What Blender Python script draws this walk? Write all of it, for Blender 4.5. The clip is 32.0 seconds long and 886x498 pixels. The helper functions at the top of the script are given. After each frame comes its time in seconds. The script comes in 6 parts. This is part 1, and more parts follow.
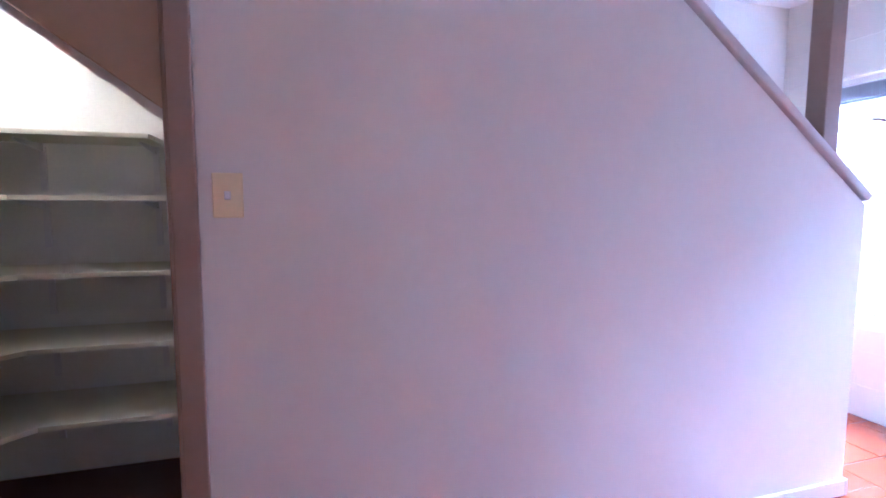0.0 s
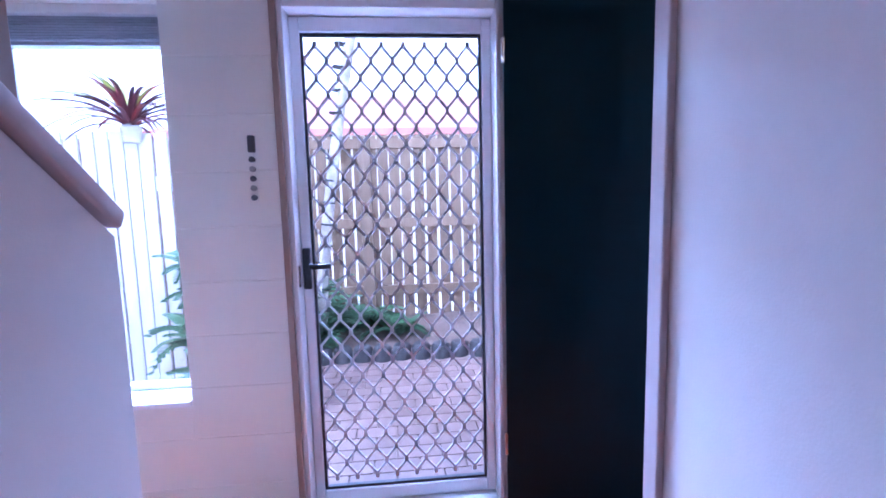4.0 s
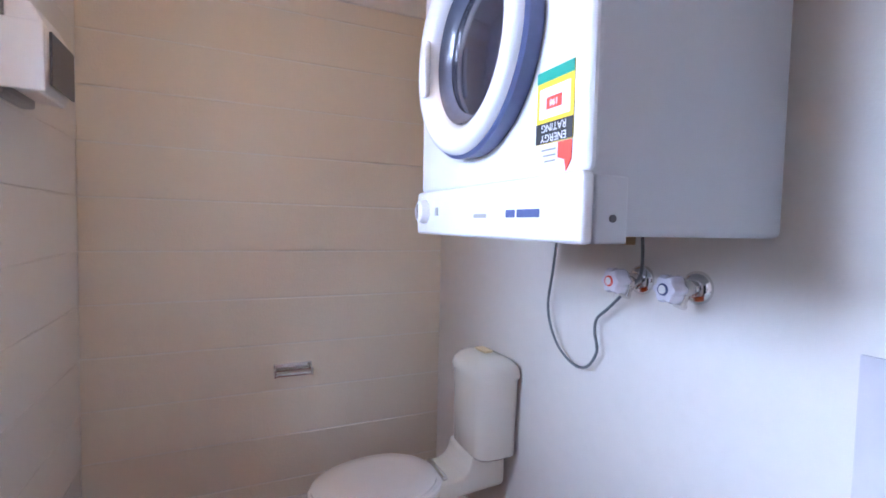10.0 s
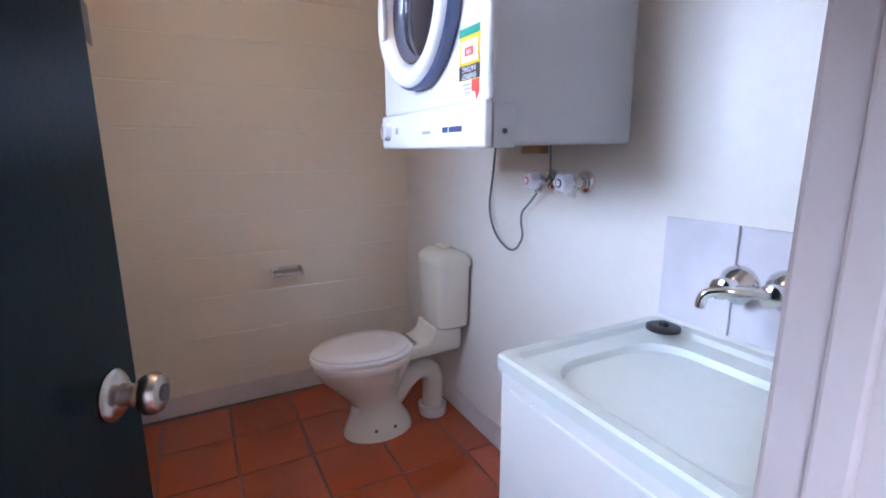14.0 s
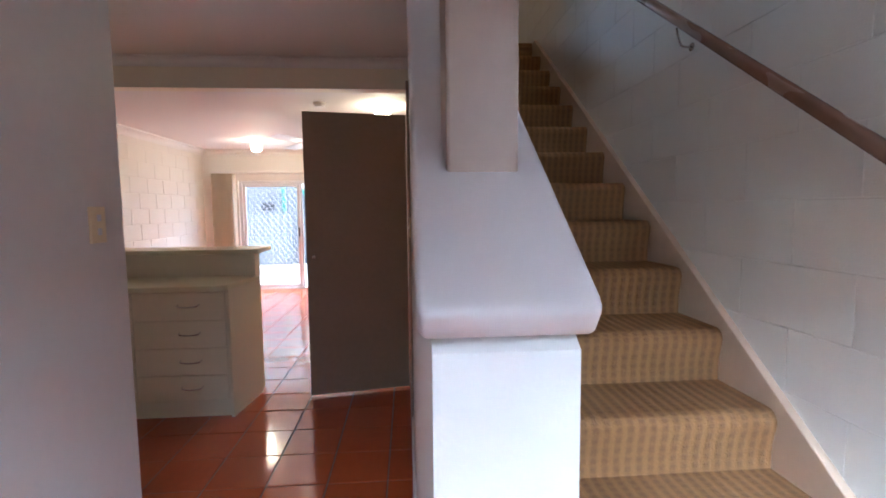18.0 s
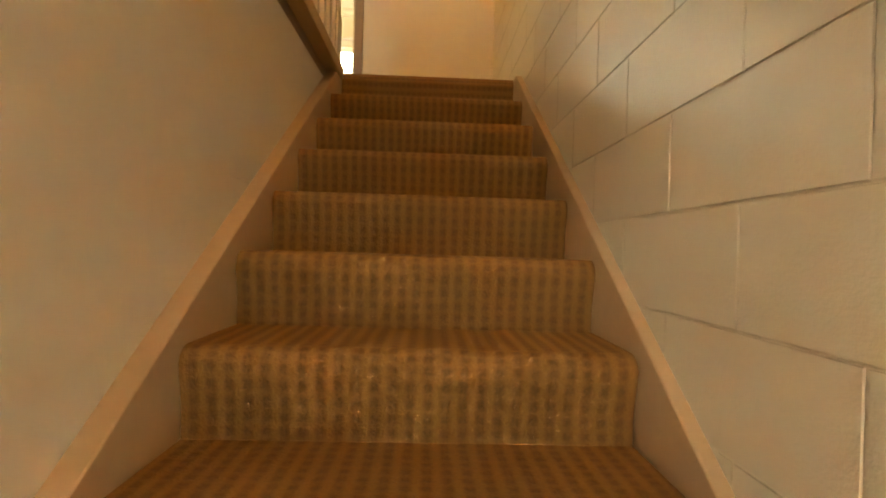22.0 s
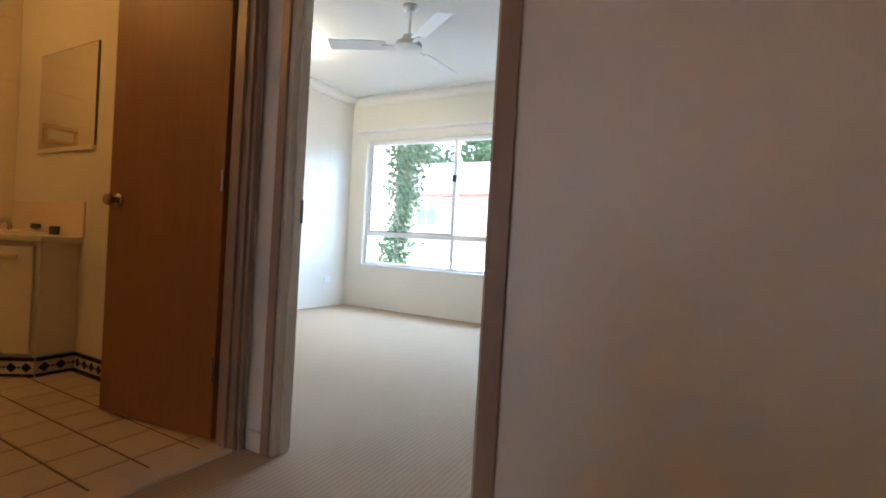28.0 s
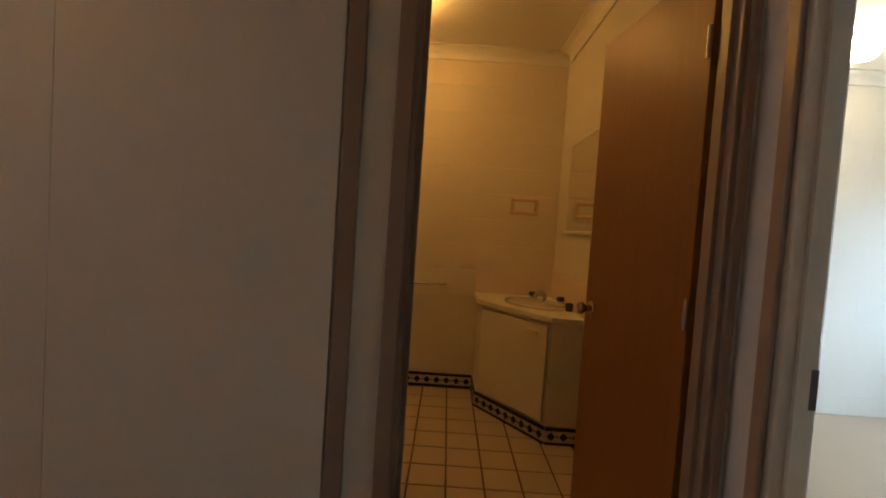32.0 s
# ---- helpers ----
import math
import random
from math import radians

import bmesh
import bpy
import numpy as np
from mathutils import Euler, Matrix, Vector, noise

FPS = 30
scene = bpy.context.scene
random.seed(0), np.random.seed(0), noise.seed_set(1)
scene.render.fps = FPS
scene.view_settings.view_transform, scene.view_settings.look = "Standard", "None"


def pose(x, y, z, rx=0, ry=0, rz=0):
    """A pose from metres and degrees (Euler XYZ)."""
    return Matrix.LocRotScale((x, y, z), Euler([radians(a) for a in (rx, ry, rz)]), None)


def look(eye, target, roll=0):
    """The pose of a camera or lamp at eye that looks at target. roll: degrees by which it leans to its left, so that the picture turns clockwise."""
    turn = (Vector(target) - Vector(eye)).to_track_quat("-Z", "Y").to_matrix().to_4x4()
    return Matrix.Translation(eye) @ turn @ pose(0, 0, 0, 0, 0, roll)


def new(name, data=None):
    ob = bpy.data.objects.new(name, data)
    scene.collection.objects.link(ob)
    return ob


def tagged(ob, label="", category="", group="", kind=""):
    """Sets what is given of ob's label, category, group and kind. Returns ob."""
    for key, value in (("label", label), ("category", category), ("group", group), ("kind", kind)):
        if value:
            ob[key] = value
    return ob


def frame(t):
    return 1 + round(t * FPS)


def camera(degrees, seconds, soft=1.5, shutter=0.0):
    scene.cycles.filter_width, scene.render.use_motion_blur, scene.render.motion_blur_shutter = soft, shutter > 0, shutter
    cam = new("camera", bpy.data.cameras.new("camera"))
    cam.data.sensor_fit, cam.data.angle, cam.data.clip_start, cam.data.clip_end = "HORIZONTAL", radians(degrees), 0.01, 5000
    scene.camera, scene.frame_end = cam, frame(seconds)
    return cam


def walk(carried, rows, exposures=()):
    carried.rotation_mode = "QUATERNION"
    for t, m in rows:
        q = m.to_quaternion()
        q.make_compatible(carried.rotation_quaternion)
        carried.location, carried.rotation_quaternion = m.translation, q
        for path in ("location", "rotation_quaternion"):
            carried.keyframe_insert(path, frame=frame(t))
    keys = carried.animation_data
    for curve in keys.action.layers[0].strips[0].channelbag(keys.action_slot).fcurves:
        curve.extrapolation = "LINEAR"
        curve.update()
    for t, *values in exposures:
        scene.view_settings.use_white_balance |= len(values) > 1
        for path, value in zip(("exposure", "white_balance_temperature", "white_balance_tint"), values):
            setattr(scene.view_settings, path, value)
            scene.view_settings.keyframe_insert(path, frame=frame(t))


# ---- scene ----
# ---- camera and walk ----
cam = camera(86.8, 32.0, soft=1.8)
PATH = [
    (0, (-2.439, 3.378, 1.214), (-0.528, 2.817, 1.032), 0.2),
    (0.5, (-2.384, 3.235, 1.247), (-0.556, 2.458, 1.012), -1.0),
    (1, (-2.226, 3.088, 1.228), (-0.563, 2.003, 0.983), -1.6),
    (1.5, (-2.170, 3.032, 1.237), (-0.682, 1.720, 0.984), -2.6),
    (2, (-2.017, 2.923, 1.253), (-0.804, 1.357, 0.981), -2.9),
    (2.5, (-1.873, 2.769, 1.260), (-0.985, 0.997, 0.991), -2.8),
    (3, (-1.785, 2.544, 1.266), (-1.234, 0.637, 1.019), -2.3),
    (3.5, (-1.639, 2.323, 1.276), (-1.460, 0.343, 1.057), -1.9),
    (5.5, (-1.552, 1.326, 1.291), (-2.789, -0.223, 1.028), 0.4),
    (6, (-1.65, 1.173, 1.265), (-3.21, -0.055, 1.023), 0.1),
    (6.5, (-1.722, 1.053, 1.273), (-3.498, 0.167, 1.021), -0.5),
    (7, (-1.822, 0.926, 1.268), (-3.745, 0.445, 1.001), -0.4),
    (7.5, (-1.914, 0.875, 1.251), (-3.888, 0.706, 0.979), -1.1),
    (8, (-2.039, 0.858, 1.263), (-4.015, 0.981, 0.983), -1.8),
    (8.5, (-2.144, 0.856, 1.265), (-4.091, 1.225, 0.993), -1.3),
    (9, (-2.266, 0.864, 1.28), (-4.163, 1.441, 1.023), -0.4),
    (9.5, (-2.36, 0.869, 1.3), (-4.21, 1.6, 1.093), 0.6),
    (10, (-2.417, 0.885, 1.31), (-4.234, 1.715, 1.209), 1.3),
    (10.5, (-2.43, 0.887, 1.326), (-4.233, 1.753, 1.338), 1.4),
    (11, (-2.432, 0.883, 1.337), (-4.213, 1.788, 1.433), 1.2),
    (11.5, (-2.43, 0.876, 1.34), (-4.191, 1.822, 1.398), 0.8),
    (12, (-2.404, 0.874, 1.338), (-4.166, 1.818, 1.261), 0.7),
    (12.5, (-2.353, 0.874, 1.325), (-4.132, 1.759, 1.103), 0.3),
    (13, (-2.263, 0.856, 1.304), (-4.045, 1.699, 0.963), -0.6),
    (13.5, (-2.16, 0.801, 1.279), (-3.922, 1.657, 0.877), -0.7),
    (15.5, (-1.592, 0.694, 1.282), (-3.052, 2.041, 1.047), 0.4),
    (16, (-1.492, 0.696, 1.296), (-2.752, 2.238, 1.104), 0.1),
    (16.5, (-1.444, 0.713, 1.307), (-2.406, 2.457, 1.124), 0.4),
    (17, (-1.321, 0.763, 1.328), (-1.914, 2.664, 1.14), 0.3),
    (17.5, (-1.235, 0.79, 1.336), (-1.425, 2.773, 1.153), -0.1),
    (18, (-1.118, 0.841, 1.344), (-0.97, 2.829, 1.174), -0.6),
    (18.5, (-0.992, 0.890, 1.356), (-0.655, 2.855, 1.208), -0.4),
    (19, (-0.848, 0.992, 1.350), (-0.358, 2.928, 1.219), 0.4),
    (19.5, (-0.715, 1.182, 1.340), (-0.210, 3.113, 1.237), 1.6),
    (20, (-0.607, 1.408, 1.372), (-0.226, 3.367, 1.278), 1.7),
    (20.5, (-0.550, 1.662, 1.440), (-0.302, 3.645, 1.364), 1.8),
    (21, (-0.499, 1.958, 1.550), (-0.319, 3.949, 1.507), 1.5),
    (21.5, (-0.468, 2.232, 1.684), (-0.347, 4.228, 1.690), 1.5),
    (22, (-0.455, 2.468, 1.850), (-0.390, 4.467, 1.853), 1.7),
    (22.5, (-0.405, 2.707, 1.999), (-0.379, 4.707, 2.007), 1.2),
    (23, (-0.424, 2.915, 2.157), (-0.44, 4.915, 2.162), 1.6),
    (23.5, (-0.429, 3.125, 2.284), (-0.469, 5.125, 2.293), 1.5),
    (24, (-0.444, 3.332, 2.442), (-0.561, 5.329, 2.453), 1.9),
    (24.5, (-0.467, 3.524, 2.592), (-0.58, 5.521, 2.574), 1.9),
    (25, (-0.46, 3.721, 2.784), (-0.631, 5.712, 2.711), 1.9),
    (25.2, (-0.45, 3.794, 2.843), (-0.673, 5.78, 2.77), 2.0),
    (25.5, (-0.472, 3.91, 2.939), (-0.715, 5.894, 2.856), 2.2),
    (26, (-0.471, 4.086, 3.09), (-0.782, 6.06, 3.024), 2.2),
    (26.5, (-0.479, 4.251, 3.221), (-0.896, 6.206, 3.179), 2.4),
    (28.5, (-0.550, 4.867, 3.686), (-1.695, 6.507, 3.650), 3.6),
    (29, (-0.594, 4.902, 3.751), (-1.902, 6.414, 3.689), 3.7),
    (29.5, (-0.650, 5.033, 3.828), (-2.111, 6.395, 3.736), 3.6),
    (30, (-0.750, 5.136, 3.899), (-2.382, 6.288, 3.799), 3.4),
    (30.5, (-0.799, 5.216, 3.949), (-2.576, 6.129, 3.861), 3.4),
    (31, (-0.826, 5.265, 3.961), (-2.722, 5.896, 3.893), 3.8),
    (31.5, (-0.815, 5.269, 3.965), (-2.787, 5.594, 3.901), 4.2),
    (32, (-0.872, 5.308, 3.990), (-2.870, 5.289, 3.903), 3.8),
]
EXPOSURES = [(0, 3.7, 4020, 21), (1.0, 2.8, 3800, 22), (2.0, 2.4, 3820, 27), (3.5, 2.3, 3900, 28), (5.5, 2.25, 4500, 18), (7, 2.5, 4800, 18), (9, 2.4, 4950, 18), (11, 2.1, 5100, 17), (13.5, 2.05, 5150, 17), (16, 2.2, 5250, 8), (18, 2.15, 5100, 9), (19, 2.1, 5050, 11), (20, 1.8, 5150, 15), (21, 2.55, 8900, 8), (22, 3.8, 12000, 2), (23, 4.6, 11000, 3), (24.5, 5.2, 7300, 7), (26, 4.15, 6300, 8), (26.5, 3.9, 6000, 8), (28.5, 2.2, 5000, 9), (30, 2.12, 4950, 9), (31, 1.95, 5000, 8), (32, 2.0, 5500, 7)]
walk(cam, [(t, look(eye, target, roll)) for t, eye, target, roll in PATH], EXPOSURES)

# ---- light ----
Z_UP = 2.75                    # upper floor
world = bpy.data.worlds.new("sky")
scene.world = world
world.use_nodes = True
wn = world.node_tree.nodes
wn.clear()
w_out = wn.new("ShaderNodeOutputWorld")
w_bg = wn.new("ShaderNodeBackground")
w_sky = wn.new("ShaderNodeTexSky")
w_sky.sky_type = "NISHITA"
w_sky.sun_disc = False
w_sky.sun_elevation = radians(57)
w_sky.sun_rotation = radians(76)
w_sky.air_density = 0.7
w_sky.dust_density = 10.0
w_bg.inputs["Strength"].default_value = 0.07
world.node_tree.links.new(w_sky.outputs["Color"], w_bg.inputs["Color"])
world.node_tree.links.new(w_bg.outputs["Background"], w_out.inputs["Surface"])


def lamp_light(name, kind, m, watts, colour=(1, 1, 1), **settings):
    data = bpy.data.lights.new(name, kind)
    data.energy, data.color = watts, colour
    if kind == "AREA":
        data.shape = "RECTANGLE"
        data.size, data.size_y = settings["size"]
    elif kind == "SUN":
        data.angle = radians(settings["spread"])
    else:
        data.shadow_soft_size = settings["radius"]
    ob = new(name, data)
    ob.matrix_world = m
    return ob


lamp_light("sun", "SUN", look((5.0, 1.25, 8), (0, 0, 0)), 0.7, (1.0, 0.95, 0.88), spread=10)

lamp_light("entry_sky_light", "AREA", look((-0.95, -0.75, 2.85), (-1.2, 2.2, 0.5)), 48, (0.86, 0.92, 1.0), size=(2.4, 0.8)).data.spread = radians(90)
# daylight of the sky over the garden fence that falls through the hall window onto the stairs
lamp_light("hall_sky_light", "AREA", look((-0.9, -1.3, 2.8), (-0.1, 2.2, 0.7)), 24, (0.84, 0.91, 1.0), size=(1.3, 0.8)).data.spread = radians(100)
# daylight of the open sky over the patio behind the sliding doors
lamp_light("patio_sky_light", "AREA", look((-2.9, 10.9, 3.0), (-2.6, 7.0, 0.0)), 85, (0.82, 0.90, 1.0), size=(2.6, 0.9)).data.spread = radians(110)
# daylight of the front bedroom's window upstairs, which falls through its open doorway onto the landing
lamp_light("front_bedroom_window_light", "AREA", look((-1.5, 0.05, Z_UP + 1.5), (-0.9, 5.0, Z_UP + 1.0)), 0.6, (0.80, 0.88, 1.0), size=(1.3, 1.1))
# daylight of the open sky outside the small laundry window and above the bedroom window
lamp_light("laundry_window_light", "AREA", look((-3.32, -0.05, 1.75), (-2.5, 1.5, 1.0)), 3.5, (0.86, 0.92, 1.0), size=(0.6, 0.6)).data.spread = radians(110)
lamp_light("bedroom_sky_light", "AREA", look((-2.95, 11.2, 2.75 + 3.0), (-2.95, 8.2, 2.75 + 0.2)), 56, (0.66, 0.85, 1.0), size=(2.6, 1.2))

# ---- materials ----
def mat(name, base, rough=0.5, metal=0.0, tone=0.06, grain=60.0, patch=2.0, bump=0.0, bump_scale=300.0, coat=0.0, spread=0.0, stretch=(1, 1, 1), spec=0.5):
    """A surface with fine grain and large soft patches; spread: how far whole pieces differ from each other."""
    m = bpy.data.materials.new(name)
    m.use_nodes = True
    nt = m.node_tree
    p = nt.nodes["Principled BSDF"]
    p.inputs["Roughness"].default_value = rough
    p.inputs["Metallic"].default_value = metal
    p.inputs["Coat Weight"].default_value = coat
    p.inputs["Coat Roughness"].default_value = 0.10
    p.inputs["Specular IOR Level"].default_value = spec
    tc = nt.nodes.new("ShaderNodeTexCoord")
    mp = nt.nodes.new("ShaderNodeMapping")
    mp.inputs["Scale"].default_value = stretch
    nt.links.new(tc.outputs["Object"], mp.inputs["Vector"])
    if spread:
        place = nt.nodes.new("ShaderNodeObjectInfo")
        far = nt.nodes.new("ShaderNodeVectorMath")
        far.operation = "ADD"
        nt.links.new(tc.outputs["Object"], far.inputs[0])
        nt.links.new(place.outputs["Location"], far.inputs[1])
        nt.links.new(far.outputs[0], mp.inputs["Vector"])
    fine, large = nt.nodes.new("ShaderNodeTexNoise"), nt.nodes.new("ShaderNodeTexNoise")
    fine.inputs["Scale"].default_value, fine.inputs["Detail"].default_value = grain, 4
    large.inputs["Scale"].default_value, large.inputs["Detail"].default_value = patch, 3
    for n in (fine, large):
        nt.links.new(mp.outputs["Vector"], n.inputs["Vector"])
    add = nt.nodes.new("ShaderNodeMath")
    add.operation = "ADD"
    nt.links.new(fine.outputs["Fac"], add.inputs[0])
    nt.links.new(large.outputs["Fac"], add.inputs[1])
    last = add
    if spread:
        info = nt.nodes.new("ShaderNodeObjectInfo")
        mul = nt.nodes.new("ShaderNodeMath")
        mul.operation = "MULTIPLY_ADD"
        mul.inputs[1].default_value = spread / max(tone, 0.01)
        nt.links.new(info.outputs["Random"], mul.inputs[0])
        nt.links.new(add.outputs[0], mul.inputs[2])
        last = mul
    rng = nt.nodes.new("ShaderNodeMapRange")
    rng.inputs["From Min"].default_value = 0.6
    rng.inputs["From Max"].default_value = 1.4 + (spread / max(tone, 0.01) if spread else 0)
    rng.inputs["To Min"].default_value, rng.inputs["To Max"].default_value = 0.0, 1.0
    nt.links.new(last.outputs[0], rng.inputs["Value"])
    mix = nt.nodes.new("ShaderNodeMix")
    mix.data_type = "RGBA"
    k = tone + spread
    mix.inputs["A"].default_value = (*[c * (1 - k) for c in base], 1)
    mix.inputs["B"].default_value = (*[min(1, c * (1 + k)) for c in base], 1)
    nt.links.new(rng.outputs["Result"], mix.inputs["Factor"])
    nt.links.new(mix.outputs["Result"], p.inputs["Base Color"])
    rr = nt.nodes.new("ShaderNodeMapRange")
    rr.inputs["To Min"].default_value, rr.inputs["To Max"].default_value = max(0.02, rough - 0.04), min(1, rough + 0.04)
    nt.links.new(large.outputs["Fac"], rr.inputs["Value"])
    nt.links.new(rr.outputs["Result"], p.inputs["Roughness"])
    if bump:
        b = nt.nodes.new("ShaderNodeBump")
        b.inputs["Strength"].default_value = bump
        b.inputs["Distance"].default_value = 0.003
        bn = nt.nodes.new("ShaderNodeTexNoise")
        bn.inputs["Scale"].default_value = bump_scale
        nt.links.new(mp.outputs["Vector"], bn.inputs["Vector"])
        nt.links.new(bn.outputs["Fac"], b.inputs["Height"])
        nt.links.new(b.outputs["Normal"], p.inputs["Normal"])
    return m


def glow(name, colour, strength):
    m = bpy.data.materials.new(name)
    m.use_nodes = True
    p = m.node_tree.nodes["Principled BSDF"]
    p.inputs["Base Color"].default_value = (0.8, 0.8, 0.78, 1)
    p.inputs["Emission Color"].default_value = (*colour, 1)
    p.inputs["Emission Strength"].default_value = strength
    return m


def glass(name, tint=(1, 1, 1), rough=0.0):
    m = bpy.data.materials.new(name)
    m.use_nodes = True
    p = m.node_tree.nodes["Principled BSDF"]
    p.inputs["Base Color"].default_value = (*tint, 1)
    p.inputs["Transmission Weight"].default_value = 1
    p.inputs["Roughness"].default_value = rough
    p.inputs["IOR"].default_value = 1.45
    return m


def carpet_mat(name, light, dark, cell=0.03, stripe=(1.0, 0.45), bump=0.7, turned=False, second=0.62):
    """Loop-pile carpet: a woven grid of light cords and darker cells, in plan and on risers."""
    m = bpy.data.materials.new(name)
    m.use_nodes = True
    nt = m.node_tree
    p = nt.nodes["Principled BSDF"]
    p.inputs["Roughness"].default_value = 0.95
    p.inputs["Specular IOR Level"].default_value = 0.1
    tc = nt.nodes.new("ShaderNodeTexCoord")
    sep = nt.nodes.new("ShaderNodeSeparateXYZ")
    nt.links.new(tc.outputs["Object"], sep.inputs[0])
    yz = nt.nodes.new("ShaderNodeMath")
    yz.operation = "ADD"
    nt.links.new(sep.outputs["Y"], yz.inputs[0])
    nt.links.new(sep.outputs["Z"], yz.inputs[1])
    waves = []
    for src, size in ((sep.outputs["X"], cell * (second if turned else 1)), (yz.outputs[0], cell * (1 if turned else second))):
        k = nt.nodes.new("ShaderNodeMath")
        k.operation = "MULTIPLY"
        k.inputs[1].default_value = 2 * math.pi / size
        nt.links.new(src, k.inputs[0])
        s = nt.nodes.new("ShaderNodeMath")
        s.operation = "SINE"
        nt.links.new(k.outputs[0], s.inputs[0])
        a = nt.nodes.new("ShaderNodeMapRange")
        a.inputs["From Min"].default_value, a.inputs["From Max"].default_value = -0.8, 0.7
        nt.links.new(s.outputs[0], a.inputs["Value"])
        waves.append(a.outputs["Result"])
    cellmix = nt.nodes.new("ShaderNodeMath")
    cellmix.operation = "MULTIPLY_ADD"
    cellmix.inputs[2].default_value = 0.0
    if turned:
        waves.reverse()
    nt.links.new(waves[0], cellmix.inputs[0])
    soft = nt.nodes.new("ShaderNodeMapRange")
    soft.inputs["To Min"].default_value, soft.inputs["To Max"].default_value = stripe[1], stripe[0]
    nt.links.new(waves[1], soft.inputs["Value"])
    nt.links.new(soft.outputs["Result"], cellmix.inputs[1])
    noise_t = nt.nodes.new("ShaderNodeTexNoise")
    noise_t.inputs["Scale"].default_value, noise_t.inputs["Detail"].default_value = 160, 3
    nt.links.new(tc.outputs["Object"], noise_t.inputs["Vector"])
    add = nt.nodes.new("ShaderNodeMath")
    add.operation = "MULTIPLY_ADD"
    add.inputs[1].default_value = 1.3
    nt.links.new(noise_t.outputs["Fac"], add.inputs[0])
    nt.links.new(cellmix.outputs[0], add.inputs[2])
    rng = nt.nodes.new("ShaderNodeMapRange")
    rng.inputs["From Min"].default_value, rng.inputs["From Max"].default_value = 0.45, 1.85
    nt.links.new(add.outputs[0], rng.inputs["Value"])
    mix = nt.nodes.new("ShaderNodeMix")
    mix.data_type = "RGBA"
    mix.inputs["A"].default_value, mix.inputs["B"].default_value = (*light, 1), (*dark, 1)
    nt.links.new(rng.outputs["Result"], mix.inputs["Factor"])
    nt.links.new(mix.outputs["Result"], p.inputs["Base Color"])
    b = nt.nodes.new("ShaderNodeBump")
    b.inputs["Strength"].default_value, b.inputs["Distance"].default_value = bump, 0.004
    b.invert = True
    nt.links.new(add.outputs[0], b.inputs["Height"])
    nt.links.new(b.outputs["Normal"], p.inputs["Normal"])
    return m


PLASTER = mat("plaster", (0.72, 0.69, 0.64), 0.42, tone=0.025, grain=25, patch=1.2, bump=0.12, bump_scale=220)
# copy of the block paint, yellowed to carry warm light in its colour
BLOCK_WARM_LIT = mat("warm_lit_block", (0.76, 0.69, 0.56), 0.45, tone=0.015, grain=40, patch=2, bump=0.35, bump_scale=160, spread=0.006)
BLOCK = mat("painted_block", (0.74, 0.71, 0.63), 0.45, tone=0.012, grain=40, patch=2, bump=0.35, bump_scale=160, spread=0.006)
JOINT = mat("painted_joint", (0.78, 0.75, 0.67), 0.6, tone=0.04, grain=80, bump=0.3, bump_scale=200)
CEILING = mat("ceiling_paint", (0.78, 0.76, 0.72), 0.7, tone=0.02, grain=90, patch=1, bump=0.15, bump_scale=400)
TRIM = mat("taupe_trim", (0.29, 0.205, 0.155), 0.38, tone=0.06, grain=30, patch=3, bump=0.08)
TRIM_PALE = mat("pale_trim", (0.72, 0.69, 0.66), 0.35, tone=0.03, grain=30)
CREAM = mat("cream_laminate", (0.74, 0.68, 0.52), 0.35, tone=0.03, grain=120)
CREAM_TOP = mat("cream_benchtop", (0.70, 0.66, 0.46), 0.3, tone=0.06, grain=220)
DOOR_TEAL = mat("dark_teal_paint", (0.002, 0.011, 0.016), 0.30, tone=0.18, grain=14, patch=2.2, bump=0.1, bump_scale=120, spec=0.14)
DOOR_BROWN = mat("timber_veneer", (0.27, 0.12, 0.042), 0.42, tone=0.12, grain=9, patch=2, bump=0.06, stretch=(6, 6, 0.6))
DOOR_TAUPE = mat("cupboard_door_paint", (0.34, 0.25, 0.175), 0.45, tone=0.08, grain=30, patch=2, bump=0.08)
RAIL_WOOD = mat("brown_handrail", (0.22, 0.12, 0.075), 0.27, tone=0.15, grain=14, stretch=(4, 0.6, 0.6))
STRING = mat("stringer_paint", (0.52, 0.38, 0.26), 0.42, tone=0.05, grain=30, patch=3)
TERRACOTTA = mat("terracotta_tile", (0.38, 0.072, 0.018), 0.14, tone=0.09, grain=24, patch=4, bump=0.03, spread=0.07, coat=0.6)
GROUT = mat("brown_grout", (0.17, 0.085, 0.055), 0.85, tone=0.1, grain=150)
CARPET = carpet_mat("stair_carpet", (0.30, 0.158, 0.062), (0.190, 0.105, 0.049), cell=0.035, stripe=(1.0, 0.6), second=0.8)
CARPET_FLOOR = carpet_mat("floor_carpet", (0.37, 0.285, 0.20), (0.30, 0.23, 0.16), cell=0.022, stripe=(1.0, 0.5), bump=0.35)
ALU = mat("white_aluminium", (0.75, 0.75, 0.76), 0.35, 0.1, tone=0.03, grain=50)
ALU_GREY = mat("grill_aluminium", (0.52, 0.50, 0.53), 0.4, 0.3, tone=0.06, grain=60)
BLACK = mat("black_plastic", (0.015, 0.015, 0.017), 0.4, tone=0.1)
CHROME = mat("chrome", (0.72, 0.71, 0.70), 0.12, 1.0, tone=0.04)
BRASS = mat("satin_steel", (0.50, 0.46, 0.42), 0.25, 1.0, tone=0.06)
ENAMEL = mat("white_enamel", (0.80, 0.81, 0.83), 0.22, tone=0.015, grain=10, coat=0.3)
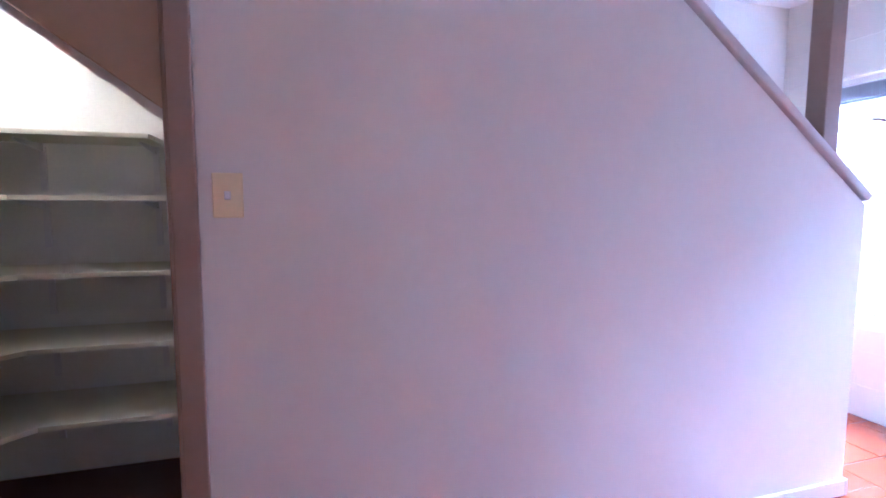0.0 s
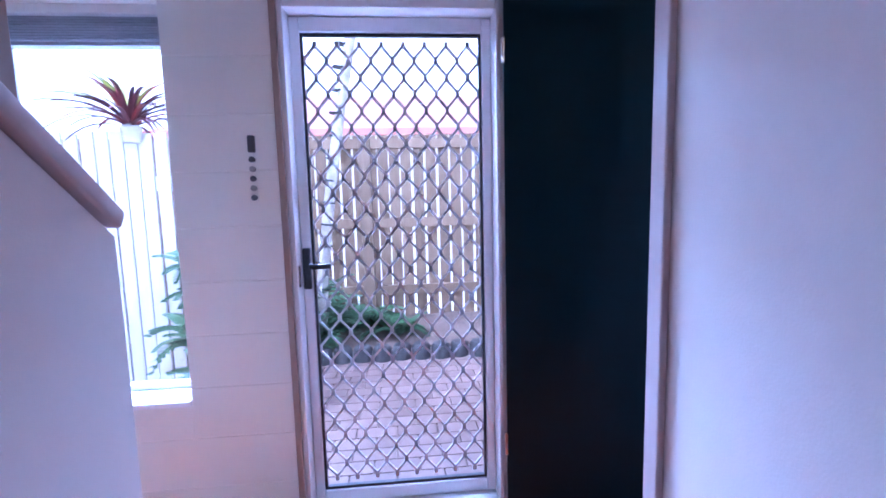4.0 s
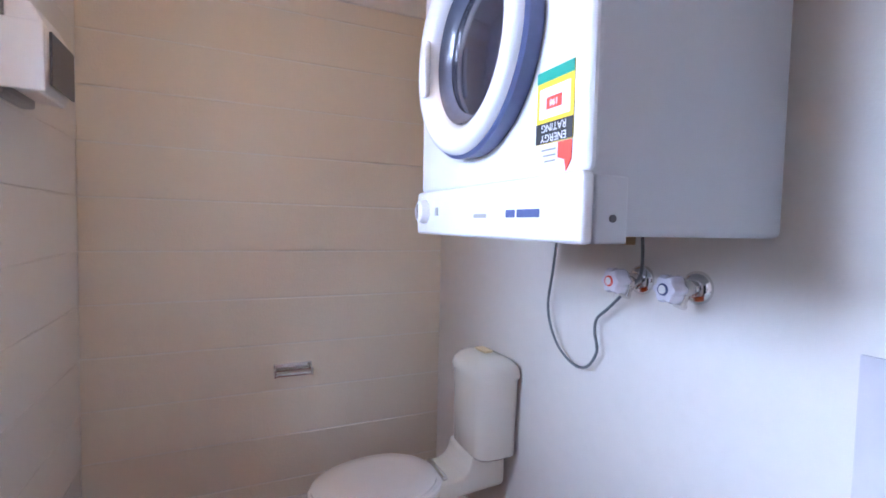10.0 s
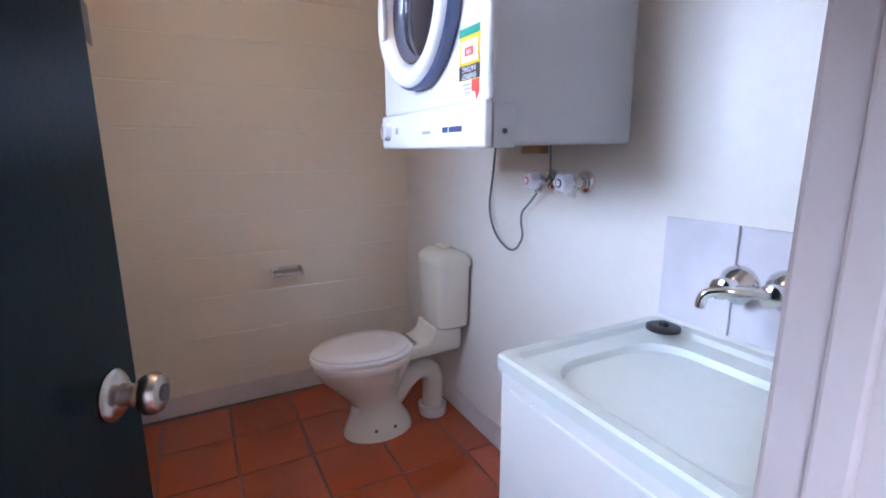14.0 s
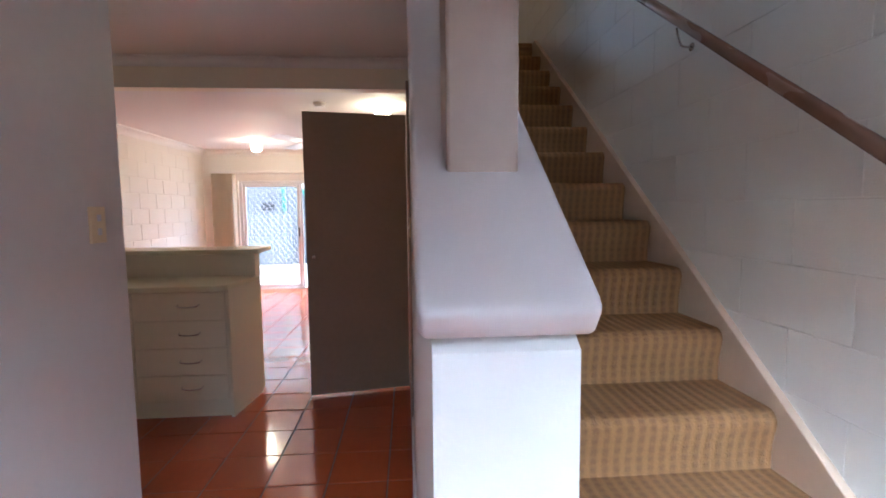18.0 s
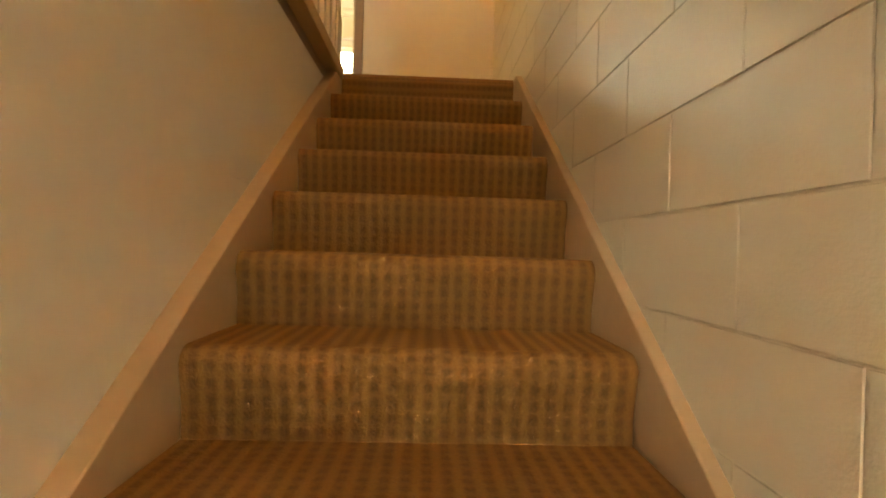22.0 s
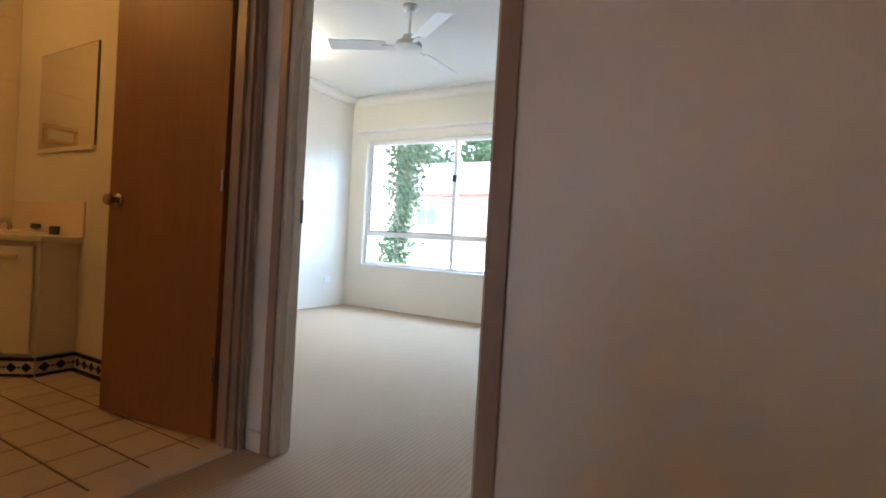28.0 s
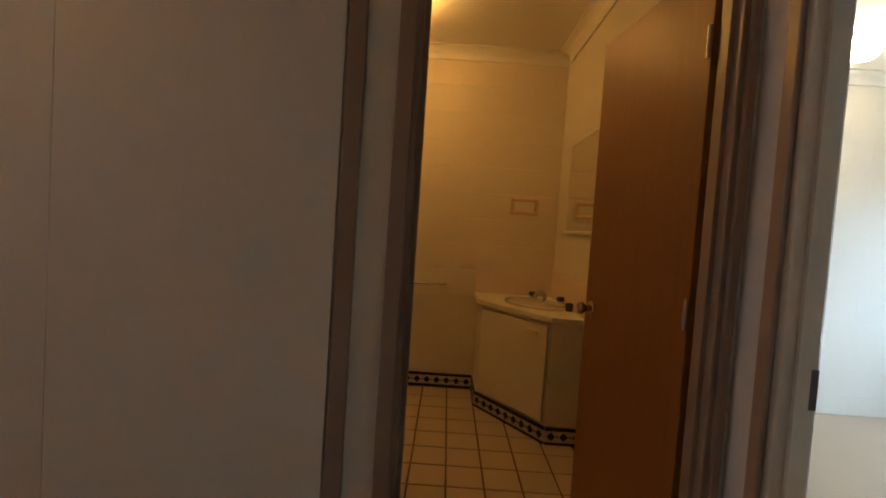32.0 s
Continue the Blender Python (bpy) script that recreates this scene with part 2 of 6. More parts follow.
# white dryer steel with the shade of its sides put into the colour
APPLIANCE_SIDE = mat("shaded_steel_side", (0.50, 0.52, 0.55), 0.4, tone=0.02, grain=20)
CERAMIC = mat("cream_ceramic", (0.72, 0.68, 0.58), 0.12, tone=0.02, grain=12, coat=0.4)
SEAT = mat("white_seat_plastic", (0.80, 0.77, 0.75), 0.25, tone=0.015, coat=0.2)
TUB = mat("laundry_tub_plastic", (0.66, 0.70, 0.66), 0.3, tone=0.03, grain=20)
TUB_CABINET = mat("white_tub_cabinet", (0.76, 0.75, 0.73), 0.35, tone=0.03, grain=15)
SPLASH = mat("marbled_tile", (0.62, 0.60, 0.64), 0.22, tone=0.12, grain=9, patch=4)
SKIRT_TILE = mat("skirting_tile", (0.66, 0.60, 0.58), 0.3, tone=0.10, grain=14, patch=5)
SWITCH = mat("ivory_switch", (0.80, 0.68, 0.42), 0.35, tone=0.02)
GREY = mat("grey_plastic", (0.30, 0.29, 0.27), 0.4, tone=0.04)
DARK = mat("dark_grey_plastic", (0.07, 0.07, 0.08), 0.35, tone=0.06)
BLUE_RING = mat("blue_grey_ring", (0.10, 0.12, 0.24), 0.2, tone=0.04)
CLEAR = glass("clear_glass")
YELLOW = mat("label_yellow", (0.85, 0.62, 0.02), 0.4, tone=0.02)
GREEN_L = mat("label_green", (0.03, 0.32, 0.22), 0.4, tone=0.02)
RED_L = mat("label_red", (0.75, 0.07, 0.04), 0.4, tone=0.02)
WHITE = mat("white_paper", (0.80, 0.80, 0.80), 0.5, tone=0.01)
INK = mat("black_ink", (0.02, 0.02, 0.02), 0.5, tone=0.02)
PIPE_GREY = mat("grey_cable", (0.13, 0.14, 0.15), 0.45, tone=0.05)
LAMP_ON = glow("warm_lamp_glass", (1.0, 0.76, 0.44), 22)
LAMP_LAUNDRY = glow("laundry_lamp_glass", (1.0, 0.60, 0.26), 7)
LAMP_LANDING = glow("landing_lamp_glass", (1.0, 0.46, 0.13), 8)
LAMP_BATH = glow("bathroom_lamp_glass", (1.0, 0.43, 0.07), 12)
MIRROR = mat("mirror_silver", (0.88, 0.88, 0.86), 0.02, 1.0, tone=0.0)
UPSTAND = mat("pinkish_glazed_tile", (0.80, 0.68, 0.58), 0.18, tone=0.02, grain=30)
VANITY = mat("vanity_white", (0.74, 0.70, 0.60), 0.35, tone=0.02, grain=30)
BATH_TILE = mat("beige_floor_tile", (0.56, 0.47, 0.37), 0.30, tone=0.02, grain=12, spread=0.03)
BATH_GROUT = mat("brown_tile_grout", (0.14, 0.10, 0.075), 0.9, tone=0.1)
BORDER = mat("black_border_tile", (0.012, 0.012, 0.014), 0.2, tone=0.05)
BORDER_W = mat("white_border_tile", (0.62, 0.56, 0.45), 0.25, tone=0.04)
SOAP = mat("peach_ceramic", (0.70, 0.52, 0.32), 0.2, tone=0.03)
TIMBER_OLD = mat("weathered_timber", (0.175, 0.115, 0.066), 0.8, tone=0.22, grain=18, patch=4, bump=0.5, bump_scale=90, spread=0.12, stretch=(5, 5, 0.5))
TIMBER_WHITE = mat("whitewashed_timber", (0.42, 0.385, 0.35), 0.8, tone=0.12, grain=18, patch=4, spread=0.05, stretch=(5, 5, 0.5))
PAVER = mat("clay_paver", (0.15, 0.098, 0.078), 0.75, tone=0.15, grain=30, bump=0.3, spread=0.1)
SOIL = mat("mulch_soil", (0.11, 0.075, 0.055), 0.95, tone=0.45, grain=45, patch=8, bump=0.9, bump_scale=60)
EDGING = mat("edging_stone", (0.03, 0.026, 0.024), 0.8, tone=0.2, grain=30)
FERN = mat("fern_leaf", (0.05, 0.10, 0.035), 0.5, tone=0.25, grain=20)
LEAF = mat("tree_leaf", (0.06, 0.13, 0.045), 0.5, tone=0.3, grain=8, patch=2)
BROMELIAD_LIME = mat("lime_bromeliad", (0.22, 0.24, 0.03), 0.35, tone=0.3, grain=9, patch=6)
BROMELIAD_RED = mat("bright_red_bromeliad", (0.16, 0.015, 0.012), 0.35, tone=0.4, grain=9, patch=6)
BROMELIAD = mat("red_bromeliad", (0.06, 0.008, 0.012), 0.35, tone=0.4, grain=9, patch=6)
BARK = mat("tree_bark", (0.30, 0.26, 0.22), 0.9, tone=0.3, grain=20, patch=6, bump=0.6, bump_scale=40)
ROOF_RED = mat("red_roof", (0.55, 0.22, 0.17), 0.6, tone=0.12, grain=10)
WALL_YELLOW = mat("cream_render", (0.86, 0.81, 0.64), 0.8, tone=0.05)
ROOF_PALE = mat("pale_metal_roof", (0.66, 0.66, 0.64), 0.5, tone=0.05)
GREEN_TRIM = mat("green_paint", (0.10, 0.34, 0.27), 0.5, tone=0.05)
CONCRETE = mat("concrete", (0.52, 0.50, 0.46), 0.85, tone=0.12, grain=30, bump=0.3)
BLIND = mat("pale_blind", (0.62, 0.55, 0.44), 0.6, tone=0.03)
BLIND_GREY = mat("grey_blind", (0.30, 0.29, 0.30), 0.5, tone=0.05)


# ---- building blocks ----
def part(name, bm, material, parent=None, label="", smooth=False):
    """Links a bmesh as one mesh object, under a thing or a part if one is given."""
    me = bpy.data.meshes.new(name)
    bmesh.ops.recalc_face_normals(bm, faces=bm.faces)
    if smooth:
        for f in bm.faces:
            f.smooth = True
        for e in bm.edges:
            if len(e.link_faces) == 2 and e.calc_face_angle(0) > radians(38):
                e.smooth = False
    bm.to_mesh(me)
    bm.free()
    for m in material if isinstance(material, (list, tuple)) else (material,):
        me.materials.append(m)
    ob = new(name, me)
    if parent:
        ob.parent = parent
    if label:
        ob["label"] = label
    return ob


def thing(name, label, category, group="", kind="", at=(0, 0, 0), rz=0):
    ob = new(name)
    ob.empty_display_size = 0.05
    ob.matrix_basis = pose(*at, 0, 0, rz)
    return tagged(ob, label, category, group, kind)


def structure(ob, label, category):
    return tagged(ob, label, category, "", "structure")


def cut_box(x0, x1, y0, y1, z0, z1, bevel=0.0, bm=None, seg=2):
    """A box between two corners, its edges rounded by bevel."""
    own = bmesh.new()
    m = Matrix.Translation(((x0 + x1) / 2, (y0 + y1) / 2, (z0 + z1) / 2)) @ Matrix.Diagonal((abs(x1 - x0), abs(y1 - y0), abs(z1 - z0), 1))
    bmesh.ops.create_cube(own, size=1, matrix=m)
    if bevel:
        bmesh.ops.bevel(own, geom=own.edges[:], offset=bevel, segments=seg, profile=0.5, affect="EDGES")
    return merge(bm, own)


def merge(bm, own):
    if bm is None:
        return own
    me = bpy.data.meshes.new("tmp")
    own.to_mesh(me)
    own.free()
    bm.from_mesh(me)
    bpy.data.meshes.remove(me)
    return bm


def lathe(profile, steps=24, m=None, bm=None, cap=True):
    """Turns (radius, height) pairs about z."""
    own = bmesh.new()
    rings = []
    for r, z in profile:
        rings.append([own.verts.new((r * math.cos(2 * math.pi * i / steps), r * math.sin(2 * math.pi * i / steps), z)) for i in range(steps)])
    for a, b in zip(rings, rings[1:]):
        for i in range(steps):
            own.faces.new((a[i], a[(i + 1) % steps], b[(i + 1) % steps], b[i]))
    if cap:
        own.faces.new(rings[0][::-1])
        own.faces.new(rings[-1])
    if m is not None:
        own.transform(m)
    return merge(bm, own)


def tube(points, radius, steps=8, bm=None):
    """A round tube through the given points."""
    own = bmesh.new()
    pts = [Vector(p) for p in points]
    rings, up = [], Vector((0.13, 0.31, 0.94))
    for i, p in enumerate(pts):
        d = (pts[min(i + 1, len(pts) - 1)] - pts[max(i - 1, 0)]).normalized()
        a = d.cross(up).normalized()
        b = d.cross(a)
        r = radius[i] if isinstance(radius, (list, tuple)) else radius
        rings.append([own.verts.new(p + r * (math.cos(2 * math.pi * k / steps) * a + math.sin(2 * math.pi * k / steps) * b)) for k in range(steps)])
    for a, b in zip(rings, rings[1:]):
        for k in range(steps):
            own.faces.new((a[k], a[(k + 1) % steps], b[(k + 1) % steps], b[k]))
    own.faces.new(rings[0][::-1])
    own.faces.new(rings[-1])
    return merge(bm, own)


def curve_points(points, n=8):
    """Smooth points through the given ones."""
    pts = [Vector(p) for p in points]
    out = []
    for i in range(len(pts) - 1):
        p0, p1, p2, p3 = pts[max(i - 1, 0)], pts[i], pts[i + 1], pts[min(i + 2, len(pts) - 1)]
        for k in range(n):
            t = k / n
            out.append(0.5 * ((2 * p1) + (p2 - p0) * t + (2 * p0 - 5 * p1 + 4 * p2 - p3) * t * t + (3 * p1 - p0 - 3 * p2 + p3) * t ** 3))
    return out + [pts[-1]]


def prism(outline, axis, a, b, bm=None, bevel=0.0):
    """An outline in two axes drawn out along the third ("x", "y" or "z") from a to b."""
    own = bmesh.new()

    def put(u, v, w):
        return {"x": (w, u, v), "y": (u, w, v), "z": (u, v, w)}[axis]

    low = [own.verts.new(put(u, v, a)) for u, v in outline]
    high = [own.verts.new(put(u, v, b)) for u, v in outline]
    n = len(outline)
    own.faces.new(low[::-1])
    own.faces.new(high)
    for i in range(n):
        own.faces.new((low[i], low[(i + 1) % n], high[(i + 1) % n], high[i]))
    bmesh.ops.recalc_face_normals(own, faces=own.faces)
    if bevel:
        bmesh.ops.bevel(own, geom=own.edges[:], offset=bevel, segments=2, profile=0.5, affect="EDGES")
    return merge(bm, own)


def wall(name, axis, at, thick, a, b, z0, z1, openings=(), material=None, label="white painted plaster wall"):
    """A wall along x ("x") or y ("y") from a to b, its face at `at`, its body towards at + thick, with openings (a, b, z0, z1) cut through."""
    bm = bmesh.new()
    lo, hi = min(at, at + thick), max(at, at + thick)
    us = sorted({a, b, *[v for o in openings for v in o[:2]]})
    zs = sorted({z0, z1, *[v for o in openings for v in o[2:]]})
    us, zs = [u for u in us if a <= u <= b], [z for z in zs if z0 <= z <= z1]

    def solid(i, j):
        if not (0 <= i < len(us) - 1 and 0 <= j < len(zs) - 1):
            return False
        cu, cz = (us[i] + us[i + 1]) / 2, (zs[j] + zs[j + 1]) / 2
        return not any(o[0] < cu < o[1] and o[2] < cz < o[3] for o in openings)

    verts = {}

    def v(u, w, z):
        key = (u, w, z)
        if key not in verts:
            verts[key] = bm.verts.new((u, w, z) if axis == "x" else (w, u, z))
        return verts[key]

    for i in range(len(us) - 1):
        for j in range(len(zs) - 1):
            if not solid(i, j):
                continue
            u0, u1, w0, w1 = us[i], us[i + 1], zs[j], zs[j + 1]
            bm.faces.new((v(u0, lo, w0), v(u1, lo, w0), v(u1, lo, w1), v(u0, lo, w1)))
            bm.faces.new((v(u0, hi, w0), v(u1, hi, w0), v(u1, hi, w1), v(u0, hi, w1)))
            if not solid(i - 1, j):
                bm.faces.new((v(u0, lo, w0), v(u0, hi, w0), v(u0, hi, w1), v(u0, lo, w1)))
            if not solid(i + 1, j):
                bm.faces.new((v(u1, lo, w0), v(u1, hi, w0), v(u1, hi, w1), v(u1, lo, w1)))
            if not solid(i, j - 1):
                bm.faces.new((v(u0, lo, w0), v(u1, lo, w0), v(u1, hi, w0), v(u0, hi, w0)))
            if not solid(i, j + 1):
                bm.faces.new((v(u0, lo, w1), v(u1, lo, w1), v(u1, hi, w1), v(u0, hi, w1)))
    return structure(part(name, bm, material or PLASTER), label, "wall")


# ---- plan ----
XR, XL = 0.0, -4.51            # faces of the party walls
YF = 0.30                      # inner face of the front wall
YLF = 0.385                    # face of the laundry's front wall
YB = 9.0                       # inner face of the back wall, ground floor
XH, XS = -1.10, -0.975         # hall face and stair face of the stair wall
YE = 1.215                     # end of the stair wall
XW, XWL = -2.11, -2.21         # hall face and laundry face of the laundry wall
YJ, YW = 1.191, 2.56            # laundry door jamb, end of the laundry wall
YD = 1.83                      # face of the laundry's back wall
RISE, GOING, Y1, STEPS = 0.18333, 0.2543, 1.344, 15
Z2 = RISE * STEPS              # upper floor
ZC, ZC2 = 2.36, Z2 + 2.62      # ceilings
YBULK = 4.15
ZBEAM = 2.165
YT = Y1 + GOING * (STEPS - 1)  # nose of the top step
YBW = 6.055                     # face of the bedroom wall on the landing
XBH, XBI = -2.06, -2.16        # bathroom wall: landing face, bathroom face
YBR = 6.14                     # wall between bathroom and bedroom, bathroom face is at YBR
YWIN = 9.50                    # bedroom's window wall
SLOPE = RISE / GOING


def slope_z(y, above=0.0):
    """Height of the line of noses at y."""
    return RISE + (y - Y1) * SLOPE + above


# ---- ground floor shell ----
bm = cut_box(XL - 0.2, 0.2, 0.1, YB + 0.2, -0.12, -0.004)
structure(part("floor", bm, GROUT), "brown grouted bed under terracotta floor tiles", "floor")
FLOOR = bpy.data.objects["floor"]

# party wall beside the stairs: a backing behind the blocks
wall("wall_east", "y", XR + 0.003, 0.19, 0.1, YB + 0.7, -0.1, ZC2 + 0.1, material=JOINT, label="cream painted concrete block party wall beside the stairs")
wall("wall_west", "y", XL - 0.003, -0.19, 0.1, YB + 0.7, -0.1, ZC2 + 0.1, material=JOINT, label="cream painted concrete block party wall")
HALL_WINDOW = (-0.79, -0.20, 0.515, 1.975)
FRONT_DOOR = (-1.985, -1.19, -0.012, 1.985)
LAUNDRY_WINDOW = (-3.60, -3.00, 1.31, 1.92)
wall("wall_front", "x", YF - 0.003, -0.19, XL, XR, -0.1, Z2 + 2.7, (HALL_WINDOW, FRONT_DOOR, LAUNDRY_WINDOW, (-2.2, -0.8, Z_UP + 0.9, Z_UP + 2.1)), JOINT, "white painted block front wall with door and window")
wall("wall_laundry_front", "x", YF - 0.003, 0.085, XL, -2.2, 0, ZC, (LAUNDRY_WINDOW,), JOINT, "cream painted block wall of the laundry with a small window")
wall("wall_laundry_side", "y", XW, -0.10, YF, YW, 0, ZC, ((YF, YJ, 0, 2.06),), label="white painted plaster wall between hall and laundry")
wall("wall_laundry_back", "x", YD, 0.10, XL, XWL, 0, ZC, label="white painted plaster wall behind the dryer and tub")
wall("wall_kitchen_side", "x", YW, -0.10, XL, XWL, 0, ZC, label="white painted plaster wall of the kitchen")
SLIDER = (-3.95, -2.05, -0.012, 1.85)
wall("wall_back", "x", YB, 0.19, XL, XR, -0.1, Z2 - 0.21, (SLIDER,), label="cream painted back wall with sliding glass doors")

# stair wall with its slope, and the cupboard opening in it
CUP = (3.70, 4.30, 2.03)


def stair_wall():
    outline = [(YE, 0), (CUP[0], 0), (CUP[0], CUP[2]), (CUP[1], CUP[2]), (CUP[1], 0), (YB - 4.2, 0), (YB - 4.2, Z2 - 0.047)]
    outline += [(YE + (Z2 - 0.047 - slope_z(YE, 1.135)) / SLOPE, Z2 - 0.047), (YE, slope_z(YE, 1.135))]
    bm = prism(outline, "x", XS, XH)
    bmesh.ops.triangulate(bm, faces=bm.faces)
    return structure(part("wall_stair", bm, PLASTER), "pale painted wall under the stairs with a sloping top", "wall")


stair_wall()
# ceilings
bm = cut_box(XL, XH, YF, YBULK, ZC, ZC + 0.12)
bm = cut_box(XS - 0.002, XR, YF, 0.9, Z2 - 0.24, Z2 - 0.14, bm=bm)
structure(part("ceiling", bm, CEILING), "flat off-white painted ceiling of the hall", "ceiling")
bm = cut_box(XL, XH, YBULK + 0.002, YB, ZC, ZC + 0.12)
bm = cut_box(XH, XR, 5.2, YB, ZC, ZC + 0.12, bm=bm)
structure(part("ceiling_living", bm, CEILING), "flat off-white painted ceiling of the living room", "ceiling")
bm = cut_box(XL, XH, YBULK, YBULK + 0.10, ZBEAM, ZC - 0.002)
# cream paint, lightened in colour for the light thrown up by the floor
structure(part("bulkhead", bm, mat("bulkhead_paint_lit", (0.80, 0.74, 0.58), 0.45, tone=0.02, grain=25)), "cream painted bulkhead across the end of the hall", "bulkhead")
bm = cut_box(XL, XR, 0.1, YB + 0.7, ZC2, ZC2 + 0.1)
structure(part("ceiling_upper", bm, CEILING), "flat white painted upper floor ceiling", "ceiling")

# ---- upper floor shell ----
bm = cut_box(XL, XH, YF, YT + 0.012, ZC + 0.13, Z2 - 0.006)
bm = cut_box(XL, XR, YT + 0.012, YWIN, Z2 - 0.2, Z2 - 0.006, bm=bm)
bm = cut_box(XH + 0.001, XS, 2.75, YT, Z2 - 0.095, Z2 - 0.006, bm=bm)
structure(part("floor_upper", bm, CARPET_FLOOR), "beige loop-pile carpet with a fine woven grid", "carpet")
BED_DOOR = (-1.92, -1.05, Z2 - 0.2, Z2 + 2.06)
BATH_DOOR = (5.19, 6.02, Z2 - 0.2, Z2 + 2.06)
BED_WINDOW = (-4.26, -1.62, Z2 + 0.53, Z2 + 2.08)
wall("wall_bedroom", "x", YBW, 0.085, XBH, XR, Z2 - 0.006, ZC2, (BED_DOOR,), label="cream painted plaster wall with the bedroom doorway")
wall("wall_bathroom", "y", XBH, -0.10, 2.6, YBW + 0.085, Z2 - 0.006, ZC2, (BATH_DOOR,), label="cream painted plaster wall with the bathroom doorway")
wall("wall_bathroom_side", "x", YBR, 0.085, XL, XBI, Z2 - 0.006, ZC2, label="cream tiled and painted wall between bathroom and bedroom")
wall("wall_bathroom_end", "x", 4.2, -0.10, XL, XBI, Z2 - 0.006, ZC2, label="cream painted bathroom end wall")
wall("wall_bedroom_window", "x", YWIN, 0.19, XL, XR, Z2 - 0.2, ZC2, (BED_WINDOW,), BLOCK, "white painted block wall under and over the bedroom window")
wall("wall_landing_front", "x", 2.6, -0.10, XBH, XR, Z2 - 0.006, ZC2, ((-1.96, -1.10, Z2 - 0.2, Z2 + 2.06),), label="cream painted wall at the front of the stairwell")

bm = prism([(Y1 + 0.42, 0.0), (YT + 0.14, slope_z(YT + 0.14, -0.46)), (YT + 0.14, slope_z(YT + 0.14, -0.43)), (Y1 + 0.38, 0.0)], "x", XS + 0.045, XR - 0.035)
structure(part("stair_soffit", bm, PLASTER), "white painted sloping underside of the stairs inside the cupboard", "soffit")
wall("wall_cupboard_back", "x", 4.86, 0.08, XS, XR, 0, 2.36, label="cream painted back wall of the stair cupboard")
wall("wall_cupboard_end", "x", 3.30, -0.06, XS, XR, 0, 1.2, label="white painted end wall inside the stair cupboard")
bm = cut_box(XS - 0.03, XS - 0.002, CUP[0] + 0.0005, CUP[1] - 0.0005, 1.80, CUP[2] - 0.001)
structure(part("trim", bm, PLASTER), "white painted lining board at the top of the stair cupboard", "lining")


# ---- stairs ----
CARPET_TURNED = carpet_mat("stair_carpet_turned", (0.31, 0.178, 0.080), (0.200, 0.115, 0.056), cell=0.035, stripe=(1.0, 0.6), second=0.8, turned=True)
staircase = thing("staircase", "straight stairs carpeted in beige-brown loop pile between painted stringers", "stairs")
X0S, X1S = -0.925, -0.032
for k in range(1, STEPS + 1):
    y, z = Y1 + (k - 1) * GOING, k * RISE
    back = GOING + 0.03 if k < STEPS else 0.01
    r = 0.036
    outline = [(y + 0.018, z - RISE - 0.03), (y + 0.016, z - 0.12), (y + 0.008, z - 0.075), (y + 0.002, z - 0.055)]
    outline += [(y + r - r * math.cos(a), z - r + r * math.sin(a)) for a in [radians(d) for d in (0, 15, 30, 45, 60, 75, 90)]]
    outline += [(y + back, z), (y + back, z - RISE - 0.03)]
    ob = part("step", prism(outline, "x", X0S, X1S), CARPET_TURNED if k == STEPS else CARPET, staircase, smooth=True)
for x0, x1 in ((-0.9745, -0.926), (-0.031, -0.0005)):
    lift = 0.038
    ya, yb = Y1 - 0.10, YT + 0.03
    outline = [(ya, 0), (Y1 + 0.35, 0), (YT + 0.03, Z2 - 0.42), (yb, Z2 + 0.045), (YT - 0.005, Z2 + 0.045)]
    if x0 > -0.5:
        outline = [(ya, 0), (Y1 + 0.35, 0), (YT + 0.03, Z2 - 0.42), (YT + 0.03, Z2 + 0.002), (YT - lift / SLOPE, Z2 + 0.002)]
    outline += [(ya, slope_z(ya, lift))]
    part("stringer", prism(outline, "x", x0, x1, bevel=0.004), STRING, staircase, "painted timber stringer")

# sloping cap on the stair wall
cap = thing("stair_wall_cap", "wide painted timber capping on the sloping stair wall", "capping", kind="structure")
ya, yb = 1.20, 1.2 + (Z2 - 0.16 - 1.23) / SLOPE
own = bmesh.new()
bmesh.ops.create_cube(own, size=1, matrix=Matrix.Diagonal((0.15, 1, 0.036, 1)))
bmesh.ops.bevel(own, geom=own.edges[:], offset=0.008, segments=3, profile=0.5, affect="EDGES")
length = (yb - ya) / math.cos(math.atan(SLOPE))
own.transform(Matrix.Translation(((XH + XS) / 2, ya, 1.25)) @ Matrix.Rotation(math.atan(SLOPE), 4, "X") @ Matrix.Diagonal((1, length, 1, 1)) @ Matrix.Translation((0, 0.5, 0)))
part("capping", own, mat("cap_paint", (0.50, 0.445, 0.42), 0.35, tone=0.03, grain=20), cap, smooth=True)
# pale post; the taupe puts the shade of its hall side into the colour
post = thing("stair_post", "square pale timber post on the stair wall capping, coloured taupe for its shaded side", "post")
part("post", cut_box(-1.075, -0.995, 1.355, 1.435, 1.34, Z2 - 0.14, 0.004), TRIM, post)

# handrail on the party wall
rail = thing("handrail", "dark brown round-topped timber handrail on brass brackets along the block wall", "handrail")
ya, yb = 1.22, 4.72
za, zb = slope_z(ya, 0.94), slope_z(yb, 0.94)
own = bmesh.new()
bmesh.ops.create_cube(own, size=1, matrix=Matrix.Diagonal((0.034, 1, 0.038, 1)))
bmesh.ops.bevel(own, geom=own.edges[:], offset=0.012, segments=3, profile=0.5, affect="EDGES")
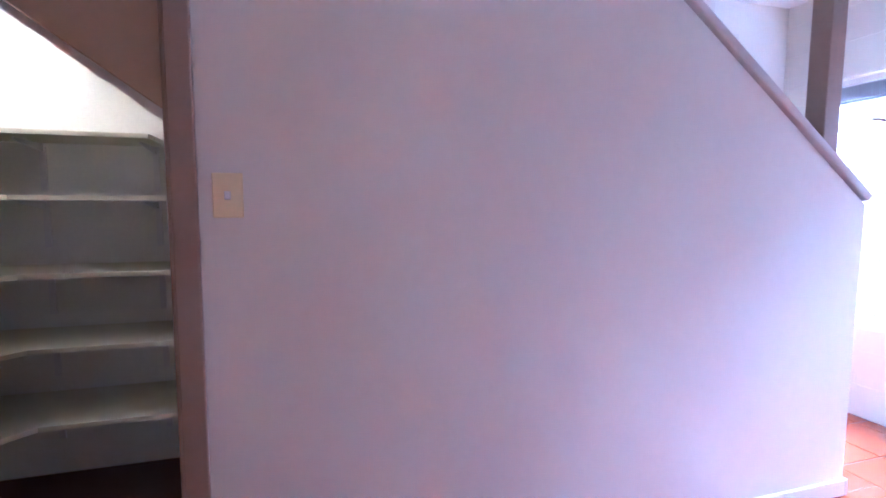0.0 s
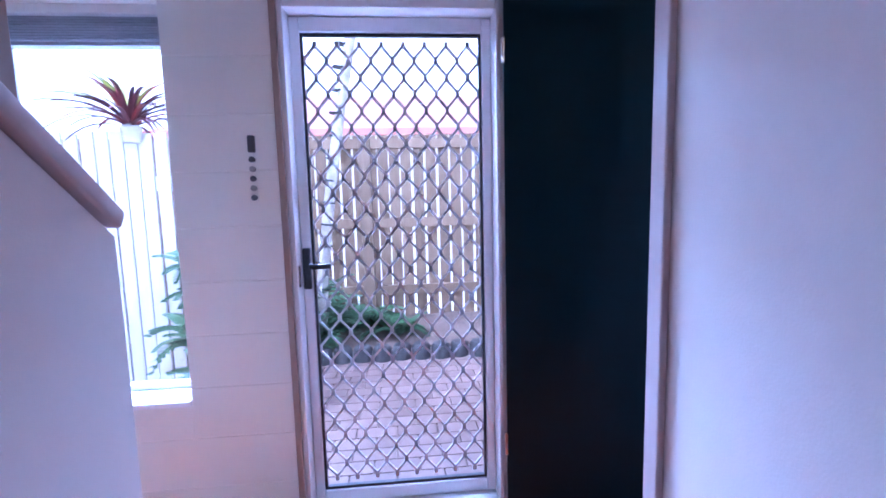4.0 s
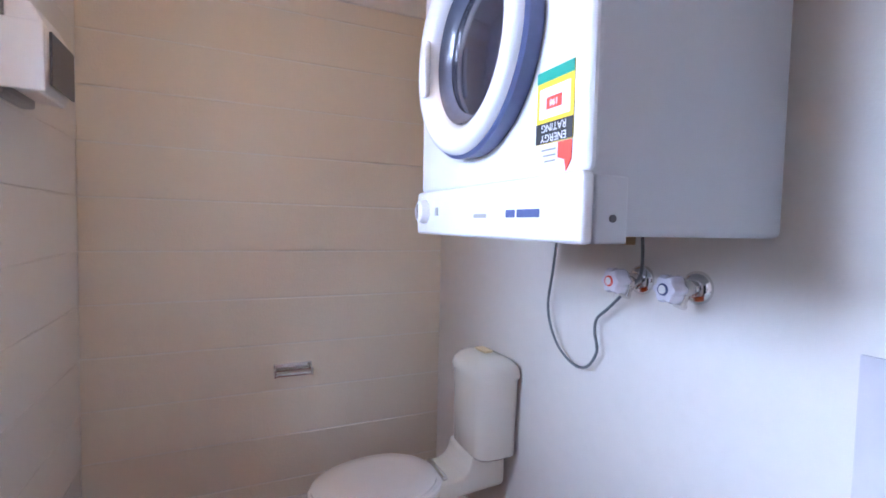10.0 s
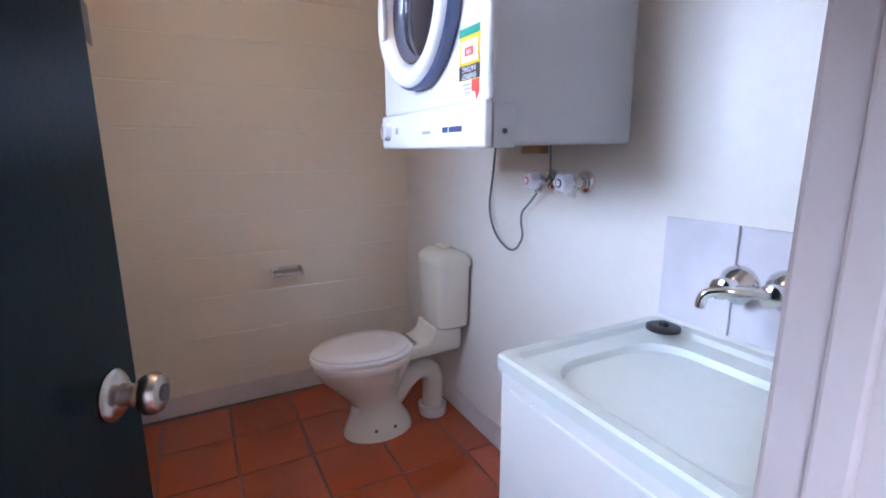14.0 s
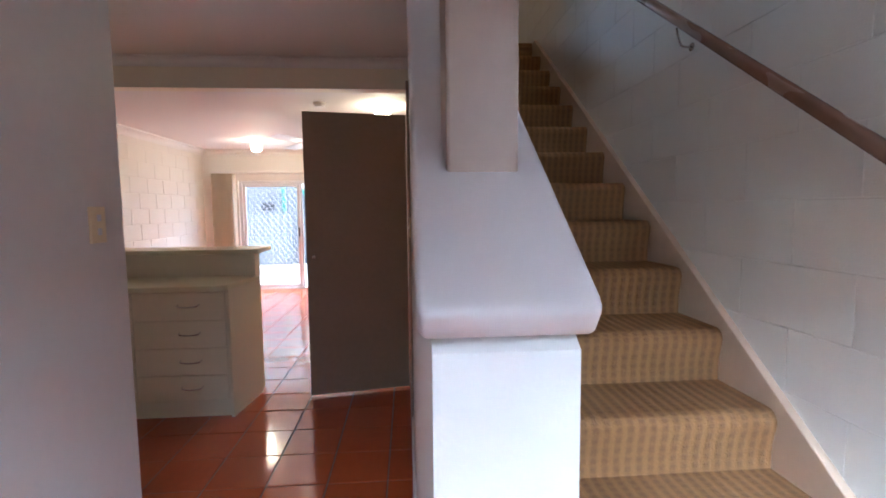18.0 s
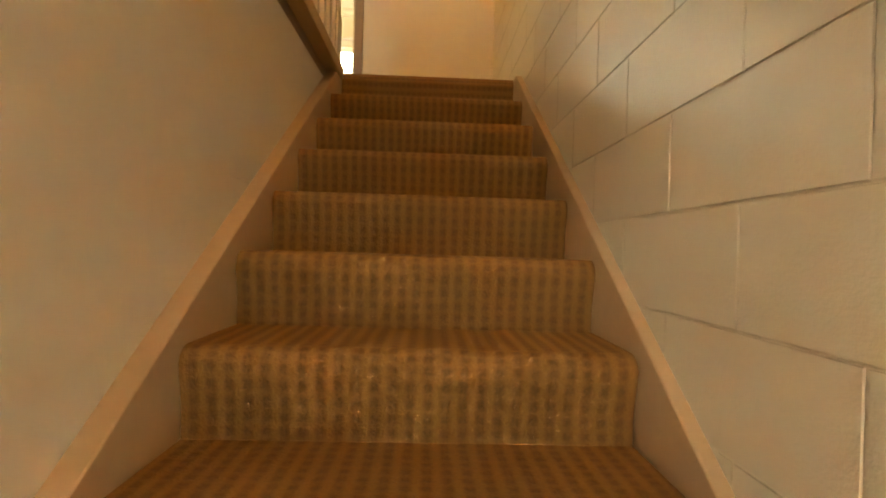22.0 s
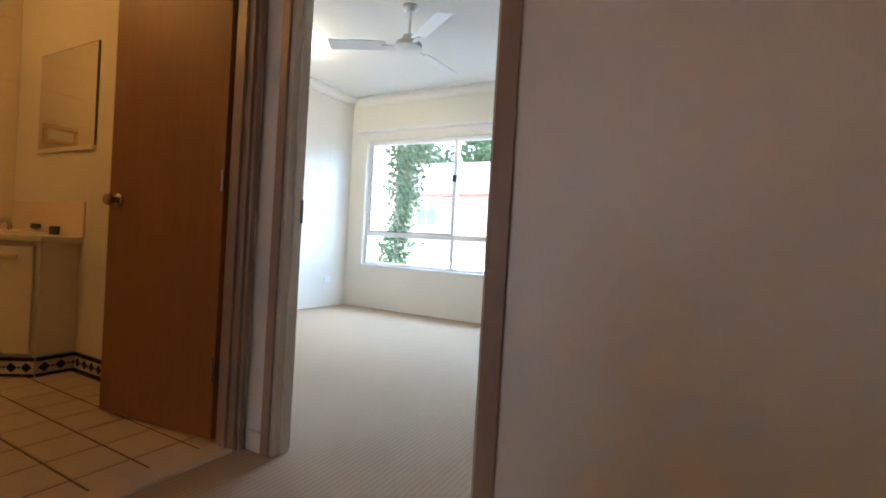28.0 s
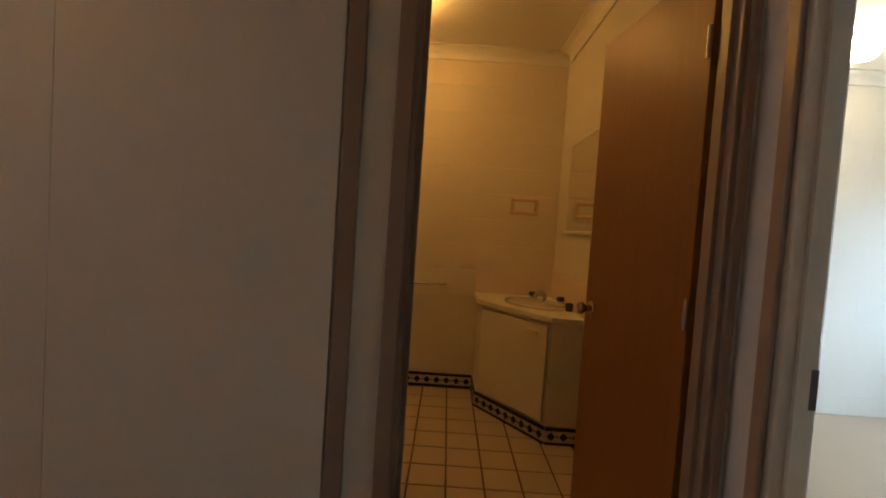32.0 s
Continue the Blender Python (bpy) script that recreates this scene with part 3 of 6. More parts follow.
own.transform(Matrix.Translation((-0.066, ya, za)) @ Matrix.Rotation(math.atan(SLOPE), 4, "X") @ Matrix.Diagonal((1, math.hypot(yb - ya, zb - za), 1, 1)) @ Matrix.Translation((0, 0.5, 0)))
part("rail", own, RAIL_WOOD, rail, smooth=True)
for y in (1.56, 2.65, 3.75, 4.55):
    z = slope_z(y, 0.94)
    own = tube(curve_points([(0.0, y, z - 0.10), (-0.045, y, z - 0.095), (-0.066, y, z - 0.03)], 5), 0.0045)
    own = lathe([(0.016, 0), (0.016, 0.004), (0.006, 0.007)], 14, pose(-0.0005, y, z - 0.10, 0, -90, 0), own)
    part("bracket", own, BRASS, rail, "small metal bracket", smooth=True)

# balustrade round the stairwell
bal = thing("balustrade", "white painted timber balustrade with square balusters on pine board", "balustrade")
PINE = mat("golden_trim_paint", (0.46, 0.30, 0.155), 0.4, tone=0.06, grain=20)
part("base_board", cut_box(-0.985, -0.912, 2.76, YT - 0.02, Z2 - 0.045, Z2 + 0.018, 0.005), PINE, bal)
part("top_rail", cut_box(-0.968, -0.898, 2.76, YT - 0.06, Z2 + 0.949, Z2 + 1.003, 0.01), PINE, bal)
BAL_PAINT = mat("baluster_paint", (0.70, 0.64, 0.58), 0.35, tone=0.03, grain=20)


def baluster_mesh(w):
    own = bmesh.new()
    prof = [(w / 2, 0.0, 0), (w / 2, 0.20, 0), (w / 2, 0.235, 1), (w / 2, 0.70, 1), (w / 2, 0.735, 0), (w / 2, 0.93, 0)]
    rings = []
    for h, z, c in prof:
        q = h * (0.42 if c else 0.93)
        h2 = h * (0.9 if c else 1.0)
        pts = [(h2, -q), (h2, q), (q, h2), (-q, h2), (-h2, q), (-h2, -q), (-q, -h2), (q, -h2)]
        rings.append([own.verts.new((px, py, z)) for px, py in pts])
    for a, b in zip(rings, rings[1:]):
        for i in range(8):
            own.faces.new((a[i], a[(i + 1) % 8], b[(i + 1) % 8], b[i]))
    own.faces.new(rings[0][::-1])
    own.faces.new(rings[-1])
    return own


first = part("baluster", baluster_mesh(0.044), BAL_PAINT, bal)
first.location = (-0.933, 2.896, Z2 + 0.019)
y = 2.896 + 0.1097
while y < 4.70:
    o = first.copy()
    scene.collection.objects.link(o)
    o.location = (-0.933, y, Z2 + 0.019)
    y += 0.1097
own = baluster_mesh(0.050)
own.transform(Matrix.Diagonal((1, 1.8, 1, 1)))
o = part("newel_post", own, BAL_PAINT, bal)
o.location = (-0.943, 4.790, Z2 + 0.019)


# ---- doors and windows, ground floor ----
JAMB = mat("light_taupe_jamb", (0.50, 0.43, 0.41), 0.35, tone=0.04, grain=25, patch=3)


def frame_thing(name, label, boxes, material, category="door frame"):
    """A frame of bevelled boards, each a part."""
    t = thing(name, label, category)
    for nm, b in boxes:
        part(nm, cut_box(*b, bevel=0.004), material, t)
    return t


x0, x1, _, zt = FRONT_DOOR
frame_thing("front_door_architrave", "brown painted timber architrave round the front door opening", [
    ("architrave", (x1 + 0.002, x1 + 0.026, YF, YF + 0.018, 0.0, zt + 0.045)), ("architrave", (x0 - 0.02, x1, YF, YF + 0.018, zt + 0.002, zt + 0.045))], TRIM)
frame_thing("front_door_frame", "white painted timber front door frame with a strike plate", [
    ("jamb", (x1 - 0.018, x1, 0.12, YF + 0.004, 0, zt)), ("jamb", (x0, x0 + 0.018, 0.12, YF + 0.004, 0, zt)), ("head", (x0 + 0.019, x1 - 0.019, 0.12, YF + 0.004, zt - 0.034, zt)),
    ("sill", (x0 + 0.019, x1 - 0.019, 0.12, YF - 0.01, -0.011, 0.018))], TRIM_PALE)


def diamond_grille(x0, x1, z0, z1, y, w, h, thick=0.0035, deep=0.010):
    """Expanded aluminium grille: zigzag strips that meet at short upright links."""
    own = bmesh.new()
    cols = int(round((x1 - x0) / w))
    w = (x1 - x0) / cols
    rows = int(math.ceil((z1 - z0) / h))
    link = h * 0.24
    for i in range(rows + 1):
        for j in range(cols * 2):
            xa, xb = x0 + j * w / 2, x0 + (j + 1) * w / 2
            up = (i + j) % 2 == 0
            za = z0 + i * h / 1.0 + (link / 2 if up else h - link / 2) - h / 2
            zb = z0 + i * h / 1.0 + (h - link / 2 if up else link / 2) - h / 2
            if min(za, zb) < z0 or max(za, zb) > z1:
                continue
            d = Vector((xb - xa, 0, zb - za))
            n = Vector((-d.z, 0, d.x)).normalized() * thick / 2
            ps = [Vector((xa, y, za)) + n, Vector((xb, y, zb)) + n, Vector((xb, y, zb)) - n, Vector((xa, y, za)) - n]
            f = [own.verts.new(p + Vector((0, -deep / 2, 0))) for p in ps]
            g = [own.verts.new(p + Vector((0, deep / 2, 0.004))) for p in ps]
            own.faces.new(f)
            own.faces.new(g[::-1])
            for a in range(4):
                own.faces.new((f[a], g[a], g[(a + 1) % 4], f[(a + 1) % 4]))
    for i in range(rows + 1):
        for j in range(cols * 2 + 1):
            if (i + j) % 2:
                continue
            x, z = x0 + j * w / 2, z0 + i * h - h / 2
            if z - link / 2 > z0 and z + link / 2 < z1:
                cut_box(x - thick, x + thick, y - deep / 2, y + deep / 2, z - link / 2 - 0.002, z + link / 2 + 0.002, bm=own)
    return own


screen = thing("screen_door", "white aluminium security screen door with grey diamond grille and black lock", "screen door")
sx0, sx1, sy = x0 + 0.020, x1 - 0.020, 0.20
for nm, b in (("stile", (sx0, sx0 + 0.036, sy - 0.018, sy + 0.018, 0.02, zt - 0.036)), ("stile", (sx1 - 0.036, sx1, sy - 0.018, sy + 0.018, 0.02, zt - 0.036)),
              ("rail", (sx0 + 0.037, sx1 - 0.037, sy - 0.018, sy + 0.018, 0.02, 0.075)), ("rail", (sx0 + 0.037, sx1 - 0.037, sy - 0.018, sy + 0.018, zt - 0.09, zt - 0.036))):
    part(nm, cut_box(*b, bevel=0.004), ALU, screen)
own = None
for b in ((sx0 + 0.037, sx0 + 0.047, sy - 0.008, sy + 0.010, 0.076, zt - 0.092), (sx1 - 0.047, sx1 - 0.037, sy - 0.008, sy + 0.010, 0.076, zt - 0.092),
          (sx0 + 0.048, sx1 - 0.048, sy - 0.008, sy + 0.010, 0.076, 0.087), (sx0 + 0.048, sx1 - 0.048, sy - 0.008, sy + 0.010, zt - 0.103, zt - 0.092)):
    own = cut_box(*b, bm=own)
part("rubber_border", own, BLACK, screen)
tagged(part("grille", diamond_grille(sx0 + 0.047, sx1 - 0.047, 0.088, zt - 0.104, sy, 0.088, 0.062, 0.0075, 0.013), ALU_GREY, screen, "grey diamond grille"), kind="stuff")
lock = part("lock", cut_box(sx1 - 0.034, sx1 - 0.004, sy + 0.018, sy + 0.036, 0.93, 1.09, 0.004), BLACK, screen, "black lock case")
part("lever", cut_box(sx1 - 0.115, sx1 - 0.03, sy + 0.045, sy + 0.060, 1.01, 1.03, 0.005), BLACK, lock)
part("strike", cut_box(x1 - 0.022, x1 - 0.018, YF - 0.03, YF - 0.005, 0.95, 1.03), BRASS, bpy.data.objects["front_door_frame"])


def knob(parent, at, normal, size=1.0, keyed=True):
    """Round door knob on a rose, turned along normal."""
    m = Matrix.Translation(at) @ Vector(normal).to_track_quat("Z", "Y").to_matrix().to_4x4() @ Matrix.Scale(size, 4)
    prof = [(0.036, 0), (0.036, 0.004), (0.030, 0.010), (0.016, 0.013), (0.014, 0.028), (0.021, 0.036), (0.0285, 0.046), (0.029, 0.056), (0.025, 0.064), (0.013, 0.067)]
    k = part("knob", lathe(prof, 28, m), BRASS, parent, "round satin metal knob", smooth=True)
    if keyed:
        part("keyhole", lathe([(0.012, 0.0675), (0.012, 0.069)], 14, m), DARK, k)
    return k


def leaf(name, label, hinge, free, z0, z1, material, thick=0.036, side=1):
    """A door leaf between hinge and free edge in plan; the thickness goes to the left of that line (side=1) or to the right."""
    h, f = Vector((*hinge, 0)), Vector((*free, 0))
    ang = math.degrees(math.atan2(f.y - h.y, f.x - h.x))
    t = thing(name, label, "door", at=(*hinge, 0), rz=ang)
    w = (f - h).length
    part("leaf", cut_box(0, w, 0 if side > 0 else -thick, thick if side > 0 else 0, z0, z1, 0.002), material, t)
    return t, w


fd, w = leaf("front_door", "dark teal painted flush door standing open with a round keyed knob", (-1.988, 0.335), (-2.82, 0.648), 0.012, 1.975, DOOR_TEAL, side=1)
knob(fd, (w - 0.065, -0.0005, 0.955), (0, -1, 0))
part("latch", cut_box(w - 0.0002, w + 0.003, 0.008, 0.028, 0.93, 0.98), BRASS, fd)
for z in (0.25, 1.75):
    part("hinge", lathe([(0.007, 0), (0.007, 0.09)], 10, pose(0.0, -0.008, z)), BRASS, fd, smooth=True)

# laundry doorway
frame_thing("laundry_door_frame", "pale taupe painted door frame of the laundry with a metal strike plate", [
    ("jamb", (XWL - 0.012, XW + 0.012, YJ - 0.03, YJ - 0.001, 0, 2.03)), ("stop", (XW - 0.075, XW - 0.045, YJ - 0.042, YJ - 0.031, 0, 2.03)), ("head", (XWL - 0.012, XW + 0.012, YF + 0.03, YJ - 0.031, 2.031, 2.059)),
    ("architrave", (XW + 0.001, XW + 0.018, YJ - 0.02, YJ + 0.032, 0, 2.10)), ("architrave", (XW + 0.001, XW + 0.018, YF + 0.02, YJ - 0.021, 2.04, 2.10)),
    ("architrave", (XWL - 0.018, XWL - 0.001, YJ - 0.02, YJ + 0.045, 0, 2.10))], JAMB)
lf = bpy.data.objects["laundry_door_frame"]
part("strike_plate", cut_box(XWL + 0.040, XWL + 0.085, YJ - 0.0335, YJ - 0.0302, 0.92, 1.01), BRASS, lf, "worn metal strike plate")
part("latch_hole", cut_box(XWL + 0.050, XWL + 0.074, YJ - 0.0345, YJ - 0.0336, 0.945, 0.985), DARK, lf)

# hall window
hx0, hx1, hz0, hz1 = HALL_WINDOW
win = thing("window_1", "narrow white aluminium hall window with a raised grey blind", "window", kind="structure")
for nm, b in (("window_sill", (hx0 + 0.001, hx1 - 0.001, 0.12, YF + 0.014, hz0 + 0.0005, hz0 + 0.022)), ("window_frame", (hx0, hx0 + 0.03, 0.13, 0.17, hz0 + 0.023, hz1)), ("window_frame", (hx1 - 0.03, hx1, 0.13, 0.17, hz0 + 0.023, hz1)),
              ("window_frame", (hx0 + 0.031, hx1 - 0.031, 0.13, 0.17, hz1 - 0.03, hz1)), ("window_frame", (hx0 + 0.031, hx1 - 0.031, 0.13, 0.17, hz0 + 0.023, hz0 + 0.045))):
    part(nm, cut_box(*b, bevel=0.003), ALU, win)
pane = part("pane", cut_box(hx0 + 0.031, hx1 - 0.031, 0.147, 0.151, hz0 + 0.046, hz1 - 0.031), CLEAR, win)
pane.visible_shadow = False
blind = thing("window_blind", "grey venetian blind drawn up to the head of the hall window", "blind")
part("head_rail", cut_box(hx0 + 0.01, hx1 - 0.01, 0.20, 0.25, hz1 - 0.035, hz1 - 0.001, 0.004), TRIM_PALE, blind)
for i in range(9):
    z = hz1 - 0.044 - i * 0.009
    part("slat", cut_box(hx0 + 0.012, hx1 - 0.012, 0.20, 0.248, z - 0.003, z), BLIND_GREY, blind)
part("bottom_rail", cut_box(hx0 + 0.012, hx1 - 0.012, 0.20, 0.248, hz1 - 0.142, hz1 - 0.127, 0.003), BLIND_GREY, blind)
kh = thing("key_hook", "narrow metal key hook strip with dark clip on the block wall", "key hook")
part("clip", cut_box(-1.087, -1.063, YF, YF + 0.02, 1.45, 1.51, 0.004), DARK, kh)
for i in range(5):
    part("hook", lathe([(0.009, 0), (0.007, 0.012), (0.011, 0.018), (0.004, 0.022)], 10, pose(-1.075, YF + 0.0005, 1.425 - i * 0.034, -90, 0, 0)), GREY if i % 2 else DARK, kh, smooth=True)


def switch(at, normal_turn, gangs=1, name="light_switch", label="ivory light switch plate on the painted wall"):
    """A plate in the plane facing +x before its turn about z."""
    t = thing(name, label, "light switch", at=at, rz=normal_turn)
    part("plate", cut_box(0, 0.009, -0.037, 0.037, -0.058, 0.058, 0.003), SWITCH, t)
    for g in range(gangs):
        dz = 0 if gangs == 1 else (0.022 - 0.044 * g)
        part("rocker", cut_box(0.0085, 0.014, -0.008, 0.008, dz - 0.011, dz + 0.011, 0.002), WHITE, t)
    return t


switch((XH, 3.57, 1.24), 180)
switch((XW, 2.415, 1.305), 0, 2)

# stair cupboard
frame_thing("cupboard_door_frame", "brown painted architrave of the cupboard under the stairs", [
    ("architrave", (XH - 0.018, XH - 0.001, CUP[0] - 0.06, CUP[0] + 0.001, 0, CUP[2] + 0.06)), ("architrave", (XH - 0.018, XH - 0.001, CUP[1], CUP[1] + 0.06, 0, CUP[2] + 0.06)),
    ("architrave", (XH - 0.018, XH - 0.001, CUP[0] + 0.002, CUP[1] - 0.001, CUP[2], CUP[2] + 0.06)), ("jamb", (XH, XS - 0.032, CUP[0] + 0.0005, CUP[0] + 0.014, 0, CUP[2] - 0.001))], TRIM)
cd, w = leaf("hall_door", "brown painted flush cupboard door standing open across the hall", (XH - 0.022, 4.285), (-1.828, 4.165), 0.02, 2.02, DOOR_TAUPE, side=-1)
part("knob", lathe([(0.006, 0), (0.006, 0.012), (0.013, 0.018), (0.012, 0.024), (0.004, 0.026)], 14, pose(w - 0.05, 0.0003, 1.02, -90, 0, 0)), BRASS, cd, smooth=True)
SHELF = mat("melamine_shelf", (0.70, 0.66, 0.50), 0.4, tone=0.03, grain=40)
for i, z in enumerate((0.385, 0.675, 0.955, 1.25, 1.495)):
    t = thing("cupboard_shelf", "cream melamine corner shelf with timber edge inside the stair cupboard", "shelf", "shelves under the stairs")
    y_in = max(3.32, Y1 + 0.55 + z / SLOPE)
    d = 0.30 + 0.10 * (4 - i) / 4
    outline = [(XR - 0.004, y_in), (XR - 0.004, 4.855), (XS + 0.01, 4.855), (XS + 0.01, 4.855 - d), (XR - d - 0.10, 4.855 - d), (XR - d, 4.755 - d), (XR - d, y_in)]
    part("board", prism(outline, "z", z - 0.018, z), SHELF, t)
    for yb in (4.02, 4.45):
        if yb > y_in + 0.02:
            own = cut_box(XR - 0.012, XR - 0.004, yb - 0.012, yb + 0.012, z - 0.22, z - 0.019)
            own = prism([(XR - 0.012, z - 0.022), (XR - 0.22, z - 0.022), (XR - 0.22, z - 0.03), (XR - 0.012, z - 0.055)], "y", yb - 0.004, yb + 0.004, own)
            part("bracket", own, TRIM_PALE, t, "white metal bracket")

# skirtings, cornices
for nm, b in (("baseboard", (XH - 0.014, XH - 0.0005, YE + 0.001, CUP[0] - 0.062, 0, 0.07)), ("baseboard", (XH - 0.014, XS + 0.002, YE - 0.014, YE - 0.0005, 0, 0.07)),
              ("baseboard", (XH - 0.014, XH - 0.0005, CUP[1] + 0.062, 4.78, 0, 0.07))):
    structure(part(nm, cut_box(*b, bevel=0.003), TRIM_PALE), "pale painted timber skirting along the stair wall", "skirting")


def cornice(axis, at, out, a, b, z, name="cornice", size=0.09):
    """Coved cornice along x or y, in the corner of a wall face at `at`; out is +1 or -1, the side of the room."""
    prof = [(0, 0), (0, -size), (0.012, -size)]
    prof += [(0.012 + (size - 0.024) * (1 - math.cos(q)), -size + 0.012 + (size - 0.024) * math.sin(q)) for q in [radians(d) for d in (0, 20, 40, 60, 80, 90)]]
    prof += [(size, -0.012), (size, 0)]
    outline = [(at + out * u, z + v) for u, v in prof]
    ob = part(name, prism(outline, "y" if axis == "y" else "x", a, b), CEILING, smooth=False)
    return structure(ob, "white coved plaster cornice", "cornice")


cornice("y", XL + 0.002, 1, YLF, YD, ZC - 0.001)
cornice("x", YD - 0.001, -1, XL + 0.09, XWL, ZC - 0.001)
cornice("x", YLF + 0.001, 1, XL + 0.09, XWL, ZC - 0.001)
cornice("x", YBULK - 0.001, -1, XL, XH, ZC - 0.001, size=0.06)
cornice("y", XL + 0.002, 1, YBULK + 0.1, YB, ZC - 0.001)
cornice("x", YB - 0.001, -1, XL + 0.09, XR - 0.09, ZC - 0.001)


# ---- lamps ----
def ceiling_lamp(at, name="ceiling_lamp", label="round opal glass ceiling lamp, switched on", r=0.075, material=None):
    t = thing(name, label, "ceiling lamp", at=at)
    part("base", lathe([(r * 0.85, 0), (r * 0.85, -0.02), (r * 0.7, -0.03)], 24), TRIM_PALE, t, smooth=True)
    prof = [(r * 0.66, -0.03), (r * 0.95, -0.05), (r, -0.08), (r * 0.93, -0.115), (r * 0.7, -0.14), (r * 0.3, -0.152)]
    part("globe", lathe(prof, 24), material or LAMP_ON, t, "glowing opal glass globe", smooth=True)
    return t


ceiling_lamp((-3.30, 7.95, ZC))
ceiling_lamp((-1.35, 5.6, ZC))
ceiling_lamp((-3.2, 1.05, ZC), r=0.08, material=LAMP_LAUNDRY)
ceiling_lamp((-0.45, 4.60, 2.18), r=0.05)
alarm = thing("smoke_alarm", "round white smoke alarm on the ceiling", "smoke alarm", at=(-1.93, 5.45, ZC))
part("base", lathe([(0.06, 0), (0.06, -0.018), (0.052, -0.024)], 24), TRIM_PALE, alarm, smooth=True)
part("cover", lathe([(0.05, -0.0245), (0.046, -0.04), (0.03, -0.045)], 24), WHITE, alarm, smooth=True)


def ceiling_fan(at, drop=0.28, turn=20, blade=0.56, label="white three-blade ceiling fan at rest"):
    t = thing("ceiling_fan", label, "ceiling fan", at=at)
    part("canopy", lathe([(0.062, 0), (0.062, -0.02), (0.035, -0.05)], 24), ALU, t, smooth=True)
    part("rod", lathe([(0.011, -0.05), (0.011, -drop)], 12), ALU, t, smooth=True)
    part("motor", lathe([(0.02, -drop + 0.05), (0.045, -drop + 0.04), (0.055, -drop), (0.1, -drop - 0.02), (0.105, -drop - 0.055), (0.07, -drop - 0.075), (0.03, -drop - 0.08)], 28), ALU, t, smooth=True)
    for k in range(3):
        a = turn + 120 * k
        m = pose(0, 0, -drop - 0.045, 0, 0, a)
        own = cut_box(0.09, 0.2, -0.018, 0.018, -0.004, 0.004, 0.002)
        own.transform(m)
        part("blade_arm", own, ALU, t)
        own = prism([(0.17, -0.05), (0.2, -0.058), (blade, -0.066), (blade + 0.012, -0.05), (blade + 0.012, 0.05), (blade, 0.066), (0.2, 0.058), (0.17, 0.05)], "z", 0.004, 0.010, bevel=0.002)
        own.transform(m @ pose(0, 0, 0, 11, 0, 0))
        part("blade", own, ALU, t)
    return t


living_fan = ceiling_fan((-2.22, 6.45, ZC), 0.20, 5, 0.62, "white ceiling fan with a lamp in the living room, at rest")
part("lamp_shade", lathe([(0.04, -0.285), (0.065, -0.29), (0.07, -0.33), (0.04, -0.36), (0.01, -0.365)], 24), LAMP_ON, living_fan, "glowing glass shade", smooth=True)

# ---- kitchen peninsula ----
pen = thing("kitchen_drawer_unit", "cream kitchen drawer unit with four drawers and bow handles", "cabinet")
PX0, PX1, PY0, PY1 = -2.86, -2.29, 3.885, 4.33
part("body", cut_box(PX0, PX1, PY0 + 0.02, PY1, 0.12, 0.84, 0.002), CREAM, pen)
part("plinth", cut_box(PX0, PX1 - 0.01, PY0 + 0.05, PY1, 0, 0.119), CREAM, pen)
part("end_panel", prism([(PX1 + 0.001, PY0 + 0.02), (PX1 + 0.018, PY0 + 0.02), (PX1 + 0.075, PY1), (PX1 + 0.001, PY1)], "z", 0, 0.84), CREAM, pen)
for i, (za, zb) in enumerate(((0.13, 0.29), (0.297, 0.47), (0.477, 0.65), (0.657, 0.83))):
    dr = part("drawer_front", cut_box(PX0 + 0.003, PX1 - 0.003, PY0, PY0 + 0.018, za, zb, 0.003), CREAM, pen)
    xm, zm = (PX0 + PX1) / 2 + 0.06, (za + zb) / 2
    pts = curve_points([(xm - 0.065, PY0, zm + 0.012), (xm - 0.055, PY0 - 0.024, zm + 0.004), (xm, PY0 - 0.032, zm), (xm + 0.055, PY0 - 0.024, zm + 0.004), (xm + 0.065, PY0, zm + 0.012)], 4)
    part("handle", tube(pts, 0.005), CHROME, dr, "thin metal bow handle", smooth=True)
cab = thing("kitchen_cabinet", "cream kitchen base cabinet beside the drawers", "cabinet")
part("body", cut_box(-3.60, PX0 - 0.003, PY0 + 0.02, PY1, 0.12, 0.84, 0.002), CREAM, cab)
part("plinth", cut_box(-3.60, PX0 - 0.003, PY0 + 0.05, PY1, 0, 0.119), CREAM, cab)
for a, b in ((-3.597, -3.235), (-3.23, PX0 - 0.006)):
    part("door", cut_box(a, b, PY0, PY0 + 0.018, 0.13, 0.83, 0.003), CREAM, cab)
bench = thing("kitchen_benchtop", "cream laminate benchtop with a clipped corner", "benchtop")
part("top", prism([(-3.62, PY0 - 0.03), (PX1 - 0.06, PY0 - 0.03), (PX1 + 0.02, PY0 + 0.01), (PX1 + 0.085, PY1), (-3.62, PY1)], "z", 0.841, 0.876, bevel=0.006), CREAM_TOP, bench)
bar = thing("breakfast_bar", "raised cream breakfast bar behind the kitchen bench", "bar")
part("upstand", cut_box(-3.62, -2.235, PY1 + 0.001, PY1 + 0.11, 0, 1.035), CREAM, bar)
part("top", cut_box(-3.64, -2.20, PY1 - 0.03, PY1 + 0.30, 1.036, 1.07, 0.006), CREAM_TOP, bar)

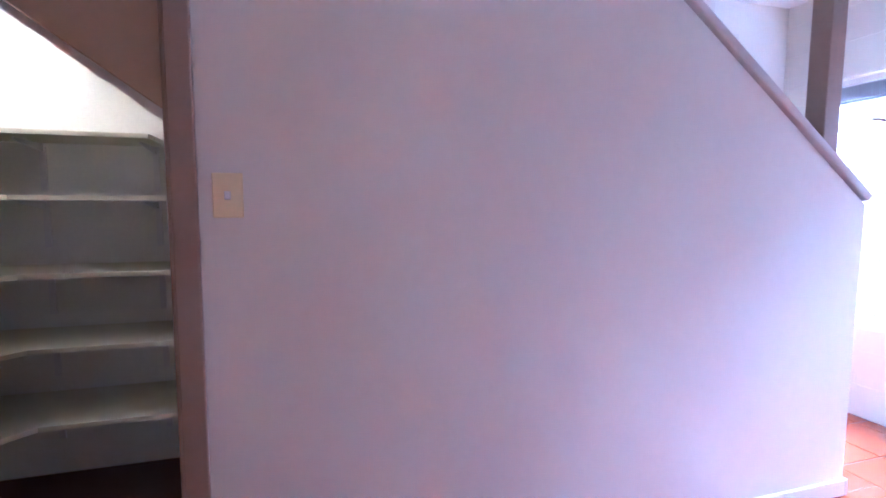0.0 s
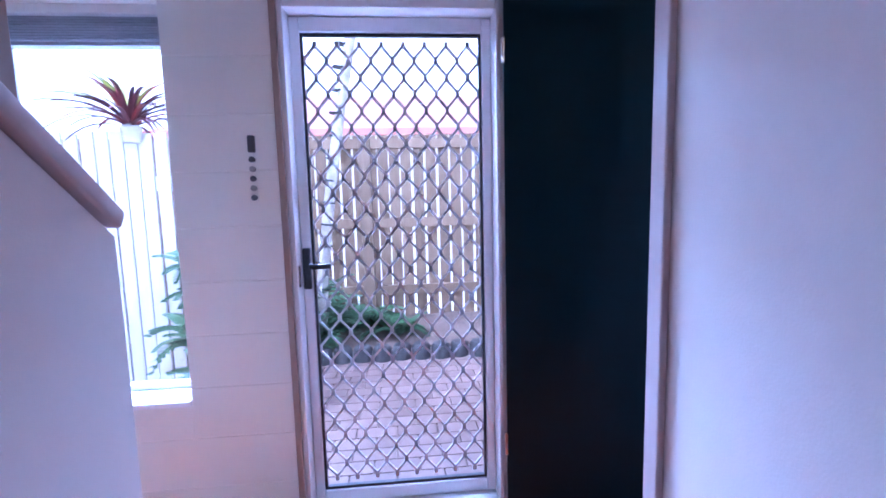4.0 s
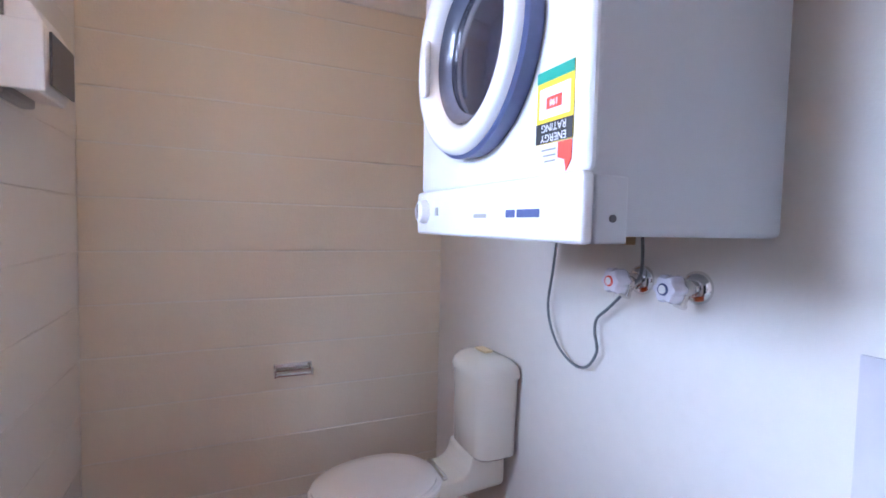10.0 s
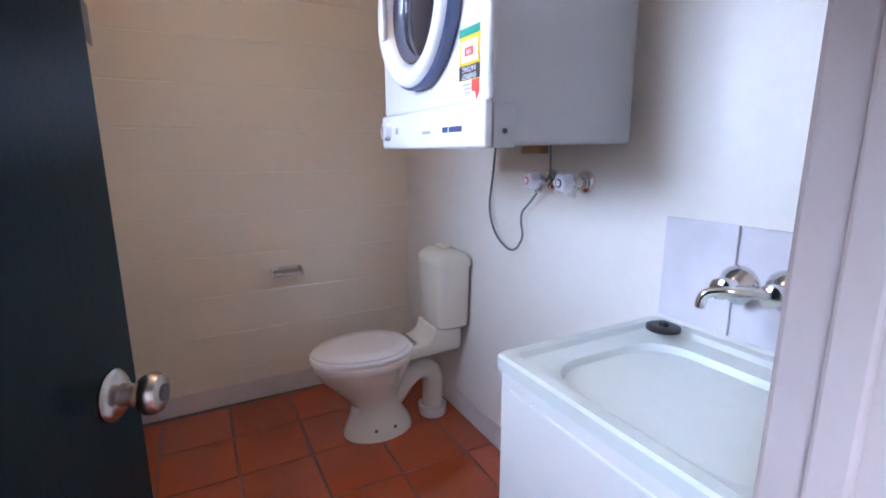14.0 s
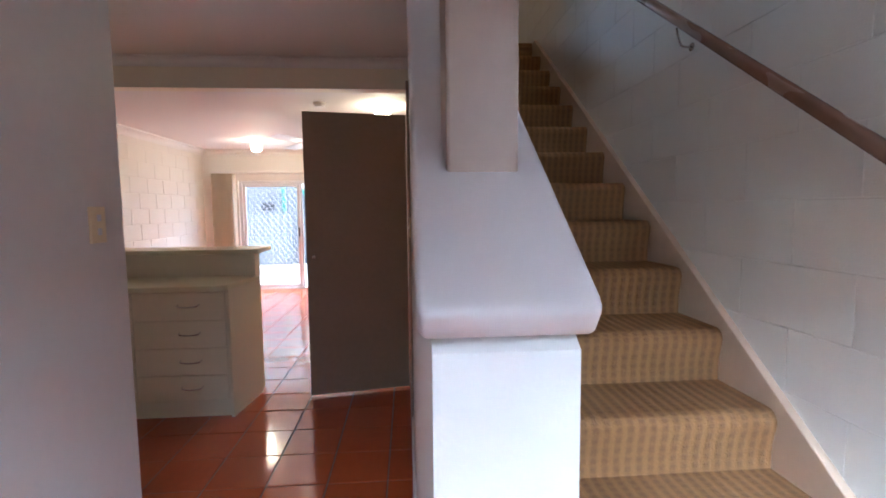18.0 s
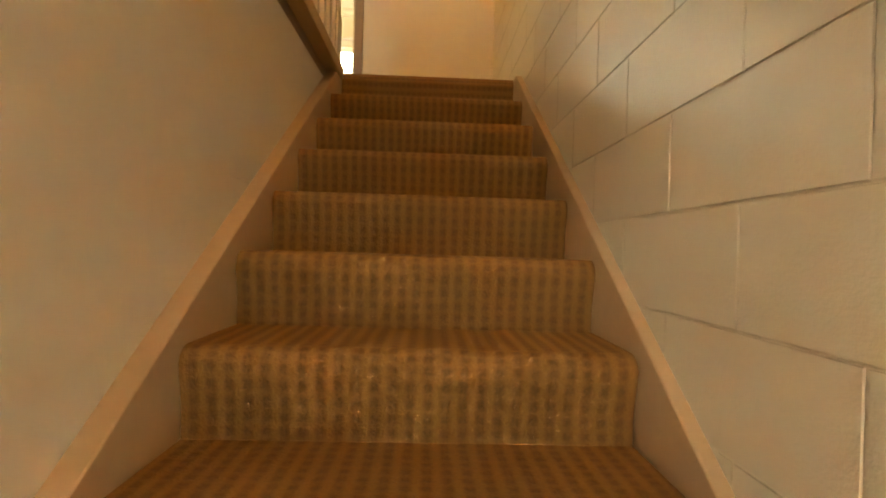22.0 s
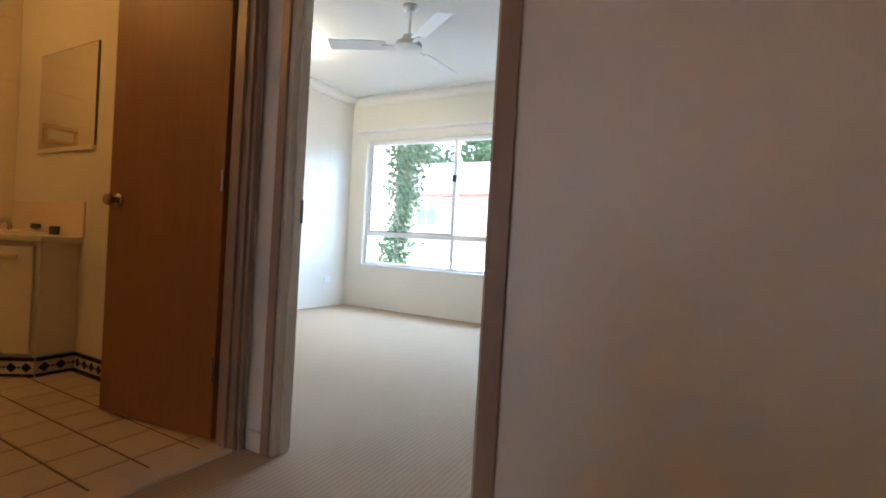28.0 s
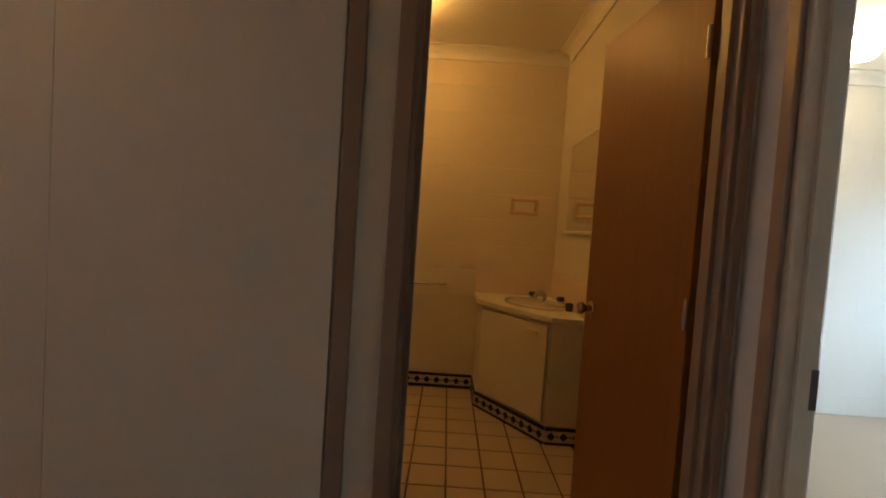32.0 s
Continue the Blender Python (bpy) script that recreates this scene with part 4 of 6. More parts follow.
# ---- sliding doors at the back ----
bx0, bx1, _, bz1 = SLIDER
sl = thing("door_2", "white aluminium sliding glass doors, one panel slid open", "sliding door", kind="structure")
for nm, b in (("frame", (bx0, bx0 + 0.05, YB + 0.04, YB + 0.14, 0, bz1)), ("frame", (bx1 - 0.05, bx1, YB + 0.04, YB + 0.14, 0, bz1)), ("frame", (bx0 + 0.051, bx1 - 0.051, YB + 0.04, YB + 0.14, bz1 - 0.05, bz1)),
              ("track", (bx0 + 0.051, bx1 - 0.051, YB + 0.02, YB + 0.14, -0.011, 0.02))):
    part(nm, cut_box(*b, bevel=0.003), ALU, sl)
xm = -2.95
for nm, b in (("stile", (bx0 + 0.052, bx0 + 0.10, YB + 0.06, YB + 0.09, 0.021, bz1 - 0.051)), ("stile", (xm - 0.05, xm, YB + 0.06, YB + 0.09, 0.021, bz1 - 0.051)),
              ("stile", (xm - 0.03, xm + 0.03, YB + 0.095, YB + 0.12, 0.021, bz1 - 0.051)), ("rail", (bx0 + 0.101, xm - 0.051, YB + 0.06, YB + 0.09, 0.021, 0.08)), ("rail", (bx0 + 0.101, xm - 0.051, YB + 0.06, YB + 0.09, bz1 - 0.1, bz1 - 0.052))):
    part(nm, cut_box(*b, bevel=0.003), ALU, sl)
part("handle", cut_box(xm - 0.035, xm - 0.015, YB + 0.03, YB + 0.059, 0.9, 1.06, 0.004), BLACK, sl, "black handle")
p = part("pane", cut_box(bx0 + 0.101, xm - 0.051, YB + 0.073, YB + 0.077, 0.081, bz1 - 0.101), CLEAR, sl)
p.visible_shadow = False
tagged(part("security_grille", diamond_grille(bx0 + 0.101, xm - 0.051, 0.09, bz1 - 0.11, YB + 0.105, 0.09, 0.062, 0.003, 0.006), ALU_GREY, sl, "fine diamond security mesh"), kind="stuff")
vb = thing("vertical_blind", "cream vertical blind stacked beside the sliding doors", "blind")
part("track", cut_box(-4.36, bx1 + 0.1, YB - 0.06, YB - 0.02, bz1 + 0.12, bz1 + 0.16, 0.004), TRIM_PALE, vb)
for i in range(9):
    own = cut_box(-0.045, 0.045, -0.001, 0.001, 0.06, bz1 + 0.119)
    own.transform(pose(-4.33 + i * 0.042, YB - 0.045, 0, 0, 0, 62 + (i % 3) * 5))
    part("vane", own, BLIND, vb)

# ---- laundry ----
lw0, lw1, lz0, lz1 = LAUNDRY_WINDOW
lwin = thing("window_2", "small white aluminium laundry window set in a deep reveal", "window", kind="structure")
for nm, b in (("window_sill", (lw0, lw1, 0.13, YLF - 0.004, lz0 + 0.0005, lz0 + 0.012)), ("window_frame", (lw0 + 0.001, lw0 + 0.028, 0.15, 0.18, lz0 + 0.013, lz1)), ("window_frame", (lw1 - 0.028, lw1 - 0.001, 0.15, 0.18, lz0 + 0.013, lz1)),
              ("window_frame", (lw0 + 0.029, lw1 - 0.029, 0.15, 0.18, lz1 - 0.028, lz1)), ("window_frame", (lw0 + 0.029, lw1 - 0.029, 0.15, 0.18, lz0 + 0.013, lz0 + 0.04)), ("mullion", (lw0 + 0.30, lw0 + 0.33, 0.15, 0.18, lz0 + 0.041, lz1 - 0.029))):
    part(nm, cut_box(*b, bevel=0.002), ALU, lwin)
p = part("pane", cut_box(lw0 + 0.029, lw1 - 0.029, 0.163, 0.166, lz0 + 0.041, lz1 - 0.029), glass("frosted_glass", (0.95, 0.97, 1.0), 0.35), lwin)
p.visible_shadow = False

disp = thing("paper_towel_dispenser", "grey and white paper towel dispenser on the block wall", "dispenser")
DX0, DX1, DZ0, DZ1 = -4.01, -3.81, 1.588, 1.808
part("back", cut_box(DX0, DX1, YLF, YLF + 0.035, DZ0, DZ1, 0.008), GREY, disp)
part("cover", prism([(YLF + 0.036, DZ0 + 0.02), (YLF + 0.10, DZ0 + 0.01), (YLF + 0.115, DZ0 + 0.07), (YLF + 0.115, DZ1 - 0.06), (YLF + 0.085, DZ1 - 0.005), (YLF + 0.036, DZ1 - 0.005)], "x", DX0 + 0.004, DX1 - 0.004, bevel=0.006), TRIM_PALE, disp, "white plastic cover")
part("side_panel", cut_box(DX1 - 0.003, DX1 + 0.006, YLF + 0.002, YLF + 0.112, DZ0 + 0.012, DZ1 - 0.05, 0.003), TRIM_PALE, disp, "white plastic side")
part("front_panel", cut_box(DX0 + 0.012, DX1 - 0.012, YLF + 0.1155, YLF + 0.122, DZ0 + 0.03, DZ1 - 0.065, 0.003), DARK, disp, "dark grey front window")

tp = thing("toilet_roll_holder", "empty chrome toilet roll holder on the block wall", "toilet roll holder")
part("back_plate", cut_box(XL + 0.0005, XL + 0.008, 1.055, 1.215, 0.665, 0.70, 0.003), CHROME, tp)
for y in (1.06, 1.21):
    part("arm", cut_box(XL + 0.0085, XL + 0.06, y - 0.005, y + 0.005, 0.655, 0.69, 0.003), CHROME, tp)
part("roller", lathe([(0.009, 0), (0.009, 0.138)], 12, pose(XL + 0.052, 1.066, 0.665, -90, 0, 0)), CHROME, tp, smooth=True)


def oval(cx, cy, a, b, n=28, squash=0.0, front=1.0):
    """Points of a rounded bowl outline, fuller at the back (+y), longer at the front."""
    pts = []
    for i in range(n):
        q = 2 * math.pi * i / n
        x, y = math.cos(q), math.sin(q)
        pts.append((cx + a * x * (1 - squash * max(0, -y)), cy + b * y * (front if y < 0 else 1.0)))
    return pts


def loft(rings, bm=None, cap=True):
    own = bmesh.new()
    vs = [[own.verts.new(p) for p in ring] for ring in rings]
    n = len(vs[0])
    for a, b in zip(vs, vs[1:]):
        for i in range(n):
            own.faces.new((a[i], a[(i + 1) % n], b[(i + 1) % n], b[i]))
    if cap:
        own.faces.new(vs[0][::-1])
        own.faces.new(vs[-1])
    return merge(bm, own)


toilet = thing("toilet", "cream ceramic close-coupled toilet with closed white seat on terracotta tiles", "toilet")
TX = -3.95
TC = TX + 0.042
rings = []
for z, a, b, cy, fr in ((0.0, 0.122, 0.165, 1.415, 1.0), (0.012, 0.122, 0.165, 1.415, 1.0), (0.05, 0.112, 0.150, 1.415, 1.0), (0.10, 0.095, 0.125, 1.41, 1.0), (0.15, 0.086, 0.112, 1.405, 1.0), (0.20, 0.098, 0.128, 1.395, 1.1), (0.25, 0.124, 0.155, 1.39, 1.2),
                        (0.30, 0.146, 0.178, 1.385, 1.27), (0.345, 0.163, 0.195, 1.385, 1.3), (0.36, 0.171, 0.201, 1.385, 1.3), (0.385, 0.173, 0.203, 1.385, 1.3), (0.39, 0.170, 0.200, 1.385, 1.3)):
    rings.append([(x, y, z) for x, y in oval(TX, cy, a, b, front=fr)])
part("bowl", loft(rings), CERAMIC, toilet, smooth=True)
rings = [[(x, y, z) for x, y in oval(TX, 1.385, 0.174 - d, 0.205 - d, front=1.3)] for z, d in ((0.391, 0.004), (0.396, 0), (0.408, 0), (0.413, 0.005))]
part("seat", loft(rings), SEAT, toilet, "white plastic seat", smooth=True)
rings = [[(x, y, z) for x, y in oval(TX, 1.375, 0.165 - d, 0.192 - d, front=1.29)] for z, d in ((0.4135, 0.0), (0.424, 0.0), (0.432, 0.012), (0.434, 0.06))]
part("lid", loft(rings), SEAT, toilet, "white plastic lid", smooth=True)
part("hinge", cut_box(TX - 0.075, TX + 0.075, 1.57, 1.592, 0.392, 0.42, 0.006), CHROME, toilet)
part("shelf", prism([(1.53, 0.345), (1.80, 0.355), (1.812, 0.37), (1.812, 0.485), (1.672, 0.485), (1.668, 0.45), (1.655, 0.425), (1.63, 0.41), (1.53, 0.405)], "x", TX - 0.095, TX + 0.10, bevel=0.014), CERAMIC, toilet, smooth=True)
rings = []
for z, a, b in ((0.478, 0.098, 0.065), (0.495, 0.120, 0.078), (0.770, 0.128, 0.082), (0.776, 0.128, 0.082)):
    ring = []
    for i in range(28):
        q = 2 * math.pi * i / 28
        c, s = math.cos(q), math.sin(q)
        k = 0.35
        ring.append((TC + a * math.copysign(abs(c) ** k, c), 1.745 + b * math.copysign(abs(s) ** (k if s > 0 else 0.75), s), z))
    rings.append(ring)
part("cistern", loft(rings), CERAMIC, toilet, smooth=True)
rings = []
for z, d in ((0.777, -0.007), (0.798, -0.007), (0.819, 0.002), (0.836, 0.020), (0.846, 0.042), (0.850, 0.062)):
    ring = []
    for i in range(28):
        q = 2 * math.pi * i / 28
        c, s = math.cos(q), math.sin(q)
        ring.append((TC + (0.128 - d) * math.copysign(abs(c) ** 0.35, c), 1.745 + (0.082 - d) * math.copysign(abs(s) ** (0.35 if s > 0 else 0.75), s), z))
    rings.append(ring)
part("cistern_lid", loft(rings), CERAMIC, toilet, smooth=True)
part("flush_button", cut_box(TC - 0.036, TC + 0.036, 1.722, 1.760, 0.8505, 0.859, 0.003), SWITCH, toilet, "ivory flush buttons")
pts = curve_points([(TX, 1.45, 0.09), (TX, 1.50, 0.145), (TX, 1.56, 0.215), (TX, 1.615, 0.252), (TX, 1.67, 0.245), (TX, 1.70, 0.195), (TX, 1.702, 0.05)], 5)
part("trap_pipe", tube(pts, 0.052, 18), CERAMIC, toilet, smooth=True)
part("pipe_collar", lathe([(0.066, 0), (0.07, 0.01), (0.07, 0.05), (0.058, 0.055), (0.05, 0.04)], 24, pose(TX, 1.702, 0.001)), SEAT, toilet, "white pipe collar", smooth=True)
for y in (1.37, 1.46):
    part("bolt", lathe([(0.008, 0), (0.008, 0.006), (0.004, 0.009)], 10, pose(TX + 0.103, y, 0.05, 0, 80, 0)), DARK, toilet, smooth=True)

# dryer
dry = thing("clothes_dryer", "white clothes dryer hung upside down on the wall above taps", "dryer")
RX0, RX1, RY0, RY1, RZ0, RZ1 = -3.562, -2.934, 1.342, 1.803, 1.287, 2.10
part("cabinet", cut_box(RX0 + 0.004, RX1 - 0.004, RY0 + 0.013, RY1, RZ0 + 0.012, RZ1, 0.012, seg=3), APPLIANCE_SIDE, dry, "white steel cabinet, coloured grey for its shaded sides", smooth=True)
part("front_panel", cut_box(RX0, RX1, RY0, RY0 + 0.018, RZ0 + 0.105, RZ1, 0.012, seg=3), ENAMEL, dry, "glossy white front", smooth=True)
# return of the white panel, greyed to look as shaded as the cabinet
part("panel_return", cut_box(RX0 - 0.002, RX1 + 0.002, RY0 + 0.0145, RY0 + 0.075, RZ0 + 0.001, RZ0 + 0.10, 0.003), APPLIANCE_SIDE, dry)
part("control_panel", cut_box(RX0 - 0.002, RX1 + 0.002, RY0 - 0.010, RY0 + 0.014, RZ0, RZ0 + 0.106, 0.009, seg=3), ENAMEL, dry, "white control panel", smooth=True)
DCX, DCZ = -3.26, 1.66
m = pose(DCX, RY0, DCZ, 90, 0, 0)
part("door_seal", lathe([(0.214, -0.002), (0.216, 0.010), (0.216, 0.030), (0.211, 0.036), (0.19, 0.036)], 64, m, cap=False), BLUE_RING, dry, "blue-grey door rim", smooth=True)
part("door_ring", lathe([(0.209, 0.0355), (0.206, 0.046), (0.199, 0.053), (0.188, 0.056), (0.172, 0.052), (0.157, 0.042), (0.150, 0.030), (0.147, 0.012)], 64, m, cap=False), ENAMEL, dry, "white moulded door ring", smooth=True)
part("door_bowl", lathe([(0.1475, 0.026), (0.140, 0.014), (0.128, 0.006), (0.122, 0.003)], 56, m, cap=False), mat("smoked_bowl_edge", (0.10, 0.11, 0.15), 0.12, tone=0.1, coat=0.5), dry, "grey edge of the door glass", smooth=True)
part("porthole", lathe([(0.124, 0.004), (0.10, 0.008), (0.05, 0.012), (0.01, 0.013)], 56, m), mat("porthole_dark", (0.018, 0.020, 0.034), 0.07, tone=0.1, coat=0.6), dry, "dark smoked door glass", smooth=True)
own = cut_box(-0.013, 0.013, 0.046, 0.062, -0.062, 0.062, 0.006, seg=3)
own.transform(pose(DCX - 0.156, RY0, DCZ, 0, 0, 0) @ Matrix.Diagonal((1, -1, 1, 1)))
part("door_handle", own, ENAMEL, dry, "white moulded grip", smooth=True)
part("door_catch", cut_box(RX0 - 0.008, RX0 + 0.01, RY0 - 0.008, RY0 + 0.01, DCZ - 0.02, DCZ + 0.02, 0.003), ENAMEL, dry)
dial = part("dial", lathe([(0.030, 0), (0.030, 0.006), (0.025, 0.018), (0.012, 0.020)], 32, pose(-3.508, RY0 - 0.0098, 1.343, 90, 0, 0)), ENAMEL, dry, "white timer dial", smooth=True)
part("pointer", cut_box(-3.511, -3.505, RY0 - 0.034, RY0 - 0.0295, 1.325, 1.362, 0.001), GREY, dial)
part("indicator", cut_box(-3.443, -3.427, RY0 - 0.0125, RY0 - 0.0098, 1.332, 1.352, 0.001), GREY, dry)
for i, (a, b) in enumerate(((-3.25, -3.20), (-3.13, -3.10), (-3.095, -3.03))):
    part("print_bar", cut_box(a, b, RY0 - 0.0112, RY0 - 0.0100, 1.326, 1.334 if i < 1 else 1.340), GREY if i < 1 else BLUE_RING, dry)
part("badge", cut_box(-3.135, -3.015, RY0 - 0.0106, RY0 - 0.0098, 1.316, 1.346, 0.0002), WHITE, dry)
part("screw", lathe([(0.006, 0), (0.006, 0.003)], 10, pose(RX1 + 0.002, RY0 + 0.045, 1.325, 0, 90, 0)), DARK, dry)
# energy label, fixed upside down
LX0, LX1, LZ0, LZ1 = -3.058, -2.968, 1.407, 1.557
lab = part("energy_label", cut_box(LX0, LX1, RY0 - 0.0016, RY0 - 0.0003, LZ0 + 0.035, LZ1), YELLOW, dry, "yellow energy rating label, upside down")
part("green_band", cut_box(LX0, LX1, RY0 - 0.0024, RY0 - 0.0017, LZ1 - 0.018, LZ1 - 0.0002), GREEN_L, lab)
part("white_field", cut_box(LX0 + 0.008, LX1 - 0.008, RY0 - 0.0024, RY0 - 0.0017, LZ1 - 0.075, LZ1 - 0.028), WHITE, lab)
part("red_figure", cut_box(LX0 + 0.026, LX1 - 0.026, RY0 - 0.0030, RY0 - 0.0025, LZ1 - 0.062, LZ1 - 0.043), RED_L, lab)
part("black_band", cut_box(LX0, LX1, RY0 - 0.0024, RY0 - 0.0017, LZ0 + 0.036, LZ0 + 0.068), INK, lab)
part("red_star_tag", prism([(LX1 - 0.034, LZ0 + 0.034), (LX1 - 0.002, LZ0 + 0.034), (LX1 - 0.002, LZ0 + 0.005), (LX1 - 0.014, LZ0 - 0.012), (LX1 - 0.018, LZ0 + 0.006), (LX1 - 0.034, LZ0 + 0.01)], "y", RY0 - 0.0016, RY0 - 0.0003), RED_L, lab)
for i in range(3):
    part("print_bar", cut_box(LX0 + 0.014 + i * 0.004, LX1 - 0.04, RY0 - 0.0008, RY0 - 0.0003, LZ0 + 0.024 - i * 0.009, LZ0 + 0.027 - i * 0.009), GREY, lab)


def lettering(text, m, size, material, parent, name="lettering"):
    cu = bpy.data.curves.new(name, "FONT")
    cu.body, cu.size, cu.align_x, cu.align_y, cu.extrude = text, size, "CENTER", "CENTER", 0.0002
    tmp = bpy.data.objects.new(name, cu)
    scene.collection.objects.link(tmp)
    me = bpy.data.meshes.new_from_object(tmp.evaluated_get(bpy.context.evaluated_depsgraph_get()))
    bpy.data.objects.remove(tmp)
    me.materials.clear()
    me.materials.append(material)
    ob = new(name, me)
    ob.parent = parent
    ob.matrix_basis = m
    return ob


lettering("ENERGY", pose((LX0 + LX1) / 2, RY0 - 0.0027, LZ0 + 0.044, 90, 180, 0), 0.017, WHITE, lab)
lettering("RATING", pose((LX0 + LX1) / 2, RY0 - 0.0027, LZ0 + 0.060, 90, 180, 0), 0.017, WHITE, lab)
lettering("198", pose((LX0 + LX1) / 2, RY0 - 0.0033, LZ1 - 0.0525, 90, 180, 0), 0.014, WHITE, lab)

cable = thing("power_cable", "thin grey cable looping below the dryer to the taps", "cable")
pts = curve_points([(-3.575, 1.80, 1.30), (-3.60, 1.805, 1.183), (-3.619, 1.805, 1.057), (-3.577, 1.805, 0.962), (-3.498, 1.805, 0.913), (-3.436, 1.805, 0.919), (-3.398, 1.805, 0.972), (-3.408, 1.805, 1.023), (-3.402, 1.805, 1.063), (-3.355, 1.80, 1.101), (-3.284, 1.79, 1.161), (-3.244, 1.79, 1.205), (-3.244, 1.79, 1.30)], 8)
part("cable", tube(pts, 0.0042, 8), PIPE_GREY, cable, smooth=True)


HANDLE_ACRYLIC = mat("acrylic_handle", (0.78, 0.78, 0.86), 0.12, tone=0.06, coat=0.6)


def wall_tap(at, hot=True):
    t = thing("washing_machine_tap", "chrome wall tap with clear acrylic star handle", "tap", "laundry taps", at=at)
    part("flange", lathe([(0.037, 0), (0.037, 0.004), (0.030, 0.013), (0.019, 0.018)], 28, pose(0, 0, 0, 90, 0, 0)), CHROME, t, smooth=True)
    part("body", lathe([(0.016, 0.014), (0.018, 0.03), (0.018, 0.052), (0.013, 0.060)], 20, pose(0, 0, 0, 90, 0, 0)), CHROME, t, smooth=True)
    part("spout", lathe([(0.011, 0.0), (0.011, 0.03), (0.014, 0.031), (0.014, 0.04)], 16, pose(0, -0.038, -0.006, 150, 0, 0)), CHROME, t, smooth=True)
    own = bmesh.new()
    rings = []
    for y, r in ((0.058, 0.015), (0.063, 0.024), (0.076, 0.030), (0.098, 0.030), (0.108, 0.025), (0.110, 0.012)):
        rings.append([(r * (1 + 0.12 * math.cos(6 * q)) * math.cos(q), -y, r * (1 + 0.12 * math.cos(6 * q)) * math.sin(q)) for q in [2 * math.pi * i / 36 for i in range(36)]])
    part("handle", loft(rings, own), HANDLE_ACRYLIC, t, "clear faceted acrylic handle", smooth=True)
    part("button", lathe([(0.0135, 0.1105), (0.012, 0.113)], 20, pose(0, 0, 0, 90, 0, 0)), RED_L if hot else BLUE_RING, t, "coloured ring on the handle")
    part("button_cap", lathe([(0.0095, 0.1132), (0.008, 0.1145)], 20, pose(0, 0, 0, 90, 0, 0)), WHITE, t)
    return t


wall_tap((-3.275, YD - 0.0005, 1.185), True)
wall_tap((-3.12, YD - 0.0005, 1.185), False)
part("timber_packer", cut_box(-3.40, -3.30, 1.79, YD - 0.001, RZ0 - 0.016, RZ0 + 0.011, 0.002), PINE, dry, "small pine packing block")

# laundry tub
tubt = thing("laundry_tub", "white laundry tub with moulded rim on a scuffed white cabinet", "laundry tub")
UX0, UX1, UY0, UY1, UZ = -2.835, -2.235, 1.305, 1.822, 0.845
part("cabinet", cut_box(UX0 + 0.012, UX1, UY0 + 0.012, UY1, 0.03, UZ - 0.035, 0.004), TUB_CABINET, tubt)
part("plinth", cut_box(UX0 + 0.03, UX1, UY0 + 0.04, UY1, 0, 0.029), TUB_CABINET, tubt)
part("door", cut_box(UX0 + 0.05, UX1 - 0.03, UY0 + 0.004, UY0 + 0.0115, 0.06, UZ - 0.07, 0.003), TUB_CABINET, tubt)
part("side_vent", cut_box(UX0 + 0.0095, UX0 + 0.0117, UY0 + 0.07, UY0 + 0.10, 0.20, 0.32, 0.0005), GREY, tubt)


def rounded(x0, x1, y0, y1, r, z, n=6):
    pts = []
    for cx, cy, a in ((x1 - r, y1 - r, 0), (x0 + r, y1 - r, 90), (x0 + r, y0 + r, 180), (x1 - r, y0 + r, 270)):
        for i in range(n + 1):
            q = radians(a + 90 * i / n)
            pts.append((cx + r * math.cos(q), cy + r * math.sin(q), z))
    return pts


rings = [rounded(UX0, UX1, UY0, UY1, 0.02, UZ - 0.034), rounded(UX0, UX1, UY0, UY1, 0.02, UZ - 0.006), rounded(UX0 + 0.006, UX1 - 0.006, UY0 + 0.006, UY1 - 0.006, 0.02, UZ),
         rounded(UX0 + 0.03, UX1 - 0.03, UY0 + 0.03, UY1 - 0.035, 0.03, UZ), rounded(UX0 + 0.038, UX1 - 0.038, UY0 + 0.038, UY1 - 0.043, 0.03, UZ - 0.012), rounded(UX0 + 0.05, UX1 - 0.05, UY0 + 0.05, UY1 - 0.055, 0.035, UZ - 0.014),
         rounded(UX0 + 0.085, UX1 - 0.06, UY0 + 0.06, UY1 - 0.095, 0.10, UZ - 0.018), rounded(UX0 + 0.10, UX1 - 0.075, UY0 + 0.075, UY1 - 0.11, 0.10, UZ - 0.06), rounded(UX0 + 0.13, UX1 - 0.10, UY0 + 0.10, UY1 - 0.13, 0.10, UZ - 0.30)]
part("bowl", loft(rings), TUB, tubt, "white moulded tub bowl", smooth=True)
plug = thing("tub_plug", "black rubber plug resting on the tub rim", "plug", at=(-2.74, 1.738, UZ + 0.001))
part("plug", lathe([(0.028, 0), (0.04, 0.004), (0.04, 0.012), (0.03, 0.016), (0.012, 0.014), (0.010, 0.024)], 24), BLACK, plug, smooth=True)
for a, b in ((-2.82, -2.635), (-2.63, -2.445), (-2.44, -2.255)):
    t = thing("splashback_tile", "grey-white marbled splashback tile above the laundry tub", "tile", "laundry splashback tiles")
    part("tile", cut_box(a, b, YD - 0.009, YD - 0.0005, 0.853, 1.115, 0.002), SPLASH, t)
mixer = thing("tub_tap", "chrome wall-mounted laundry tap set with a swivel spout", "tap")
